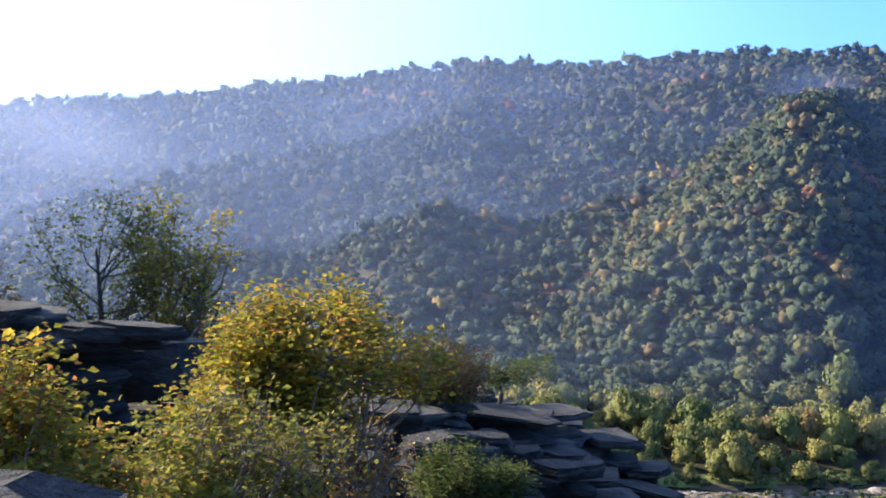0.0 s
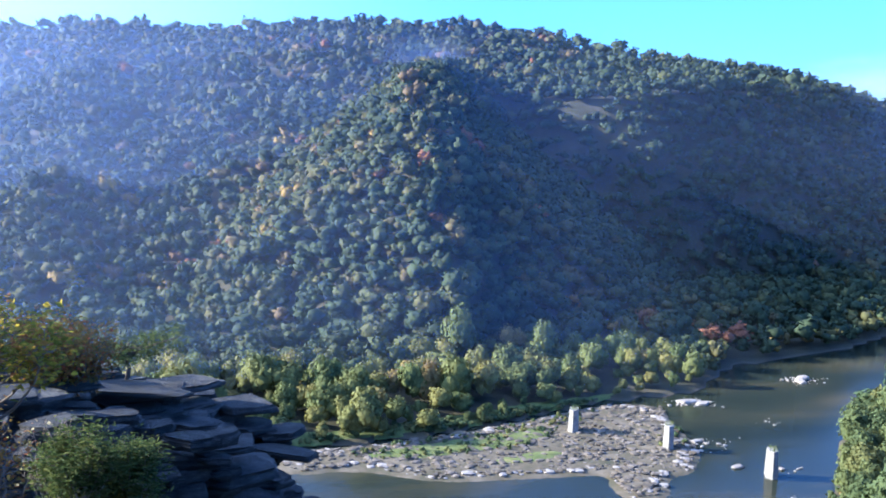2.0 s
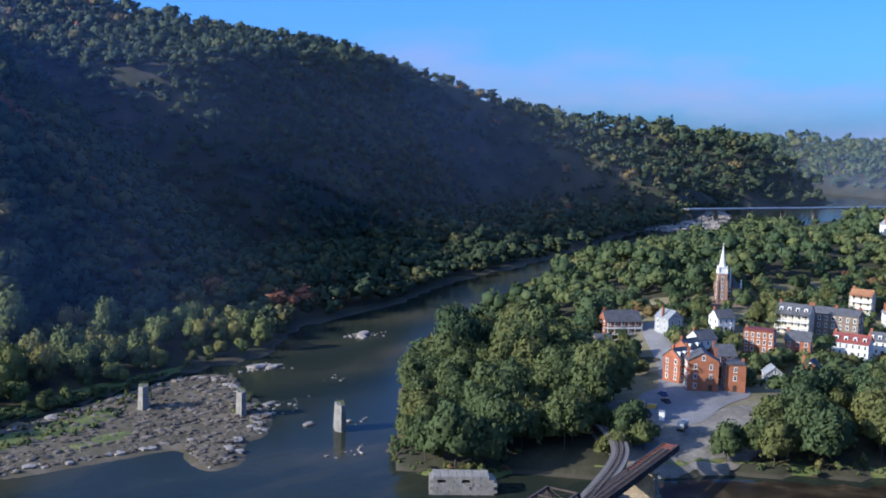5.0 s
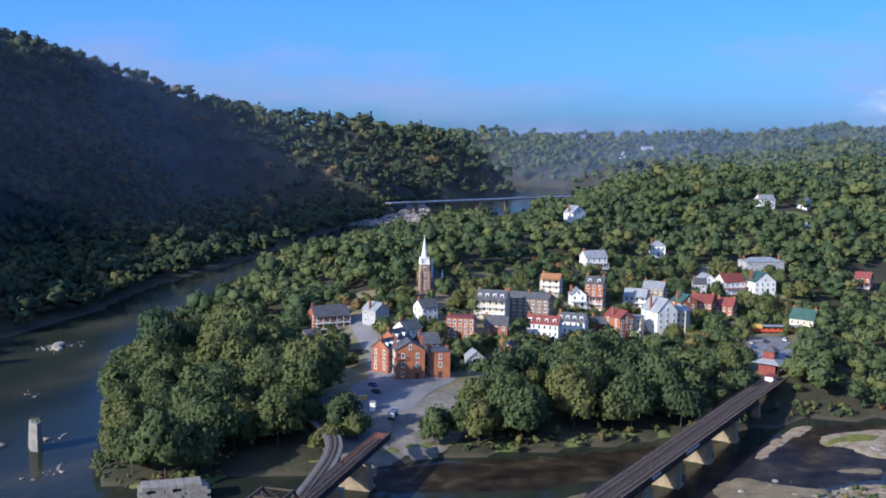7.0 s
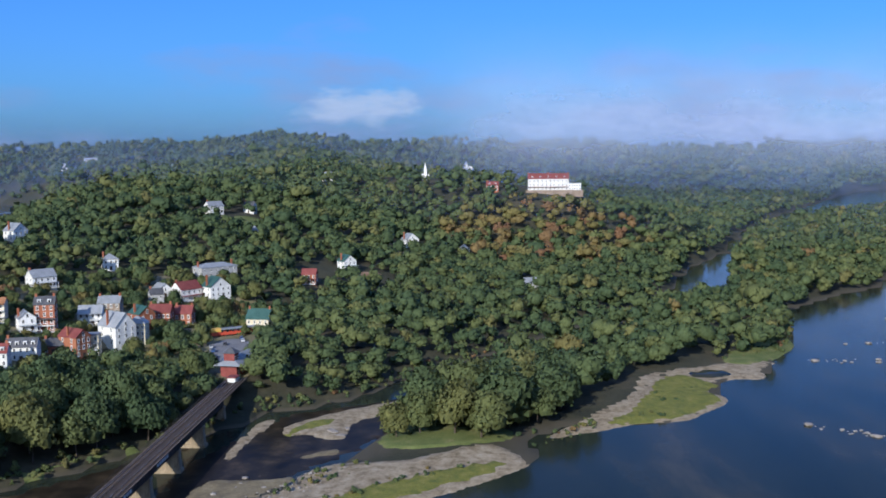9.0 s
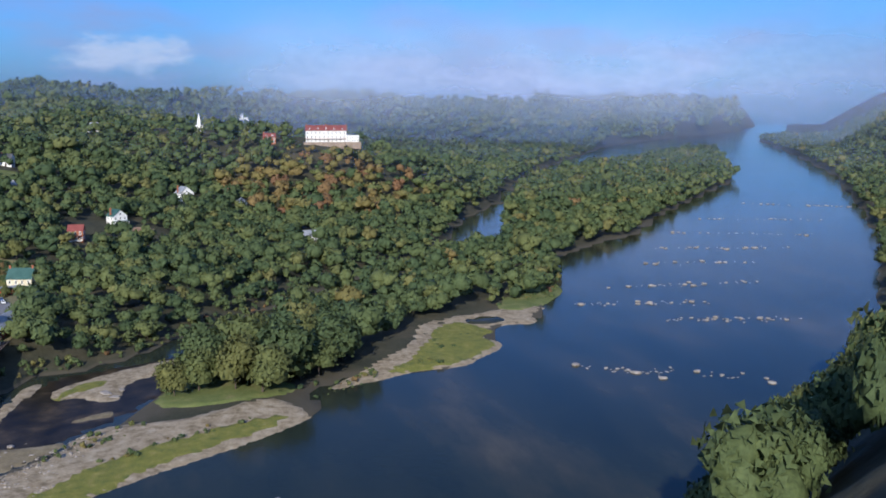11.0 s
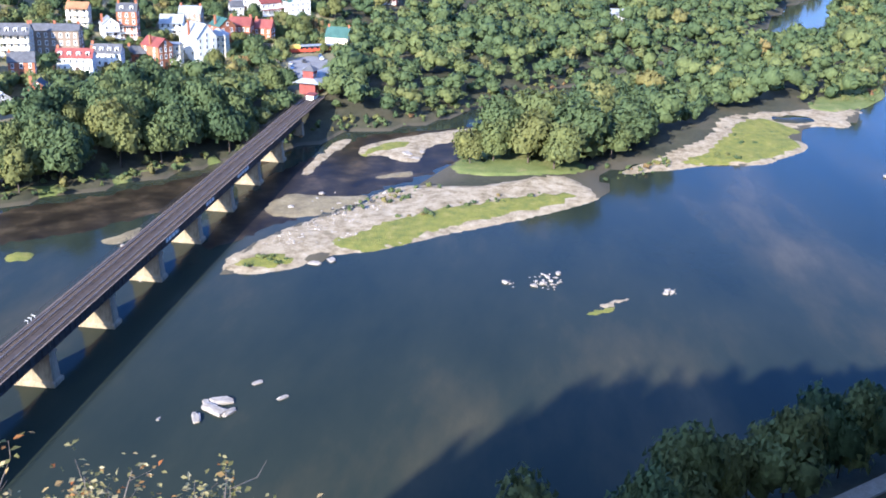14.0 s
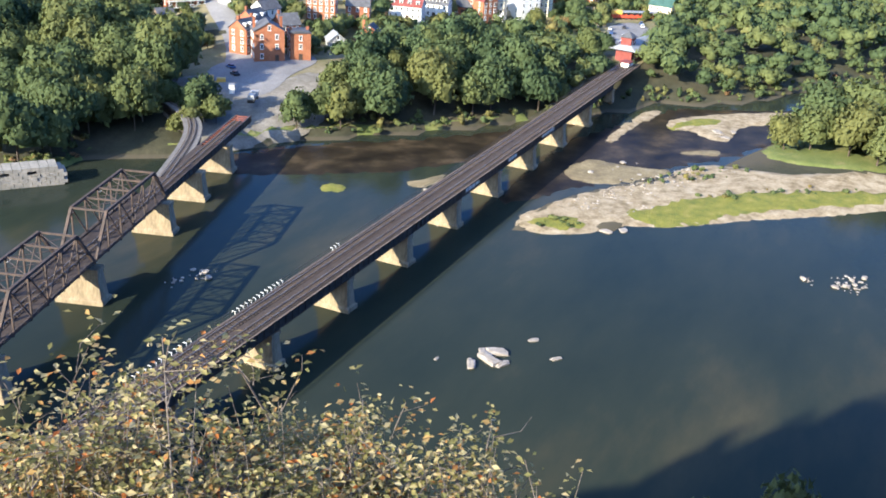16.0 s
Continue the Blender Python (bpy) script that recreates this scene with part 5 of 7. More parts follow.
# the pale towpath on the near bank
bm = bmesh.new()
left, right = [], []
for (ax, ay), (bx, by) in zip(BANK_PATH[:-1], BANK_PATH[1:]):
    for u in np.linspace(0, 1, 6)[:-1] if (bx, by) != tuple(BANK_PATH[-1]) else np.linspace(0, 1, 6):
        px, py = ax + (bx - ax) * u, ay + (by - ay) * u
        L = math.hypot(bx - ax, by - ay)
        nx, ny = -(by - ay) / L * 1.6, (bx - ax) / L * 1.6
        pz = float(land_height(np.array([px]), np.array([py]))[0]) + 0.7
        left.append([bm.verts.new((px + nx, py + ny, pz)), bm.verts.new((px + nx * 1.5, py + ny * 1.5, pz - 2.5))])
        right.append([bm.verts.new((px - nx, py - ny, pz)), bm.verts.new((px - nx * 1.5, py - ny * 1.5, pz - 2.5))])
for i in range(len(left) - 1):
    bm.faces.new((left[i][0], right[i][0], right[i + 1][0], left[i + 1][0]))
    bm.faces.new((left[i][1], left[i][0], left[i + 1][0], left[i + 1][1]))
    bm.faces.new((right[i][0], right[i][1], right[i + 1][1], right[i + 1][0]))
me = bpy.data.meshes.new("towpath")
bm.to_mesh(me)
bm.free()
me.materials.append(surface("packed_gravel", [(0.3, (0.22, 0.2, 0.17)), (0.7, (0.36, 0.33, 0.29))], 0.6, 6.0, rough=0.95, bump=0.4))
tagged(new("towpath", me), "pale gravel path along the wooded river bank", "path", kind="structure")


# ---------------------------------------------------------------- the town
def wall_mat(name, a, b):
    return surface(name, [(0.3, a), (0.7, b)], 0.35, 2.6, rough=0.85, bump=0.25, bump_dist=0.05, vary=0.12)


W_BRICK = wall_mat("red_brick", (0.25, 0.085, 0.045), (0.36, 0.14, 0.075))
W_ORANGE = wall_mat("orange_brick", (0.3, 0.11, 0.055), (0.4, 0.17, 0.09))
W_STONE = wall_mat("brown_fieldstone", (0.17, 0.125, 0.095), (0.3, 0.235, 0.18))
W_WHITE = wall_mat("white_boards", (0.66, 0.65, 0.62), (0.8, 0.79, 0.76))
W_CREAM = wall_mat("cream_plaster", (0.56, 0.48, 0.33), (0.7, 0.62, 0.46))
W_GREY = wall_mat("grey_boards", (0.3, 0.3, 0.3), (0.42, 0.42, 0.42))
R_SLATE = surface("slate_roof", [(0.3, (0.06, 0.06, 0.065)), (0.7, (0.12, 0.12, 0.13))], 0.5, 3.0, rough=0.7, bump=0.3, vary=0.15)
R_GREY = surface("grey_tin_roof", [(0.3, (0.2, 0.21, 0.22)), (0.7, (0.32, 0.33, 0.35))], 0.3, 2.0, rough=0.5, bump=0.1, vary=0.1)
R_RED = surface("red_tin_roof", [(0.3, (0.16, 0.04, 0.035)), (0.7, (0.24, 0.075, 0.06))], 0.3, 2.0, rough=0.6, bump=0.1, vary=0.1)
R_GREEN = surface("green_tin_roof", [(0.3, (0.03, 0.075, 0.065)), (0.7, (0.055, 0.115, 0.1))], 0.3, 2.0, rough=0.6, bump=0.1, vary=0.1)
R_RUSTY = surface("rust_brown_roof", [(0.3, (0.28, 0.13, 0.06)), (0.7, (0.42, 0.21, 0.1))], 0.3, 2.0, rough=0.8, bump=0.2)
M_PANE, n_, l_, b_ = nodes_of("window_glass")
b_.inputs["Base Color"].default_value = (0.02, 0.024, 0.03, 1)
b_.inputs["Roughness"].default_value = 0.08
M_DOOR = surface("dark_door_paint", [(0.3, (0.05, 0.035, 0.03)), (0.7, (0.1, 0.07, 0.05))], 1.0, 6.0, rough=0.6)


def shared(name, bm, mat):
    me = bpy.data.meshes.new(name)
    bm.to_mesh(me)
    bm.free()
    me.materials.append(mat)
    return me


# one sash window, 1 m by 1.7 m, facing -y: a frame with sill, and its pane
bm = boxed((-0.58, -0.42, -0.1, 0.06, 0, 1.75), (0.42, 0.58, -0.1, 0.06, 0, 1.75), (-0.42, 0.42, -0.1, 0.06, 1.6, 1.75), (-0.42, 0.42, -0.1, 0.06, 0.0, 0.12), (-0.42, 0.42, -0.08, 0.05, 0.82, 0.9), (-0.72, 0.72, -0.2, 0.06, -0.14, 0.0), (-0.64, 0.64, -0.14, 0.06, 1.75, 1.88))
WIN_FRAME = shared("window", bm, M_WHITE)
WIN_PANE = shared("pane", boxed((-0.42, 0.42, -0.04, 0.04, 0.12, 1.6)), M_PANE)
DOOR = shared("door", boxed((-0.55, 0.55, -0.08, 0.05, 0, 2.1), (-0.7, -0.56, -0.12, 0.06, 0, 2.25), (0.56, 0.7, -0.12, 0.06, 0, 2.25), (-0.7, 0.7, -0.12, 0.06, 2.12, 2.28)), M_DOOR)


def window_row(house, m, width, floors, bays, z0=1.0, step=3.0, scale=1.0, door=None):
    for r in range(floors):
        for k in range(bays):
            x = (k + 0.5) / bays * width - width / 2
            if r == 0 and door == k:
                hung("door", DOOR, house, m=m @ pose(x, 0, 0.05))
                continue
            w = hung("window", WIN_FRAME, house, m=m @ pose(x, 0, z0 + r * step) @ Matrix.Diagonal((scale, 1, scale, 1)))
            hung("pane", WIN_PANE, w)


def house(x, y, w, d, floors, wall, roof, label, turn=0.0, style="gable", bays=4, side=2, chimneys=1, dormers=0, porch=0, z=None, step=2.9, category="house", name="house", group="town houses", pitch=0.8):
    """A house whose front looks back over the river, turned by so many degrees."""
    zg = float(land_height(np.array([x]), np.array([y]))[0]) if z is None else z
    face = math.degrees(math.atan2(-x, y)) + turn
    h = thing(name, pose(x, y, zg, 0, 0, face), label, category, group)
    top = floors * step + 0.5
    part("wall", boxed((-w / 2, w / 2, -d / 2, d / 2, -3.5, top)), wall, h)
    if style == "gable":
        rise = d / 2 * pitch
        bm = bmesh.new()
        solid(bm, [[(s, -d / 2, top), (s, d / 2, top), (s, 0, top + rise)] for s in (-w / 2, w / 2)])
        part("gable_wall", bm, wall, h)
        bm = bmesh.new()
        for sy in (-1, 1):
            e, o = d / 2 + 0.4, 0.35
            ze = top - 0.4 * pitch
            solid(bm, [[(s, sy * e, ze), (s, 0, top + rise), (s, 0, top + rise + 0.2), (s, sy * e, ze + 0.2)] for s in (-w / 2 - o, w / 2 + o)])
        bmesh.ops.recalc_face_normals(bm, faces=bm.faces)
        part("roof", bm, roof, h)
        ridge = top + rise
    elif style == "front":
        rise = w / 2 * pitch
        bm = bmesh.new()
        solid(bm, [[(-w / 2, s, top), (w / 2, s, top), (0, s, top + rise)] for s in (-d / 2, d / 2)])
        bmesh.ops.recalc_face_normals(bm, faces=bm.faces)
        part("gable_wall", bm, wall, h)
        bm = bmesh.new()
        for sx in (-1, 1):
            e, o = w / 2 + 0.4, 0.35
            ze = top - 0.4 * pitch
            solid(bm, [[(sx * e, s, ze), (0, s, top + rise), (0, s, top + rise + 0.2), (sx * e, s, ze + 0.2)] for s in (-d / 2 - o, d / 2 + o)])
        bmesh.ops.recalc_face_normals(bm, faces=bm.faces)
        part("roof", bm, roof, h)
        ridge = top + rise
        w2 = hung("window", WIN_FRAME, h, m=pose(0, -d / 2, top + 0.2))
        hung("pane", WIN_PANE, w2)
    elif style == "hip":
        rise = d / 2 * pitch
        bm = bmesh.new()
        lo = [(-w / 2 - 0.4, -d / 2 - 0.4, top), (w / 2 + 0.4, -d / 2 - 0.4, top), (w / 2 + 0.4, d / 2 + 0.4, top), (-w / 2 - 0.4, d / 2 + 0.4, top)]
        hi = [(-w / 2 + d / 2, -0.1, top + rise), (w / 2 - d / 2, -0.1, top + rise), (w / 2 - d / 2, 0.1, top + rise), (-w / 2 + d / 2, 0.1, top + rise)]
        solid(bm, [lo, [(a, b_, c + 0.2) for a, b_, c in lo], hi])
        part("roof", bm, roof, h)
        ridge = top + rise
    else:
        part("roof", boxed((-w / 2 - 0.25, w / 2 + 0.25, -d / 2 - 0.25, d / 2 + 0.25, top, top + 0.25), (-w / 2 + 0.4, w / 2 - 0.4, -d / 2 + 0.4, d / 2 - 0.4, top + 0.25, top + 0.6)), roof, h)
        ridge = top + 0.3
    window_row(h, pose(0, -d / 2, 0), w, floors, bays, step=step, door=bays // 2)
    for s, ang in ((-1, -90), (1, 90)):
        if side:
            window_row(h, pose(s * w / 2, 0, 0, 0, 0, ang), d, floors, side, step=step)
    for k in range(chimneys):
        cx = (-w / 2 + 0.6) if k == 0 else (w / 2 - 0.6) if k == 1 else 0
        part("chimney", boxed((cx - 0.45, cx + 0.45, -0.4, 0.4, top - 0.2, ridge + 1.3), (cx - 0.55, cx + 0.55, -0.5, 0.5, ridge + 1.1, ridge + 1.35)), W_BRICK, h)
    for k in range(dormers):
        dx = (k + 0.5) / dormers * w - w / 2
        zz = top + d / 2 * pitch * 0.2
        dm = part("dormer", boxed((dx - 0.75, dx + 0.75, -d / 2 * 0.8, -d / 2 * 0.2, zz - 0.4, zz + 1.5)), M_WHITE, h)
        hung("pane", WIN_PANE, dm, m=pose(dx, -d / 2 * 0.8 - 0.03, zz - 0.25) @ Matrix.Diagonal((1, 1, 0.9, 1)))
    for r in range(porch):
        zz = r * step + (0.3 if r == 0 else 0.1)
        pf = part("porch_floor", boxed((-w / 2, w / 2, -d / 2 - 2.2, -d / 2 - 0.02, zz - 0.25, zz)), M_WHITE, h, "white porch floor")
        for k in range(bays + 1):
            px = -w / 2 + 0.1 + (w - 0.2) * k / bays
            part("porch_post", boxed((px - 0.09, px + 0.09, -d / 2 - 2.15, -d / 2 - 1.97, zz, zz + step - 0.35)), M_WHITE, h)
        part("porch_rail", boxed((-w / 2, w / 2, -d / 2 - 2.12, -d / 2 - 2.04, zz + 0.85, zz + 0.95), (-w / 2, w / 2, -d / 2 - 2.12, -d / 2 - 2.04, zz + 0.3, zz + 0.36)), M_WHITE, h)
    if porch:
        zz = porch * step
        part("porch_roof", boxed((-w / 2 - 0.2, w / 2 + 0.2, -d / 2 - 2.4, -d / 2 - 0.02, zz, zz + 0.2)), roof, h)
    return h


house(329, 197, 11, 9, 3, W_ORANGE, R_SLATE, "large orange-red brick building with tall end gable and chimneys", turn=8, style="front", bays=2, chimneys=2, pitch=0.55, side=4, step=3.5)
house(338, 189, 7.5, 9, 3, W_ORANGE, R_SLATE, "brick wing with flat roof and twin chimneys", turn=8, style="flat", bays=1, chimneys=2, step=3.1)
house(333, 209, 9, 8, 3, W_BRICK, R_SLATE, "brick house with dormered slate roof on the main street", turn=52, bays=4, dormers=3, chimneys=2)
house(345, 213, 9, 9, 3, W_BRICK, R_SLATE, "brick house with slate roof on the main street", turn=52, bays=4, dormers=2, chimneys=1)
house(357, 205, 8, 9, 2, W_BRICK, R_SLATE, "low brick house behind the main street", turn=20, bays=3, chimneys=1)
house(368, 221, 9, 8, 2, W_WHITE, R_SLATE, "white house with slate roof on the main street", turn=40, bays=3, chimneys=1)
house(388, 206, 12, 8, 3, W_ORANGE, R_RED, "bright orange-red brick house with white trimmed windows", turn=-8, style="flat", bays=5, chimneys=1)
house(362, 186, 6.5, 7, 1, W_GREY, R_GREY, "small grey gabled house below the main street", turn=15, style="front", bays=2, chimneys=0, step=3.2)
house(377, 178, 7, 7, 2, W_BRICK, R_SLATE, "small brick house with steep roof", turn=-10, style="front", bays=2, chimneys=1)
house(402, 196, 10, 8, 2, W_BRICK, R_SLATE, "dark brick house with slate roof", turn=-5, bays=3, chimneys=1)
house(374, 266, 16, 9, 2, W_BRICK, R_SLATE, "brick house with white two-storey porch among trees", turn=20, bays=5, porch=2, chimneys=2)
house(356, 262, 7, 7, 1, W_STONE, R_SLATE, "small stone house beside the railway", turn=20, bays=2, chimneys=0)
house(382, 246, 8, 9, 2, W_GREY, R_GREY, "grey gabled house with white end wall", turn=40, style="front", bays=2, chimneys=1)
house(395, 228, 8, 8, 2, W_WHITE, R_SLATE, "white house under the church", turn=30, bays=3, chimneys=1)
house(422, 208, 14, 9, 3, W_CREAM, R_SLATE, "pale house with tiers of white porches and slate dormers", turn=-14, bays=5, porch=3, dormers=4, chimneys=2, step=3.0)
house(438, 197, 21, 9, 3, W_STONE, R_SLATE, "long brown stone house with slate roof", turn=-14, bays=7, chimneys=3, step=3.3, pitch=0.5)
house(474, 201, 9.5, 8, 3, W_CREAM, R_RUSTY, "tall cream house with orange-brown roof and porches", turn=-12, bays=3, porch=3, chimneys=1, pitch=0.5)
house(471, 186, 7.5, 8, 2, W_WHITE, R_GREY, "small white house with porch", turn=10, style="front", bays=2, porch=1, chimneys=1)
house(477, 179, 9, 8, 4, W_BRICK, R_SLATE, "tall narrow brick house with dormers and white porches", turn=-10, bays=3, porch=2, dormers=2, chimneys=2, step=3.1)
house(424, 183, 15, 8, 2, W_WHITE, R_RED, "white row house with red roof and dormers", turn=-14, bays=6, dormers=4, chimneys=2)
house(441, 176, 13, 8, 2, W_WHITE, R_SLATE, "white row house with slate roof and dormers", turn=-14, bays=5, dormers=4, chimneys=1)
house(459, 169, 8.5, 7, 1, W_BRICK, R_SLATE, "small dark brick house with red door", turn=-12, bays=3, chimneys=1, step=3.2)
house(459, 160, 8, 12, 3, W_ORANGE, R_RED, "brick house with red roof and cream river side", turn=38, style="front", bays=3, chimneys=1, step=3.0)
house(466, 155, 8, 7, 3, W_CREAM, R_GREY, "narrow cream house with porch balconies", turn=-12, bays=3, porch=2, chimneys=0, style="flat")
house(479, 147, 11, 14, 3, W_WHITE, R_GREY, "large white house with steep gable and galleries", turn=34, style="front", bays=3, chimneys=1, pitch=1.1)
house(488, 140, 9, 8, 3, W_CREAM, R_GREY, "pale house with windows in three rows", turn=-15, bays=4, chimneys=1, style="hip")
house(525, 164, 11, 8, 2, W_STONE, R_GREY, "grey stone house with plain gable roof", turn=-14, bays=4, chimneys=2)
house(501, 166, 11, 8, 2, W_WHITE, R_GREY, "white house with double porch and grey roof", turn=-10, bays=4, porch=2, chimneys=0)
house(514, 145, 9, 10, 2, W_BRICK, R_GREEN, "brick house with green tin roof", turn=30, style="front", bays=2, chimneys=1, step=3.4)
house(524, 138, 11, 9, 2, W_BRICK, R_RED, "brick house with red roof and long dark porch", turn=-14, bays=5, porch=1, chimneys=2, step=3.4)
house(532, 128, 9, 9, 2, W_BRICK, R_RED, "red brick house with parapet chimneys", turn=-14, bays=3, chimneys=2, step=3.2)
house(583, 139, 14, 10, 2, W_WHITE, R_RED, "white house with bright red roof on the slope", turn=36, style="gable", bays=4, porch=1, chimneys=1, step=3.2)
house(588, 123, 13, 10, 2, W_WHITE, R_GREEN, "white house with teal roof on the slope", turn=30, style="front", bays=4, chimneys=1)
house(580, 152, 11, 8, 1, W_WHITE, R_GREY, "low white house with grey roof", turn=30, style="front", bays=3, chimneys=0)
house(560, 150, 7, 7, 2, W_GREY, R_SLATE, "small grey house half hidden by trees", turn=10, bays=2, chimneys=1)
house(532, 89, 12, 9, 2, W_CREAM, R_GREEN, "cream house with dark green roof and white porch", turn=-20, bays=4, porch=1, chimneys=2, step=3.1, pitch=1.0)
house(547, 207, 13, 9, 2, W_WHITE, R_GREY, "white house with grey roof among hillside trees", turn=25, bays=4, porch=1, chimneys=1)
house(639, 256, 11, 9, 2, W_WHITE, R_GREY, "white gabled house above the trees", turn=40, style="front", bays=3, chimneys=1)
house(607, 189, 8.5, 8, 2, W_WHITE, R_GREY, "small white house with a pointed turret", turn=10, style="hip", bays=3, chimneys=1)
house(634, 133, 24, 12, 2, W_GREY, R_GREY, "long pale grey building with broad low roof", turn=28, bays=6, chimneys=2, style="hip", pitch=0.4)
house(837, 175, 13, 9, 2, W_WHITE, R_GREY, "white house in a clearing on the hill", turn=30, bays=4, chimneys=1)
house(873, 152, 9, 8, 2, W_WHITE, R_SLATE, "white house with dark roof on the hill", turn=-20, bays=3, chimneys=1)
house(782, 132, 8, 7, 1, W_CREAM, R_GREY, "small pale house on the hill", turn=0, bays=3, chimneys=0)
house(710, 58, 10, 9, 2, W_WHITE, R_GREEN, "white house with light green roof among trees", turn=30, style="front", bays=3, porch=1, chimneys=1)
house(661, 78, 9, 8, 2, W_BRICK, R_RED, "dark red house half hidden by trees", turn=-10, bays=3, porch=1, chimneys=0)
house(843, 17, 12, 9, 2, W_WHITE, R_GREY, "white gabled house half hidden by trees", turn=30, style="front", bays=3, chimneys=1)
house(861, -28, 9, 8, 1, W_WHITE, R_GREY, "small white gabled house among trees", turn=0, style="front", bays=2, chimneys=0)
house(1041, -63, 12, 9, 2, W_BRICK, R_RED, "brick house with red roof on the bluff", turn=0, bays=4, dormers=2, chimneys=1)
house(1216, 121, 12, 9, 2, W_WHITE, R_GREY, "white house on the far plateau", turn=20, bays=4, chimneys=1)
house(2431, 853, 20, 14, 2, W_WHITE, R_GREY, "distant white farm building", turn=20, style="front", bays=4, chimneys=0, step=4)
house(2535, 825, 32, 14, 2, W_WHITE, R_GREY, "distant long white building", turn=0, bays=6, chimneys=0, step=3.2)
house(2298, -84, 22, 14, 2, W_WHITE, R_GREY, "distant white building on the plateau", turn=20, style="front", bays=4, chimneys=0, step=4)
house(690, -70, 16, 8, 1, W_GREY, R_GREY, "long low shed by the side channel", turn=20, bays=4, chimneys=0)

# the hotel on the bluff
hotel = house(1030, -118, 40, 14, 3, W_WHITE, R_RED, "large white hotel with red dormered roof on the bluff", turn=0, bays=10, dormers=5, chimneys=3, porch=1, step=3.8, name="hotel", category="hotel", style="gable", pitch=0.7)
part("annex", boxed((20, 32, -8, 6, -3, 6.5), (19.5, 32.5, -8.5, 6.5, 6.5, 7.0)), W_WHITE, hotel, "white flat-roofed annex")
window_row(hotel, pose(26, -8, 0), 12, 2, 5, step=2.9)
part("terrace_wall", boxed((-22, 34, -14, -12.5, -6, 0.8)), W_STONE, hotel, "stone terrace wall")

# white chapel steeple on the far hill
st = thing("chapel", pose(1141, 5, float(land_height(np.array([1141.0]), np.array([5.0]))[0])), "white wooden chapel with a pointed steeple", "church")
part("nave", boxed((-3, 9, -4, 4, -2, 6)), W_WHITE, st)
bm = bmesh.new()
solid(bm, [[(s, -4.4, 6), (s, 4.4, 6), (s, 0, 9.4)] for s in (-3.3, 9.3)])
bmesh.ops.recalc_face_normals(bm, faces=bm.faces)
part("roof", bm, R_SLATE, st)
part("tower", boxed((-6, -3, -1.6, 1.6, -2, 10)), W_WHITE, st)
bm = bmesh.new()
solid(bm, [[(-6.1, -1.7, 10), (-2.9, -1.7, 10), (-2.9, 1.7, 10), (-6.1, 1.7, 10)], [(-4.55, -0.06, 18.5), (-4.45, -0.06, 18.5), (-4.45, 0.06, 18.5), (-4.55, 0.06, 18.5)]])
part("spire", bm, W_WHITE, st)

# stone church with white spire on its terrace
CX, CY = 426.0, 247.0
CZ = float(land_height(np.array([CX]), np.array([CY]))[0]) - 0.6
church = thing("church", pose(CX, CY, CZ, 0, 0, math.degrees(math.atan2(-CX, CY)) + 12), "brown stone church with a slender white spire on a terrace", "church")
part("terrace", boxed((-5.5, 14, -6, 14, -6, 0.4)), W_STONE, church, "stone terrace wall")
W_CHURCH = wall_mat("red_brown_sandstone", (0.24, 0.14, 0.1), (0.38, 0.25, 0.18))
bm = boxed((-2.1, 2.1, -2.1, 2.1, 0.3, 14.2))
for sx in (-1, 1):
    for sy in (-1, 1):
        box(bm, sx * 2.1 - 0.4, sx * 2.1 + 0.4, sy * 2.1 - 0.4, sy * 2.1 + 0.4, 0.3, 11)
part("tower", bm, W_CHURCH, church)
for r in range(3):
    for ang in (0, -90, 90):
        w2 = hung("window", WIN_FRAME, church, m=pose(0, 0, 0, 0, 0, ang) @ pose(0, -2.12, 2.5 + 4 * r) @ Matrix.Diagonal((0.8, 1, 1.3, 1)))
        hung("pane", WIN_PANE, w2)
part("belfry", boxed((-2.3, 2.3, -2.3, 2.3, 14.2, 14.7), (-1.7, 1.7, -1.7, 1.7, 14.7, 17.0), (-2.0, 2.0, -2.0, 2.0, 17.0, 17.4)), M_WHITE, church, "white wooden belfry")
for sx in (-1, 1):
    for sy in (-1, 1):
        bm = bmesh.new()
        solid(bm, [[(sx * 1.9 + a * 0.3, sy * 1.9 + b2 * 0.3, 14.7) for a, b2 in ((-1, -1), (1, -1), (1, 1), (-1, 1))], [(sx * 1.9 + a * 0.03, sy * 1.9 + b2 * 0.03, 18.4) for a, b2 in ((-1, -1), (1, -1), (1, 1), (-1, 1))]])
        part("pinnacle", bm, M_WHITE, church)
bm = bmesh.new()
solid(bm, [[(1.55 * math.cos(k * math.pi / 4 + 0.39), 1.55 * math.sin(k * math.pi / 4 + 0.39), 17.4) for k in range(8)], [(0.06 * math.cos(k * math.pi / 4 + 0.39), 0.06 * math.sin(k * math.pi / 4 + 0.39), 27.3) for k in range(8)]])
part("spire", bm, M_WHITE, church, "slender white spire")
part("cross", boxed((-0.06, 0.06, -0.06, 0.06, 27.2, 28.6), (-0.4, 0.4, -0.06, 0.06, 27.9, 28.05)), M_WHITE, church)
part("nave", boxed((-1, 9.5, 2, 20, 0.2, 7.5)), W_CHURCH, church)
bm = bmesh.new()
solid(bm, [[(-1.3, s, 7.5), (9.8, s, 7.5), (4.25, s, 14.0)] for s in (1.9, 20)])
bmesh.ops.recalc_face_normals(bm, faces=bm.faces)
part("roof", bm, R_SLATE, church)
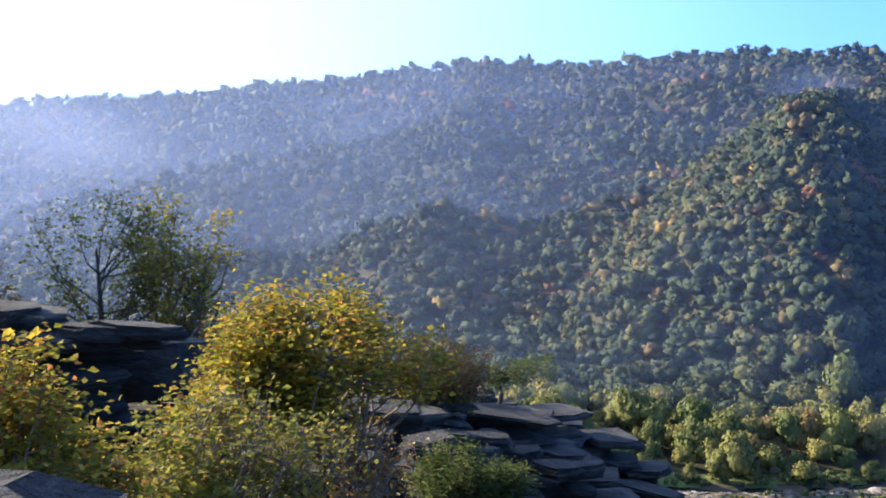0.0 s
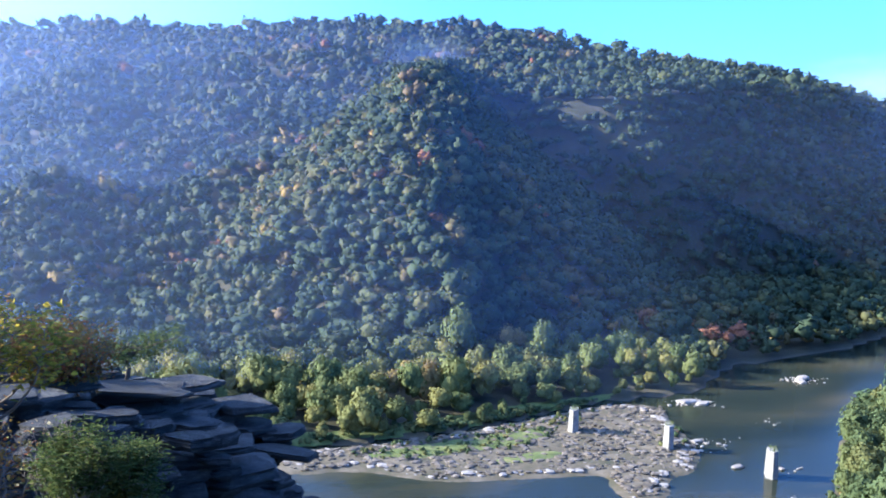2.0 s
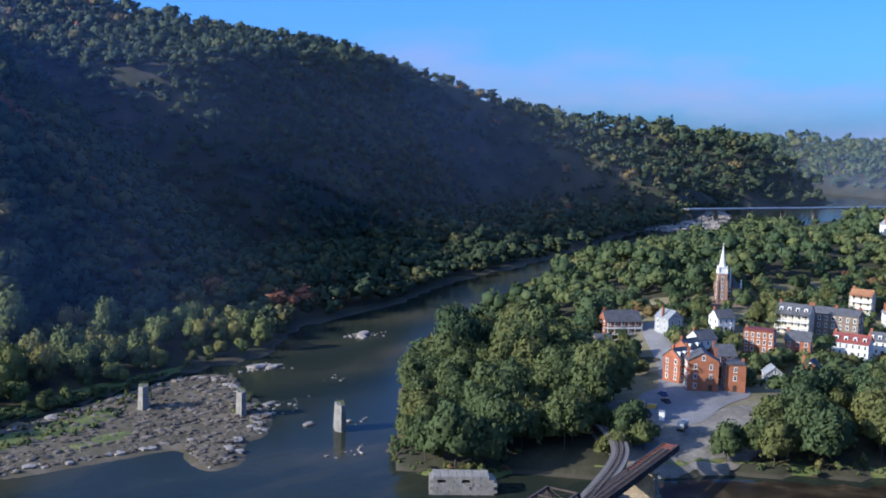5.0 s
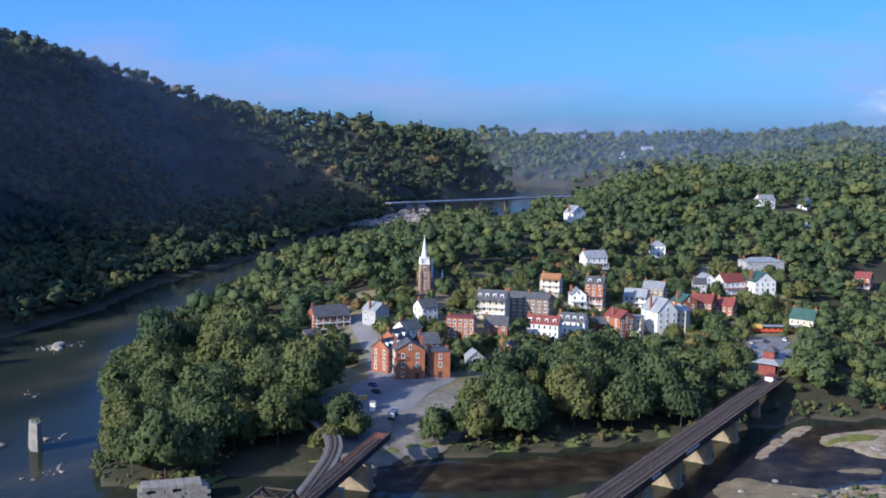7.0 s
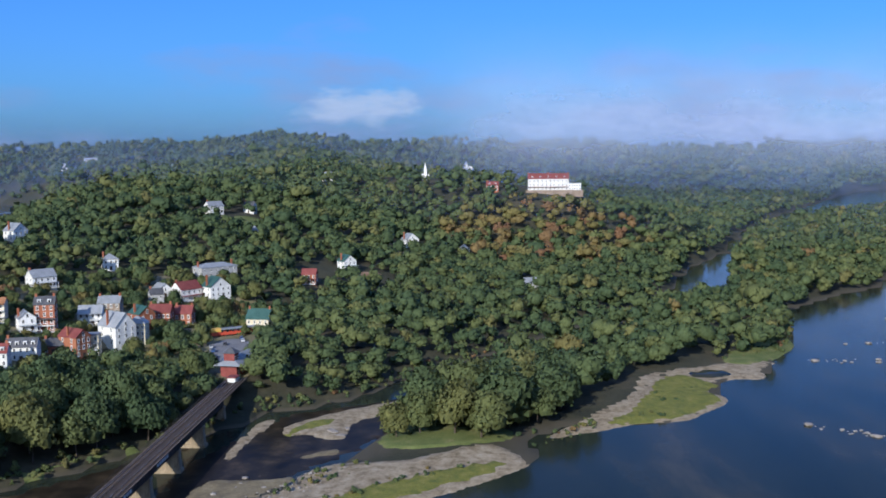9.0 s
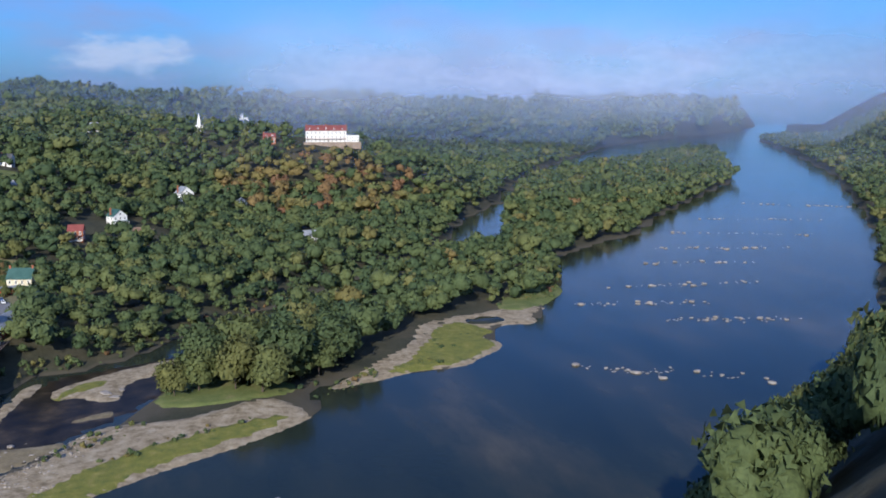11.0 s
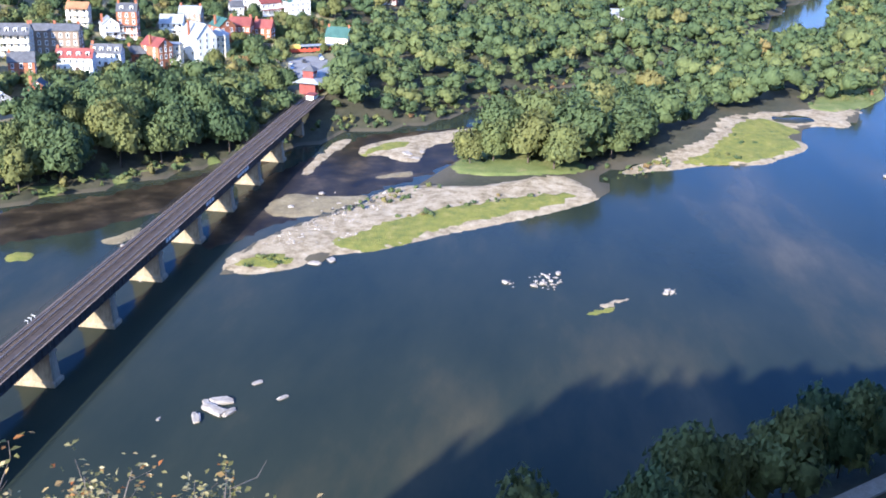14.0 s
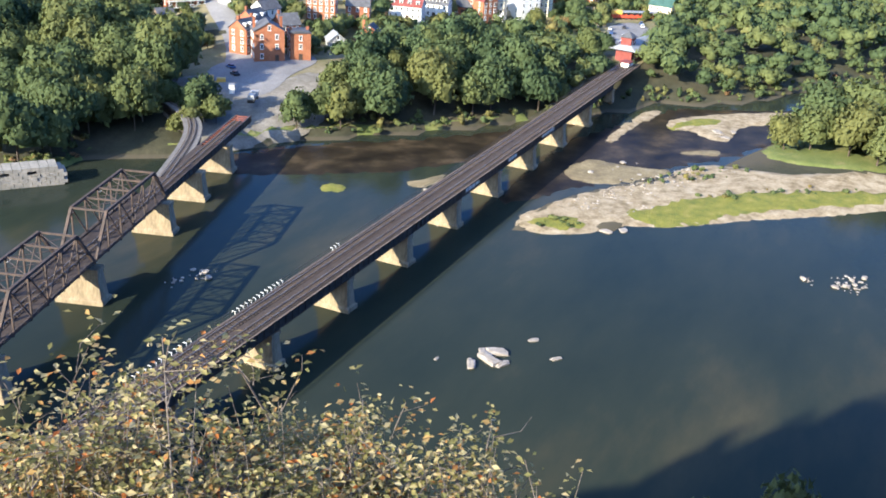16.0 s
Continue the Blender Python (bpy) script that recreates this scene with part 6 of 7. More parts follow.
for px in (-0.9, 4.25, 9.4):
    zt = 9.5 if px != 4.25 else 15.5
    part("pinnacle", boxed((px - 0.35, px + 0.35, 1.6, 2.3, 7.0, zt), (px - 0.15, px + 0.15, 1.8, 2.1, zt, zt + 1.6)), M_WHITE, church)
for px in (1.6, 4.25, 6.9):
    w2 = hung("window", WIN_FRAME, church, m=pose(px, 1.98, 2.2) @ Matrix.Diagonal((1, 1, 2.0, 1)))
    hung("pane", WIN_PANE, w2)

# station: dark red tower and long low roofs beside the bridge end
t = thing("railway_station", pose(424, 83, 9.0, 0, 0, -12), "dark red wooden railway station with grey roofs", "station")
W_MAROON = wall_mat("maroon_boards", (0.16, 0.04, 0.035), (0.24, 0.07, 0.06))
part("wall", boxed((-4, 22, -3.5, 3.5, -1, 4.6)), W_MAROON, t)
bm = bmesh.new()
solid(bm, [[(-6, -6, 4.6), (24, -6, 4.6), (24, 6, 4.6), (-6, 6, 4.6)], [(-1, -0.3, 7.4), (19, -0.3, 7.4), (19, 0.3, 7.4), (-1, 0.3, 7.4)]])
part("roof", bm, R_GREY, t)
part("tower", boxed((-3, 1.5, -2.3, 2.3, 4.6, 9.4)), W_MAROON, t)
bm = bmesh.new()
solid(bm, [[(-3.7, -3, 9.4), (2.2, -3, 9.4), (2.2, 3, 9.4), (-3.7, 3, 9.4)], [(-0.9, -0.1, 11.6), (-0.6, -0.1, 11.6), (-0.6, 0.1, 11.6), (-0.9, 0.1, 11.6)]])
part("tower_roof", bm, R_SLATE, t)
window_row(t, pose(-0.75, -2.3, 5.2), 4.5, 1, 2)
window_row(t, pose(9, -3.5, 0), 24, 1, 7)
t = thing("signal_cabin", pose(405, 79, 9.0, 0, 0, -10), "small white and red cabin at the bridge end", "cabin")
part("wall", boxed((-2.2, 2.2, -1.6, 1.6, -1, 3)), M_WHITE, t)
part("roof", boxed((-2.6, 2.6, -2, 2, 3, 3.35)), R_RED, t)
window_row(t, pose(0, -1.6, 0), 4.4, 1, 2)

# museum train: red coaches under a long grey roof
t = thing("railcar", pose(517, 100, 9.1, 0, 0, -60), "long red and yellow railcar under a grey roof", "railcar")
M_CAR_RED = surface("red_car_paint", [(0.3, (0.42, 0.06, 0.035)), (0.7, (0.55, 0.1, 0.05))], 0.5, 3.0, rough=0.5)
M_CAR_YEL = surface("yellow_car_paint", [(0.3, (0.6, 0.36, 0.06)), (0.7, (0.7, 0.46, 0.12))], 0.5, 3.0, rough=0.5)
part("body", boxed((-12, 12, -1.6, 1.6, 0.9, 2.6)), M_CAR_RED, t)
part("roof", boxed((-7, 12.4, -2.2, 2.2, 3.6, 4.0)), R_GREY, t)
part("cab", boxed((-12.4, -7, -1.7, 1.7, 2.6, 4.4)), M_CAR_YEL, t)
for k in range(8):
    part("wheel", boxed((-11 + k * 3, -10.1 + k * 3, -1.5, 1.5, 0, 0.9)), M_STEEL, t)
    hung("pane", WIN_PANE, t, m=pose(-9.5 + k * 2.9, -1.62, 2.2) @ Matrix.Diagonal((1.4, 1, 0.8, 1)))

# retaining wall with stone arches below the brick row
t = thing("retaining_wall", pose(513, 128, 10, 0, 0, math.degrees(math.atan2(-513, 128)) - 14), "pale retaining wall with a row of piers", "wall")
part("wall", boxed((-16, 12, 0, 0.8, -3, 3.4)), M_CONC, t)
for k in range(12):
    part("pilaster", boxed((-15.6 + k * 2.4, -14.9 + k * 2.4, -0.4, 0.0, -3, 3.2)), M_MASONRY, t)

# streets, yard and lots
patch("street", ring("384,262 372,252 348,228 322,210 304,202 296,196 304,190 330,202 356,224 380,246 392,258"), M_PAVE, "pale paved main street climbing through the town", "street", on_land=True, base=0.18, rough=0.1, seed=51, kind="structure")
patch("plaza", ring("296,204 318,212 345,188 338,180 318,180 296,176 284,184"), M_PAVE, "pale paved square before the brick building", "square", on_land=True, base=0.24, rough=0.1, seed=52)
patch("gravel_yard", ring("252,176 262,196 276,212 304,212 300,178 330,178 312,154 284,154 262,160"), M_GRAVEL, "pale gravel railway yard", "yard", on_land=True, base=0.12, rough=0.4, seed=53)
patch("parking_lot", ring("440,92 486,108 510,100 500,88 460,82 432,80"), M_PAVE, "pale asphalt parking lot by the station", "parking lot", on_land=True, base=0.2, rough=0.1, seed=54)
patch("hill_field", ring("800,150 832,162 850,148 838,132 806,134"), M_DULLGRASS, "mown field on the hill", "field", on_land=True, base=0.4, seed=55)
patch("hill_field", ring("540,300 552,272 580,262 600,275 575,290"), M_DULLGRASS, "dry brown field above the church", "field", on_land=True, base=0.4, seed=56)
patch("hill_field", ring("690,45 712,30 716,44 696,52"), surface("bare_earth", [(0.3, (0.26, 0.15, 0.08)), (0.7, (0.38, 0.25, 0.15))], 0.1, 1.5, rough=0.95), "bare brown earth bank", "earth bank", on_land=True, base=0.4, seed=57)
patch("lawn", ring("340,180 380,168 420,150 470,150 520,128 500,112 470,118 430,126 400,140 360,160"), M_DULLGRASS, "rough lawn between the houses and the river trees", "lawn", on_land=True, base=0.1, seed=58)
patch("lawn", ring("420,205 470,188 500,178 500,170 470,176 415,196"), M_DULLGRASS, "grass bank below the terrace houses", "lawn", on_land=True, base=0.12, seed=59)

# cars: a body with cabin, glass and wheels
M_TYRE = surface("tyre_rubber", [(0.3, (0.02, 0.02, 0.02)), (0.7, (0.04, 0.04, 0.04))], 3.0, rough=0.9)


def car(x, y, turn, paint, label):
    z = float(land_height(np.array([x]), np.array([y]))[0]) + 0.3
    c = thing("car", pose(x, y, z, 0, 0, turn), label, "car", "parked cars")
    bm = bmesh.new()
    solid(bm, [[(-2.2, -0.88, 0.35), (2.2, -0.88, 0.35), (2.2, 0.88, 0.35), (-2.2, 0.88, 0.35)], [(-2.15, -0.86, 0.85), (2.1, -0.86, 0.8), (2.1, 0.86, 0.8), (-2.15, 0.86, 0.85)], [(-1.7, -0.7, 0.95), (1.5, -0.7, 0.92), (1.5, 0.7, 0.92), (-1.7, 0.7, 0.95)]])
    part("body", bm, paint, c)
    bm = bmesh.new()
    solid(bm, [[(-1.6, -0.72, 0.93), (1.1, -0.72, 0.9), (1.1, 0.72, 0.9), (-1.6, 0.72, 0.93)], [(-1.2, -0.6, 1.4), (0.4, -0.6, 1.4), (0.4, 0.6, 1.4), (-1.2, 0.6, 1.4)]])
    part("glass", bm, M_PANE, c)
    part("roof", boxed((-1.2, 0.4, -0.6, 0.6, 1.4, 1.46)), paint, c)
    for sx in (-1.35, 1.35):
        for sy in (-0.85, 0.85):
            bm = bmesh.new()
            bmesh.ops.create_cone(bm, cap_ends=True, segments=10, radius1=0.33, radius2=0.33, depth=0.2)
            bmesh.ops.transform(bm, matrix=pose(sx, sy, 0.33, 90, 0, 0), verts=bm.verts)
            part("wheel", bm, M_TYRE, c)


P_WHITE = surface("white_car_paint", [(0.3, (0.7, 0.7, 0.7)), (0.7, (0.8, 0.8, 0.8))], 1.0, rough=0.3)
P_BLUE = surface("blue_car_paint", [(0.3, (0.04, 0.08, 0.2)), (0.7, (0.06, 0.11, 0.26))], 1.0, rough=0.3)
P_DARK = surface("dark_car_paint", [(0.3, (0.03, 0.03, 0.035)), (0.7, (0.05, 0.05, 0.06))], 1.0, rough=0.3)
P_SILVER = surface("silver_car_paint", [(0.3, (0.4, 0.41, 0.42)), (0.7, (0.5, 0.51, 0.52))], 1.0, rough=0.3)
for x, y, a, p, lb in ((452, 92, 10, P_WHITE, "white car parked in the station lot"), (458, 97, 10, P_DARK, "dark car parked in the station lot"), (466, 94, 12, P_WHITE, "white car parked in the station lot"), (472, 101, 12, P_BLUE, "blue car parked in the station lot"), (482, 104, 14, P_SILVER, "silver car parked in the station lot"), (490, 99, 14, P_DARK, "dark car parked in the station lot"), (446, 88, 8, P_SILVER, "silver car parked in the station lot"), (305, 196, 60, P_DARK, "dark car standing on the square"), (312, 202, 60, P_BLUE, "blue car standing on the square"), (452, 146, 30, P_WHITE, "white car parked among trees"), (459, 143, 30, P_SILVER, "silver car parked among trees"), (447, 150, 30, P_BLUE, "blue car parked among trees"), (498, 92, 14, P_WHITE, "white car parked in the station lot"), (505, 94, 14, P_BLUE, "blue car parked in the station lot"), (316, 243, 30, P_WHITE, "white van parked under trees"), (318, 247, 30, P_WHITE, "white van parked under trees")):
    car(x, y, a, p, lb)

# yard: yellow track machine, crates, white hut
YARD_Z = float(land_height(np.array([288.0]), np.array([186.0]))[0]) + 0.25
t = thing("track_machine", pose(295, 198, YARD_Z, 0, 0, 120), "yellow railway track machine in the yard", "machine")
part("chassis", boxed((-4.5, 4.5, -1.2, 1.2, 0.5, 1.1)), M_CAR_YEL, t)
part("engine_cover", boxed((-4, -1, -1, 1, 1.1, 2.4)), M_CAR_YEL, t)
part("cab", boxed((0, 2.2, -1.1, 1.1, 1.1, 3.2)), M_CAR_YEL, t)
part("glass", boxed((0.2, 2.0, -1.14, 1.14, 2.1, 2.9)), M_PANE, t)
bm = bmesh.new()
beam(bm, (2.4, 0, 1.4), (4.6, 0, 2.8), 0.4)
beam(bm, (4.6, 0, 2.8), (5.8, 0, 1.2), 0.35)
part("boom", bm, M_CAR_YEL, t)
for k in range(4):
    part("wheel", boxed((-3.6 + k * 2.2, -2.8 + k * 2.2, -1.25, 1.25, 0, 0.7)), M_STEEL, t)
t = thing("utility_hut", pose(289, 187, YARD_Z, 0, 0, 30), "small white utility cabinet in the yard", "cabinet")
part("body", boxed((-1.1, 1.1, -0.9, 0.9, 0, 3.0)), M_WHITE, t)
part("roof", boxed((-1.25, 1.25, -1.05, 1.05, 3.0, 3.15)), R_GREY, t)
t = thing("works_truck", pose(284, 176, YARD_Z, 0, 0, 20), "grey flatbed truck loaded with boxes", "truck")
part("bed", boxed((-3, 3, -1.1, 1.1, 0.7, 1.1)), M_STEEL, t)
part("cab", boxed((3, 4.8, -1.1, 1.1, 0.6, 2.5)), P_SILVER, t)
part("load", boxed((-2.6, 0.2, -1, 1, 1.1, 2.6), (0.4, 2.6, -0.9, 0.9, 1.1, 2.1)), W_GREY, t)
for k in (-2, 3.6):
    part("wheel", boxed((k - 0.45, k + 0.45, -1.15, 1.15, 0, 0.9)), M_TYRE, t)
t = thing("generator", pose(274, 180, YARD_Z, 0, 0, 40), "small yellow machine beside the track", "machine")
part("body", boxed((-1.5, 1.5, -0.8, 0.8, 0.4, 1.5)), M_CAR_YEL, t)
part("base", boxed((-1.6, 1.6, -0.9, 0.9, 0, 0.4)), M_STEEL, t)
t = thing("rail_stack", pose(303, 207, YARD_Z, 0, 0, 130), "stack of rust-coloured rails and timbers", "stack")
for k in range(6):
    part("timber", boxed((-8, 8, -2.4 + k * 0.8, -1.9 + k * 0.8, 0, 0.5)), R_RUSTY, t)
bm = bmesh.new()
for k in range(13):
    a = math.radians(-30 + k * 10)
    beam(bm, (308 + 22 * math.cos(a), 172 + 14 * math.sin(a), YARD_Z - 1), (308 + 22 * math.cos(a + 0.18), 172 + 14 * math.sin(a + 0.18), YARD_Z - 1), 0.4, 3.2)
part("yard_wall", bm, M_MASONRY, None)
tagged(bpy.data.objects["yard_wall"], "low dark stone wall curving round the square", "wall", kind="structure")


M_TOWN = surface("town_ground", [(0.3, (0.11, 0.115, 0.045)), (0.5, (0.19, 0.165, 0.09)), (0.7, (0.27, 0.23, 0.16))], 0.06, 1.2, rough=0.95, bump=0.4, bump_dist=0.2)
patch("town_ground", TOWN_CLEAR, M_TOWN, "mixed grass and bare yards between the town houses", "ground", on_land=True, base=0.06, seed=60)

# garden and street trees among the houses, and the smaller shrubs joined
gg = np.random.default_rng(77)
spots = [(395, 252, 4.6, 1), (402, 243, 4.2, 1), (412, 262, 4.0, 1), (438, 243, 4.0, 1), (446, 252, 3.6, 1), (414, 222, 4.0, 1), (405, 214, 3.2, 1), (382, 192, 3.8, 1), (392, 190, 3.0, 1), (372, 203, 2.6, 1), (350, 243, 4.2, 1), (341, 236, 3.6, 1), (335, 246, 4.4, 1), (328, 232, 3.4, 1), (344, 256, 3.8, 1), (360, 252, 3.0, 1), (318, 226, 3.8, 1), (545, 110, 5.5, 1), (552, 118, 5.0, 1), (548, 126, 4.6, 1)]
for _ in range(1700):
    q = gg.uniform((330, 72), (625, 290))
    spots.append((q[0], q[1], gg.uniform(1.6, 5.4), 0))
homes = [(o.location.x, o.location.y) for o in scene.objects if o.name.split(".")[0] in ("house", "car", "church", "railway_station", "railcar", "track_machine", "utility_hut", "works_truck")]
LOT = ring("440,92 486,108 510,100 500,88 460,82 432,80")
shrubs = Wood()
count = 0
for k, (x, y, r, fixed) in enumerate(spots):
    px, py = np.array([x]), np.array([y])
    if not fixed:
        if not inside(TOWN_CLEAR, px, py)[0] or inside(LOT, px, py)[0] or line_dist(HIGH_LANE, px, py)[0][0] < 7 or inside(POINT_YARD, px, py)[0]:
            continue
        if any(math.hypot(x - a, y - b2) < r * 0.8 + 4.2 for a, b2 in homes):
            continue
        hides = any(0 < ((a - x) * a + (b2 - y) * b2) / math.hypot(a, b2) < 14 and abs((x - a) * b2 - (y - b2) * a) / math.hypot(a, b2) < r + 2 for a, b2 in homes)
        if hides:
            r = min(r, 2.6)
    zg = float(land_height(px, py)[0])
    if r > 2.5 and count < 90:
        count += 1
        plant(NEAR_FORMS[k % 9], x, y, zg, r, r * gg.uniform(1.0, 1.45), (k * 61) % 360, "small garden tree between the town houses", "garden trees")
    else:
        shrubs.add((MID_TREES if r > 2.4 else FAR_TREES)[gg.integers(14)], x, y, zg, r, r * gg.uniform(0.9, 1.4), gg.uniform(0, 6.28), gg.random())
for poly, nn, z in ((ring("280,40 300,24 318,0 326,-18 316,-8 300,10 284,28"), 26, 0.8), (ring("372,-70 400,-84 436,-100 430,-112 400,-100 374,-84"), 40, 0.5), (ring("350,14 390,-4 396,-14 360,-4"), 40, 0.8), (ring("244,70 256,62 254,54 246,60"), 10, 0.6), (ring("40,334 134,342 218,375 180,366 100,346"), 190, 1.2), (ring("80,324 110,312 150,316 190,345 210,364 180,352 130,336"), 170, 0.8), (ring("196,296 214,308 222,330 206,318"), 24, 0.7), (ring("290,52 306,44 322,34 326,20 316,22 300,40"), 30, 0.8), (ring("340,-32 356,-42 380,-60 372,-66 352,-52"), 26, 0.5), (ring("250,186 282,163 330,114 350,96 330,120 284,168"), 60, 2.0), (ring("200,214 206,222 226,204 216,200"), 26, 2.5), (ring("470,-130 513,-157 550,-184 500,-172"), 60, 0.9)):
    for q in spots_in(poly, nn, int(nn + z * 10), z):
        r = gg.uniform(0.4, 1.6) * (1.6 if poly[0][0] < 60 else 1)
        shrubs.add(FAR_TREES[gg.integers(14)], q[0], q[1], q[2] - 0.2, r, r * gg.uniform(0.8, 1.2), gg.uniform(0, 6.28), gg.random())
# brush hanging over the banks of the town and the island
for shore, reach, keep_off in ((TOWN_SHORE, 9.0, None), (ISLE_SHORE, 7.0, SHORE_OPEN)):
    x, y = scatter(gg, 195, 640, -230, 480, 3.4)
    sd = line_dist(shore, x, y, True)[0]
    k = inside(shore, x, y) & (sd < reach) & (sd > 0.8) & (gg.random(len(x)) < 0.62) & (np.hypot(x, y) < 620)
    if keep_off is not None:
        k &= ~inside(keep_off, x, y) & (x > 352)
    else:
        k &= ~inside(POINT_YARD, x, y) & ~inside(ring("225,195 262,205 300,160 262,140 232,175"), x, y)
    for px, py, pz in zip(x[k], y[k], land_height(x[k], y[k])):
        r = gg.uniform(0.8, 2.3)
        shrubs.add(FAR_TREES[gg.integers(14)], px, py, pz - 0.3, r, r * gg.uniform(0.8, 1.5), gg.uniform(0, 6.28), gg.random())
shrubs.build("shrubs", M_VALE, "green shrubs in the gardens and along the banks", "shrubs")


# ---------------------------------------------------------------- the cliff top round the viewpoint
M_ROCK = surface("blue_grey_cliff_rock", [(0.28, (0.022, 0.022, 0.024)), (0.5, (0.05, 0.05, 0.05)), (0.72, (0.12, 0.115, 0.105))], 1.1, 9.0, rough=0.9, bump=1.0, bump_dist=0.12, vary=0.2, stretch=(1, 1, 2.2))
LEAF_GOLD = [(0.0, (0.12, 0.13, 0.03)), (0.4, (0.28, 0.25, 0.035)), (0.75, (0.44, 0.34, 0.045)), (0.93, (0.38, 0.2, 0.05)), (1.0, (0.32, 0.13, 0.05))]
LEAF_GREEN = [(0.0, (0.11, 0.13, 0.03)), (0.5, (0.22, 0.23, 0.045)), (0.85, (0.34, 0.29, 0.06)), (1.0, (0.36, 0.2, 0.06))]
LEAF_RUST = [(0.0, (0.2, 0.15, 0.035)), (0.5, (0.32, 0.19, 0.05)), (0.85, (0.34, 0.14, 0.06)), (1.0, (0.38, 0.1, 0.05))]
LEAF_DRY = [(0.0, (0.16, 0.16, 0.06)), (0.4, (0.32, 0.28, 0.12)), (0.75, (0.55, 0.47, 0.28)), (0.92, (0.45, 0.28, 0.1)), (1.0, (0.5, 0.16, 0.05))]
LEAF_PINE = [(0.0, (0.035, 0.06, 0.02)), (0.6, (0.08, 0.11, 0.035)), (1.0, (0.14, 0.15, 0.05))]
L_GOLD, L_GREEN, L_RUST, L_DRY, L_PINE = (foliage("leaf_" + nm, st, 7.0, by="island", bump_dist=0.01, through_light=0.5) for nm, st in (("gold", LEAF_GOLD), ("green", LEAF_GREEN), ("rust", LEAF_RUST), ("dry", LEAF_DRY), ("pine", LEAF_PINE)))
M_TWIG = surface("grey_twig", [(0.3, (0.1, 0.08, 0.065)), (0.7, (0.24, 0.2, 0.165))], 3.0, 12.0, rough=0.9)


def slab_mesh(g):
    """A flat-bedded block of rock with straight joints and broken corners."""
    n = 8
    a = (np.arange(n) + g.uniform(-0.32, 0.32, n)) * 2 * math.pi / n
    r = 1.0 / np.maximum(np.abs(np.cos(a)), np.abs(np.sin(a))) ** 0.75 * g.uniform(0.74, 1.0, n)
    x, y = np.cos(a) * r, np.sin(a) * r * g.uniform(0.65, 1)
    bm = bmesh.new()
    rings = []
    for z, s in ((-0.5, 0.9), (-0.2, g.uniform(0.92, 1.0)), (-0.16, 1.0), (0.2, g.uniform(0.95, 1.02)), (0.24, g.uniform(0.9, 0.97)), (0.5, 0.93)):
        w = g.normal(0, 0.05, (n, 2))
        rings.append([(x[k] * s + w[k, 0], y[k] * s + w[k, 1], z + g.normal(0, 0.05)) for k in range(n)])
    solid(bm, rings)
    bmesh.ops.recalc_face_normals(bm, faces=bm.faces)
    me = bpy.data.meshes.new("slab")
    bm.to_mesh(me)
    bm.free()
    me.materials.append(M_ROCK)
    return me


SLABS = [slab_mesh(np.random.default_rng(300 + k)) for k in range(10)]


def ledges(name, label, piles):
    """An outcrop of bedded slabs. Each pile: x, y, bottom, top, half length, half width, turn, lean out per metre."""
    t = thing(name, pose(0, 0, 0), label, "rock")
    g = np.random.default_rng(len(piles) * 7 + 1)
    for x, y, z0, z1, hl, hw, turn, lean in piles:
        z = z0
        while z < z1 - 0.05:
            th = min(g.uniform(0.1, 0.34), z1 - z + 0.05)
            k = (z1 - z)
            for _ in range(2):
                sl = hung("slab", SLABS[g.integers(10)], t)
                sl.matrix_basis = pose(x + g.normal(0, 0.45) * hl + lean * k, y + g.normal(0, 0.45) * hw, z + th / 2 + g.normal(0, 0.02), g.normal(0, 3), g.normal(4, 3), turn + g.normal(0, 14)) @ Matrix.Diagonal((hl * g.uniform(0.4, 0.75), hw * g.uniform(0.4, 0.75), th * 1.15, 1))
            z += th
    return t


ledges("rock_outcrop", "dark layered rock outcrop rising behind the bushes", [(-8.0, 18.6, 91.5, 97.3, 1.6, 1.5, 10, -0.05), (-6.4, 18.9, 91.5, 97.0, 1.3, 1.2, 40, 0.05), (-10.2, 19.6, 91.5, 97.4, 1.8, 1.5, 0, 0), (-5.2, 19.6, 91, 94.9, 1.4, 1.3, 20, 0.1), (-4.0, 20.5, 91, 94.2, 1.5, 1.2, 60, 0.0), (-7.2, 17.0, 92, 94.6, 1.5, 1.0, 0, 0)])
ledges("rock_ledge", "dark bedded rock ledge at the cliff edge", [(-2.4, 24.0, 88, 94.6, 2.2, 1.8, 0, 0.05), (0.4, 24.5, 88, 94.5, 2.2, 1.8, 20, 0.1), (2.2, 25.2, 86, 94.2, 1.9, 1.7, 40, 0.1), (3.7, 26.0, 80, 93.5, 1.5, 1.6, 10, 0.16), (4.6, 25.4, 78, 92.8, 1.4, 1.6, 70, 0.2), (4.1, 27.4, 84, 93.2, 1.3, 1.2, 30, 0.1), (1.0, 26.4, 88, 94.35, 1.6, 1.3, 50, 0.05), (2.0, 22.2, 84, 93.2, 1.8, 1.4, 0, 0.15), (3.3, 22.8, 80, 92.2, 1.6, 1.4, 30, 0.2), (0.8, 19.8, 84, 93.3, 1.5, 1.2, 0, 0.2), (2.0, 19.6, 80, 92.2, 1.4, 1.3, 40, 0.22), (-1.4, 20.5, 88, 93.6, 1.8, 1.3, 10, 0.1), (3.0, 17.6, 78, 90.6, 1.5, 1.4, 20, 0.25)])
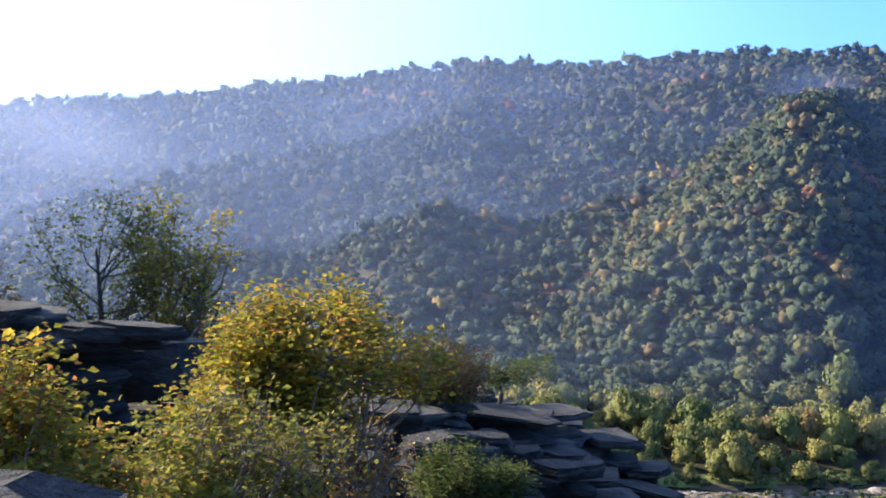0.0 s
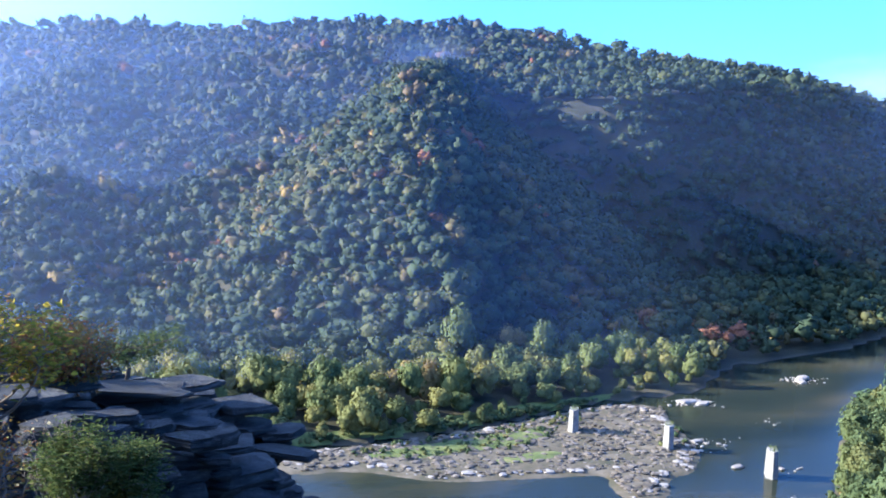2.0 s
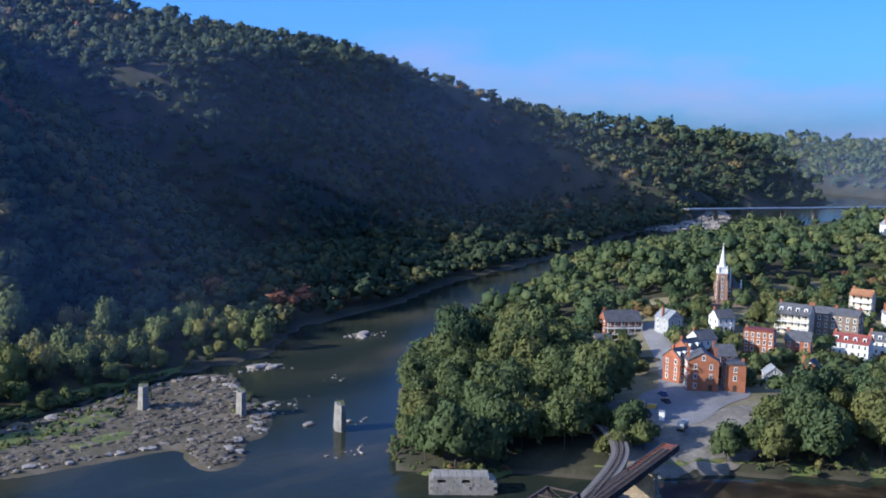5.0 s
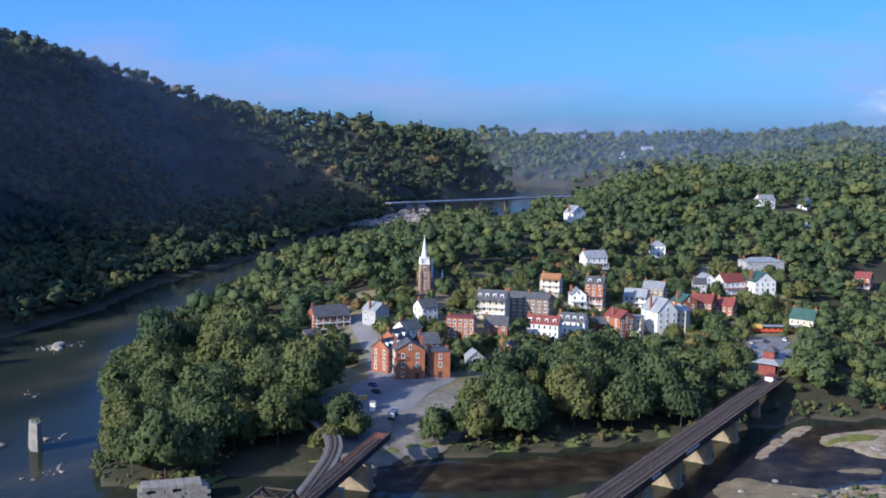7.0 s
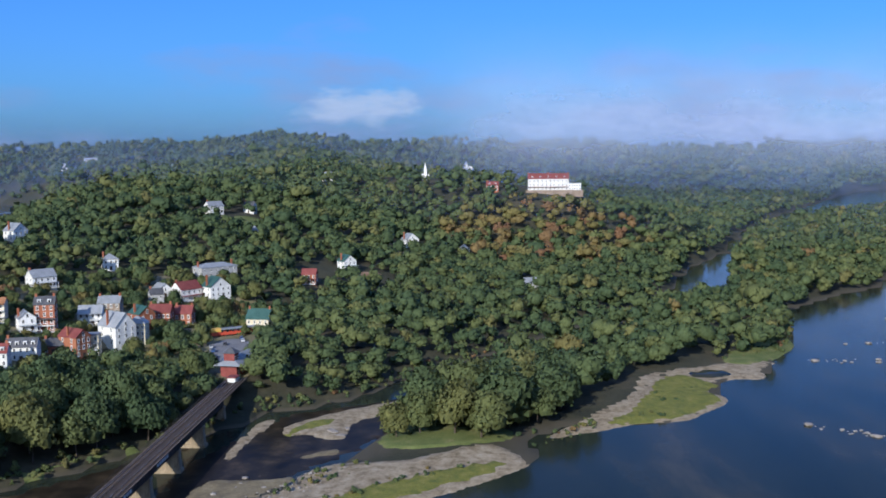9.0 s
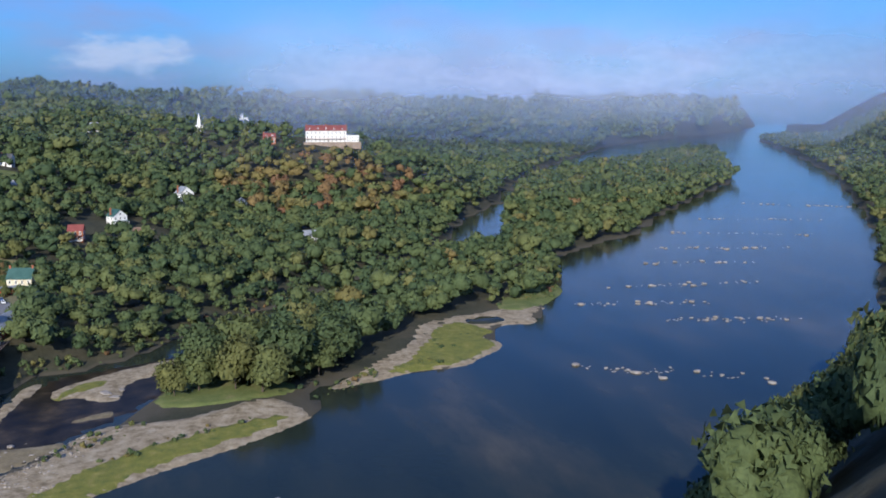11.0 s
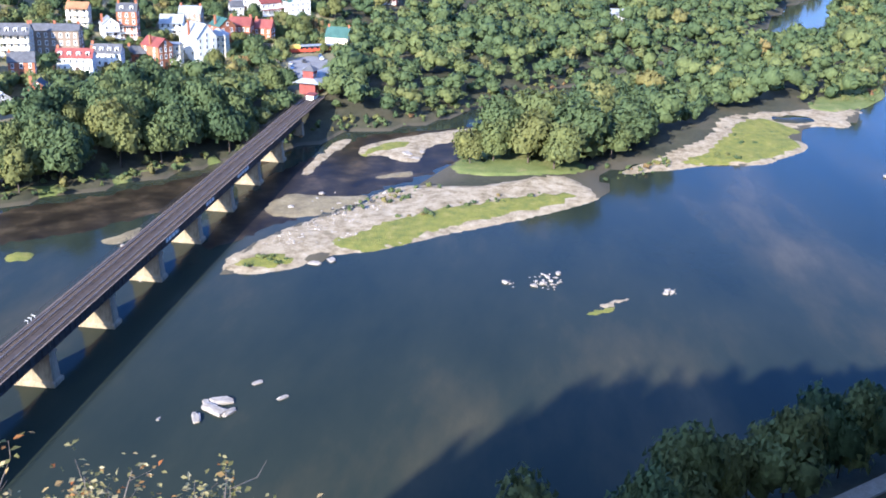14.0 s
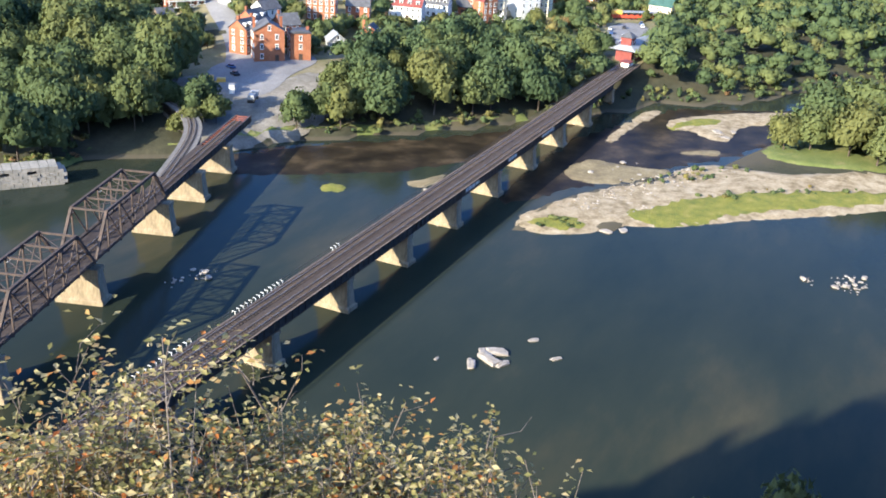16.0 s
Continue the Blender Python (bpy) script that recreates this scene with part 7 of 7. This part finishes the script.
ledges("near_ledge", "dark rock ledge below the viewpoint", [(-1.4, 2.0, 95.6, 98.3, 1.2, 1.0, 0, 0), (-0.4, 0.2, 94.5, 98.3, 1.1, 1.0, 30, 0.0), (-0.6, -1.6, 94.5, 98.35, 1.3, 1.1, 60, 0.0)])
BOULDER = [stone_mesh("boulder", np.random.default_rng(400 + k), 2, 0.7, M_ROCK) for k in range(3)]
for x, y, z, sx, sy, sz, turn, k, lb in ((-2.05, 4.7, 98.05, 0.75, 0.7, 0.8, 20, 0, "rounded grey boulder at the cliff top"), (-5.9, 21.6, 95.6, 1.7, 1.2, 1.5, 10, 1, "pale-edged angular boulder on the outcrop"), (-4.4, 21.4, 95.0, 1.0, 0.9, 1.0, 60, 2, "angular dark boulder on the outcrop")):
    ob = new("boulder", BOULDER[k])
    ob.matrix_basis = pose(x, y, z, 0, 8, turn) @ Matrix.Diagonal((sx, sy, sz, 1))
    tagged(ob, lb, "boulder", "cliff-top boulders")


def tube(vs, fs, pts, r0, r1, sides=4):
    pts = np.array(pts, float)
    base = len(vs)
    for i, p in enumerate(pts):
        d = pts[min(i + 1, len(pts) - 1)] - pts[max(i - 1, 0)]
        d /= np.linalg.norm(d) + 1e-9
        u = np.cross(d, (0.31, 0.87, 0.38))
        u /= np.linalg.norm(u) + 1e-9
        w = np.cross(d, u)
        r = r0 + (r1 - r0) * i / (len(pts) - 1)
        for k in range(sides):
            t = 2 * math.pi * k / sides
            vs.append(p + (u * math.cos(t) + w * math.sin(t)) * r)
    for i in range(len(pts) - 1):
        for k in range(sides):
            j = (k + 1) % sides
            fs.append((base + i * sides + k, base + i * sides + j, base + (i + 1) * sides + j, base + (i + 1) * sides + k))


def leaf_cloud(g, tips, per, leaf, spread, narrow=0.45, droop=0.2):
    """Folded leaves clustered round the twig ends."""
    n = len(tips) * per
    c = np.repeat(np.array(tips), per, 0) + g.normal(0, 1, (n, 3)) * spread
    d = g.normal(0, 1, (n, 3))
    d[:, 2] = np.abs(d[:, 2]) * 0.4 - droop
    d /= np.linalg.norm(d, axis=1)[:, None]
    s = np.cross(d, g.normal(0, 0.5, (n, 3)) + np.array([0, 0, 1]))
    s /= np.linalg.norm(s, axis=1)[:, None] + 1e-9
    up = np.cross(s, d)
    L = (leaf * g.uniform(0.6, 1.3, n))[:, None]
    v = np.stack([c, c + d * L * 0.5 + s * L * narrow + up * L * 0.12, c + d * L, c + d * L * 0.5 - s * L * narrow + up * L * 0.12], 1).reshape(-1, 3)
    i = np.arange(n) * 4
    f = np.stack([i, i + 1, i + 2, i + 3], 1)
    return v, f


def bush(name, x, y, z, rx, ry, h, leafmat, label, seed, stems=14, twigs=7, per=9, leaf=0.07, spread=0.11, lean=(0, 0), category="bush", group="cliff-top bushes", bare=0.0, low=0.25, thick=1.0, narrow=0.4):
    """A shrub: stems fanning from its foot, side twigs, leaves round the ends."""
    g = np.random.default_rng(seed)
    t = thing(name, pose(x, y, z), label, category, group)
    vs, fs, tips = [], [], []
    for k in range(stems):
        a = g.uniform(0, 2 * math.pi)
        q = math.sqrt(g.random())
        e = np.array([rx * q * math.cos(a) + lean[0], ry * q * math.sin(a) + lean[1], h * g.uniform(0.72, 1.0) * math.sqrt(max(0.08, 1 - 0.75 * q * q))])
        b0 = np.array([g.normal(0, 0.18 * rx), g.normal(0, 0.18 * ry), -0.3])
        bend = g.normal(0, 0.12, 3) * h
        pts = [b0 + (e - b0) * u + bend * math.sin(math.pi * u) for u in np.linspace(0, 1, 6)]
        tube(vs, fs, pts, (0.006 + 0.011 * h) * thick, 0.004 * thick)
        for j in range(twigs):
            u = g.uniform(low, 1.0)
            p = b0 + (e - b0) * u + bend * math.sin(math.pi * u)
            d = g.normal(0, 1, 3)
            d[2] = abs(d[2]) * 0.7
            d *= g.uniform(0.1, 0.24) * (rx + h) * 0.5 / np.linalg.norm(d)
            tube(vs, fs, [p, p + d * 0.5 + g.normal(0, 0.02, 3), p + d], (0.003 + 0.0035 * h) * thick, 0.003 * thick, 3)
            if g.random() >= bare:
                tips.append(p + d)
                tips.append(p + d * 0.6)
        tips.append(e)
    me = mesh_from("branching", [tuple(p) for p in vs], fs)
    me.materials.append(M_TWIG)
    hung("branching", me, t)
    v, f = leaf_cloud(g, tips, per, leaf, spread, narrow)
    me = mesh_from("foliage", v.tolist(), f.tolist(), smooth=False)
    me.materials.append(leafmat)
    hung("foliage", me, t)
    return t


def small_tree(x, y, z, h, r, leafmat, label, seed, lean=0.0, clear=0.45, per=12, leaf=0.115):
    """A crooked cliff-top tree: trunk, rising limbs, twigs and a thin crown."""
    g = np.random.default_rng(seed)
    t = thing("tree", pose(x, y, z), label, "tree", "cliff-top trees")
    vs, fs, tips = [], [], []
    top = np.array([lean * h, g.normal(0, 0.04) * h, h * 0.8])
    trunk = [np.array([0, 0, -0.5]), np.array([lean * h * 0.2, 0.03 * h, h * 0.3]), np.array([lean * h * 0.55, -0.02 * h, h * 0.55]), top]
    tube(vs, fs, trunk, 0.032 * h * 0.6 + 0.04, 0.03, 6)
    me = mesh_from("trunk", [tuple(p) for p in vs], fs)
    me.materials.append(M_BARK)
    hung("trunk", me, t)
    vs, fs = [], []
    for k in range(19):
        u = g.uniform(clear, 1.0)
        p = np.array([np.interp(u, (0, 0.35, 0.7, 1), [q[i] for q in trunk]) for i in range(3)])
        a = g.uniform(0, 2 * math.pi)
        d = np.array([math.cos(a) * r * g.uniform(0.6, 1.1), math.sin(a) * r * g.uniform(0.6, 1.1), h * g.uniform(0.08, 0.3)])
        mid = p + d * 0.5 + g.normal(0, 0.07, 3) * r + np.array([0, 0, -0.04 * h])
        tube(vs, fs, [p, mid, p + d], 0.05 * (1.2 - u) + 0.018, 0.012, 4)
        for j in range(9):
            w = g.uniform(0.35, 1.0)
            q = p + d * w
            e = g.normal(0, 1, 3)
            e[2] = abs(e[2])
            e *= r * g.uniform(0.14, 0.34) / np.linalg.norm(e)
            tube(vs, fs, [q, q + e], 0.014, 0.006, 3)
            tips += [q + e, q + e * 0.6]
    me = mesh_from("branching", [tuple(p) for p in vs], fs)
    me.materials.append(M_BARK)
    hung("branching", me, t)
    v, f = leaf_cloud(g, tips, per, leaf, 0.09 * r)
    me = mesh_from("crown", v.tolist(), f.tolist(), smooth=False)
    me.materials.append(leafmat)
    hung("crown", me, t)
    return t


def spot(bearing, height, d):
    """Place d metres off at a bearing and an angle over the horizon, in degrees, from the viewpoint."""
    a = radians(bearing)
    return d * math.sin(a), d * math.cos(a), 100 + d * math.tan(radians(height))


crags = []
for bearing, height, d, hl, hw, turn in ((-8.2, -11.3, 21.5, 1.3, 1.0, 5), (-5.4, -10.7, 22.0, 1.4, 1.1, 15), (-3.0, -10.8, 22.4, 1.2, 1.0, 35), (-1.0, -11.6, 22.6, 1.2, 1.0, 10), (-6.6, -15.4, 15.5, 1.0, 0.8, 20), (-4.0, -15.8, 15.8, 0.9, 0.8, 0), (-1.6, -14.6, 17.0, 1.0, 0.8, 40), (0.6, -14.2, 18.5, 1.1, 0.9, 15), (-5.0, -12.9, 18.6, 1.2, 0.9, 30), (-2.6, -12.7, 19.2, 1.1, 0.9, 5), (4.6, -15.6, 19.5, 1.1, 0.9, 25), (6.6, -16.2, 20.0, 1.1, 1.0, 10), (2.6, -14.3, 20.5, 1.1, 0.9, 50)):
    px, py, pz = spot(bearing, height, d)
    crags.append((px, py, pz - 3.2, pz, hl, hw, turn, 0.05))
ledges("rock_crag", "dark bedded rock crag below the bushes", crags)


def top_z(x, y):
    return float(land_height(np.array([x]), np.array([y]))[0])


bush("bush", *spot(-6.0, -14.4, 12.5), 1.35, 1.0, 2.0, L_GOLD, "golden-leaved sumac with an arching open crown", 1, stems=34, twigs=11, per=9, leaf=0.1, spread=0.12, low=0.68, thick=1.0, narrow=0.28)
bush("bush", *spot(-9.6, -16.0, 12.0), 0.85, 0.8, 1.65, L_GOLD, "golden-leaved sumac leaning over the crag", 11, stems=24, twigs=11, per=13, leaf=0.085, spread=0.12, low=0.6, lean=(-0.1, 0))
bush("bush", *spot(-12.0, -20.5, 10.0), 0.8, 0.8, 1.75, L_GREEN, "green and yellow bush with bare grey stems", 2, stems=46, twigs=9, per=6, leaf=0.075, spread=0.1, bare=0.45, lean=(0.15, 0), thick=0.9, low=0.4, narrow=0.3)
bush("bush", *spot(-15.2, -21.0, 9.6), 0.5, 0.6, 1.45, L_GREEN, "green and yellow bush with bare grey stems", 12, stems=24, twigs=9, per=9, leaf=0.07, spread=0.1, bare=0.3, thick=0.7, low=0.4)
bush("bush", *spot(-8.2, -20.5, 10.4), 0.62, 0.6, 1.5, L_GREEN, "straggling bush of pale bare stems", 13, stems=36, twigs=8, per=6, leaf=0.06, spread=0.1, bare=0.6, lean=(0.35, 0), thick=0.7, low=0.4)
bush("bush", *spot(-4.2, -18.6, 12.0), 0.75, 0.7, 1.35, L_RUST, "thin brownish bush with many bare twigs", 3, stems=26, twigs=9, per=4, leaf=0.06, spread=0.1, bare=0.55)
bush("bush", *spot(-22.9, -20.4, 7.6), 0.5, 0.6, 1.68, L_GOLD, "golden-leaved bush beside a boulder", 4, stems=34, twigs=9, per=13, leaf=0.07, spread=0.1)
bush("bush", *spot(-18.9, -20.8, 7.8), 0.42, 0.5, 1.15, L_GOLD, "low golden-leaved bush beside a boulder", 5, stems=26, twigs=8, per=9, leaf=0.07, spread=0.1)
bush("bush", *spot(-1.6, -12.0, 21.5), 1.3, 0.8, 1.15, L_RUST, "rust-coloured bush on the ledge", 7, stems=30, twigs=8, per=8, leaf=0.09, spread=0.14)
bush("bush", *spot(0.9, -12.2, 22.5), 1.1, 0.8, 1.25, L_RUST, "rust and olive bush on the ledge", 14, stems=26, twigs=8, per=8, leaf=0.09, spread=0.14)
bush("bush", *spot(1.2, -18.4, 14.0), 0.55, 0.5, 1.0, L_PINE, "bushy young pine below the ledge", 8, stems=22, twigs=10, per=18, leaf=0.09, spread=0.09, category="pine", narrow=0.14)
bush("bush", *spot(3.9, -18.6, 14.2), 0.5, 0.5, 0.9, L_PINE, "bushy young pine below the ledge", 9, stems=18, twigs=9, per=18, leaf=0.09, spread=0.09, category="pine", narrow=0.14)
bush("bush", *spot(-0.2, -17.0, 15.0), 0.6, 0.5, 0.9, L_DRY, "bare grey twiggy bush on the ledge", 10, stems=26, twigs=8, per=1, leaf=0.06, spread=0.1, bare=0.85)
for k, (x, y, r, h, mat, lb) in enumerate(((-13.5, 30.5, 1.9, 5.0, L_GOLD, "golden bush behind the outcrop"), (-11.2, 31.5, 1.8, 5.2, L_GOLD, "golden bush behind the outcrop"), (-9.0, 32, 1.7, 4.6, L_RUST, "orange-brown bush behind the outcrop"), (-7.2, 32.5, 1.8, 4.8, L_GOLD, "golden bush behind the outcrop"), (-5.2, 32, 1.7, 4.9, L_RUST, "orange-brown bush behind the outcrop"), (-3.2, 31.5, 1.6, 4.4, L_GOLD, "golden bush behind the ledge"), (-14.6, 29, 1.5, 5.4, L_RUST, "rust-red bush behind the outcrop"), (-1.2, 27.5, 1.3, 2.6, L_RUST, "rust-coloured bush on the ledge"), (-9.8, 24.0, 1.3, 4.4, L_GOLD, "golden bush beside the outcrop"), (-3.4, 26.5, 1.4, 3.0, L_GREEN, "green bush behind the ledge"))):
    bush("bush", x, y, top_z(x, y) - 0.1, r, r * 0.8, h, mat, lb, 20 + k, stems=24, twigs=8, per=8, leaf=0.13, spread=0.17)
small_tree(-9.2, 28.6, 91.0, 8.3, 2.1, L_GREEN, "slender cliff-top tree with a thin yellow-green crown", 41, lean=-0.03, clear=0.5, per=8)
small_tree(-8.0, 29.0, 91.0, 7.7, 1.5, L_GREEN, "slender cliff-top tree with a thin yellow-green crown", 42, lean=0.06, clear=0.52, per=8)
small_tree(-7.4, 28.4, 91.0, 7.9, 1.7, L_GOLD, "leaning cliff-top tree with a golden crown", 43, lean=0.12, clear=0.55, per=8)
small_tree(-6.3, 27.5, 91.0, 5.6, 1.4, L_RUST, "half-bare cliff-top tree with rusty leaves", 44, lean=0.02, clear=0.5, per=3)
small_tree(-12.6, 28.5, 91.0, 7.0, 1.3, L_RUST, "half-bare cliff-top tree with rusty leaves", 45, lean=-0.05, clear=0.5, per=5)

# stunted flat-topped pine on the ledge
g = np.random.default_rng(60)
t = thing("pine", pose(1.55, 25.4, 94.35), "stunted flat-topped pine on the rock ledge", "pine")
vs, fs, tips = [], [], []
tube(vs, fs, [(0, 0, -0.3), (0.1, 0, 0.35), (-0.05, 0, 0.7), (0.1, 0, 0.95)], 0.07, 0.03, 6)
for k in range(9):
    e = np.array([g.uniform(-1.1, 1.3), g.uniform(-0.7, 0.7), g.uniform(0.85, 1.15)])
    tube(vs, fs, [(0, 0, g.uniform(0.45, 0.9)), e * 0.5 + np.array([0, 0, 0.35]), e], 0.03, 0.01)
    for j in range(9):
        tips.append(e * g.uniform(0.45, 1.0) + g.normal(0, 0.16, 3) * np.array([1, 1, 0.4]) + np.array([0, 0, 0.12]))
me = mesh_from("trunk", [tuple(p) for p in vs], fs)
me.materials.append(M_BARK)
hung("trunk", me, t)
v, f = leaf_cloud(g, tips, 26, 0.11, 0.11, narrow=0.16)
me = mesh_from("needles", v.tolist(), f.tolist(), smooth=False)
me.materials.append(L_PINE)
hung("needles", me, t)

# dry scrub right below the edge
for k, (azm, dist, top, r) in enumerate(((41, 3.3, 98.22, 0.34), (45, 3.2, 98.28, 0.36), (49, 3.35, 98.2, 0.36), (53, 3.2, 98.3, 0.34), (57, 3.3, 98.08, 0.34), (61, 3.25, 98.05, 0.33), (65, 3.3, 98.05, 0.36), (69, 3.25, 97.95, 0.34), (47, 2.7, 97.9, 0.34), (55, 2.7, 97.95, 0.34), (63, 2.75, 97.75, 0.3), (38, 2.9, 98.1, 0.34), (74, 3.3, 97.85, 0.33), (79, 3.3, 97.7, 0.3), (70, 2.75, 97.6, 0.3), (43, 3.0, 98.1, 0.34), (51, 3.0, 98.15, 0.34), (59, 3.0, 97.98, 0.34), (67, 3.0, 97.85, 0.34), (40, 2.6, 97.9, 0.3), (50, 2.5, 97.8, 0.3), (58, 2.5, 97.75, 0.3))):
    a = radians(azm)
    bush("scrub_bush", dist * math.sin(a), dist * math.cos(a), top - 1.5, r, r, 1.55, L_DRY, "dry pale-leaved scrub bush with grey stems at the cliff edge", 70 + k, stems=32, twigs=9, per=8, leaf=0.03, spread=0.03, bare=0.2, thick=0.4, narrow=0.3, group="cliff-edge scrub", low=0.35)



# ---------------------------------------------------------------- morning mist, and haze painted on sheets
def haze_sheet_mat(name, colour):
    """Translucent tinted sheet painted as haze or fog, dense where the sheet's own thickness says so."""
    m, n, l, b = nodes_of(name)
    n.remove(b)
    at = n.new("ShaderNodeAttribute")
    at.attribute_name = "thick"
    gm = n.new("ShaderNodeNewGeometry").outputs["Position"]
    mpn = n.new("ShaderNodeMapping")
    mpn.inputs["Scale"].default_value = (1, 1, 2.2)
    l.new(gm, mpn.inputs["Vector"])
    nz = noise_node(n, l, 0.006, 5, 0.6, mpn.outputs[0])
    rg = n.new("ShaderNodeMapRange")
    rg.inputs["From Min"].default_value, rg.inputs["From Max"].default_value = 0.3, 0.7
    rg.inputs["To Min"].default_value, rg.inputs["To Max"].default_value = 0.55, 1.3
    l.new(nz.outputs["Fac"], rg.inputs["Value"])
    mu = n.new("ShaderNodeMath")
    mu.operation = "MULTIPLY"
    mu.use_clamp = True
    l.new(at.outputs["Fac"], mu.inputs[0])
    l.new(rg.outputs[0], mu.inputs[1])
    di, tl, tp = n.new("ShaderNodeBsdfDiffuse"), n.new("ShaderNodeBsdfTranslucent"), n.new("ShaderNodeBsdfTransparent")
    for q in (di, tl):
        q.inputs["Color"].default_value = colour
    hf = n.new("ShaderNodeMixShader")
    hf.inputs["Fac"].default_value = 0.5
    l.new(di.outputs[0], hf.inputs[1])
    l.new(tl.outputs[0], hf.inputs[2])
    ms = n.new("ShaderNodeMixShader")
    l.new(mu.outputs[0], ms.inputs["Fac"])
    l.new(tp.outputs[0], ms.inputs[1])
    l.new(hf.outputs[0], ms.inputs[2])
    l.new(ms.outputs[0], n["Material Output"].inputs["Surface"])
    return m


# the blue of distant air is put into the sheets' own colour
M_HAZE = haze_sheet_mat("blue_haze_sheet", (0.4, 0.54, 0.92, 1))
M_FOG = haze_sheet_mat("pale_morning_fog", (0.66, 0.72, 0.92, 1))


def mist(radius, a0, a1, z0, z1, thick, thin, full, label, material=M_HAZE, foot=0.12, wob=0.05):
    """A thin curved sheet across the valley, painted as haze or fog, fading out at its ends and its top."""
    na, nz_ = 40, 16
    vs, tv = [], []
    for j in range(nz_ + 1):
        for i in range(na + 1):
            u, w = i / na, j / nz_
            a = radians(a0 + (a1 - a0) * u)
            r = radius * (1 + wob * math.sin(7 * u + 2 * w + radius))
            vs.append((r * math.sin(a), r * math.cos(a), z0 + (z1 - z0) * w))
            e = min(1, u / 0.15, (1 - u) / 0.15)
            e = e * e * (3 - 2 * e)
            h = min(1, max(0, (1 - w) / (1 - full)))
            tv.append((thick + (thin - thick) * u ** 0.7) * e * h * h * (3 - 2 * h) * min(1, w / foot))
    fs = [(j * (na + 1) + i, j * (na + 1) + i + 1, (j + 1) * (na + 1) + i + 1, (j + 1) * (na + 1) + i) for j in range(nz_) for i in range(na)]
    me = mesh_from("mist", vs, fs)
    me.attributes.new("thick", "FLOAT", "POINT").data.foreach_set("value", np.array(tv, np.float32))
    me.materials.append(material)
    return tagged(new("mist", me), label, "mist", kind="stuff")


# haze veils on sheets; those before the mountain thicken sunward to paint in glare
mist(385, -48, 40, 3, 250, 0.2, 0.06, 0.35, "translucent blue sheet painted as haze before the mountain")
mist(800, -48, 62, 15, 330, 0.25, 0.02, 0.35, "translucent blue sheet painted as haze on the mountain side")
mist(1120, -48, 66, 20, 380, 0.26, 0.012, 0.4, "translucent blue sheet painted as haze below the ridge")
mist(1000, 60, 134, 10, 190, 0.015, 0.03, 0.4, "translucent sheet painted as thin haze over the town hill")
mist(1500, 58, 134, 5, 210, 0.05, 0.07, 0.45, "translucent sheet painted as haze over the plateau")
mist(2250, 58, 140, 0, 260, 0.12, 0.2, 0.35, "translucent sheet painted as blue haze along the horizon")
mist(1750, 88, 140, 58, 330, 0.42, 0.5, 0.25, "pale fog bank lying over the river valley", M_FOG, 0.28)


def wisp(az_, el, dist, wide, high, thick, label):
    """A small torn patch of mist."""
    nn = 14
    vs, tv = [], []
    a = radians(az_)
    c = np.array([dist * math.sin(a), dist * math.cos(a), 100 + dist * math.tan(radians(el))])
    side = np.array([math.cos(a), -math.sin(a), 0])
    for j in range(nn + 1):
        for i in range(nn + 1):
            u, w = 2 * i / nn - 1, 2 * j / nn - 1
            p = c + side * u * wide + np.array([0, 0, w * high]) - np.array([math.sin(a), math.cos(a), 0]) * 12 * (1 - u * u)
            vs.append(tuple(p))
            q = max(0, 1 - math.hypot(u, w))
            tv.append(thick * q * q * (3 - 2 * q))
    fs = [(j * (nn + 1) + i, j * (nn + 1) + i + 1, (j + 1) * (nn + 1) + i + 1, (j + 1) * (nn + 1) + i) for j in range(nn) for i in range(nn)]
    me = mesh_from("mist_wisp", vs, fs)
    me.attributes.new("thick", "FLOAT", "POINT").data.foreach_set("value", np.array(tv, np.float32))
    me.materials.append(M_FOG)
    return tagged(new("mist_wisp", me), label, "mist", kind="stuff")


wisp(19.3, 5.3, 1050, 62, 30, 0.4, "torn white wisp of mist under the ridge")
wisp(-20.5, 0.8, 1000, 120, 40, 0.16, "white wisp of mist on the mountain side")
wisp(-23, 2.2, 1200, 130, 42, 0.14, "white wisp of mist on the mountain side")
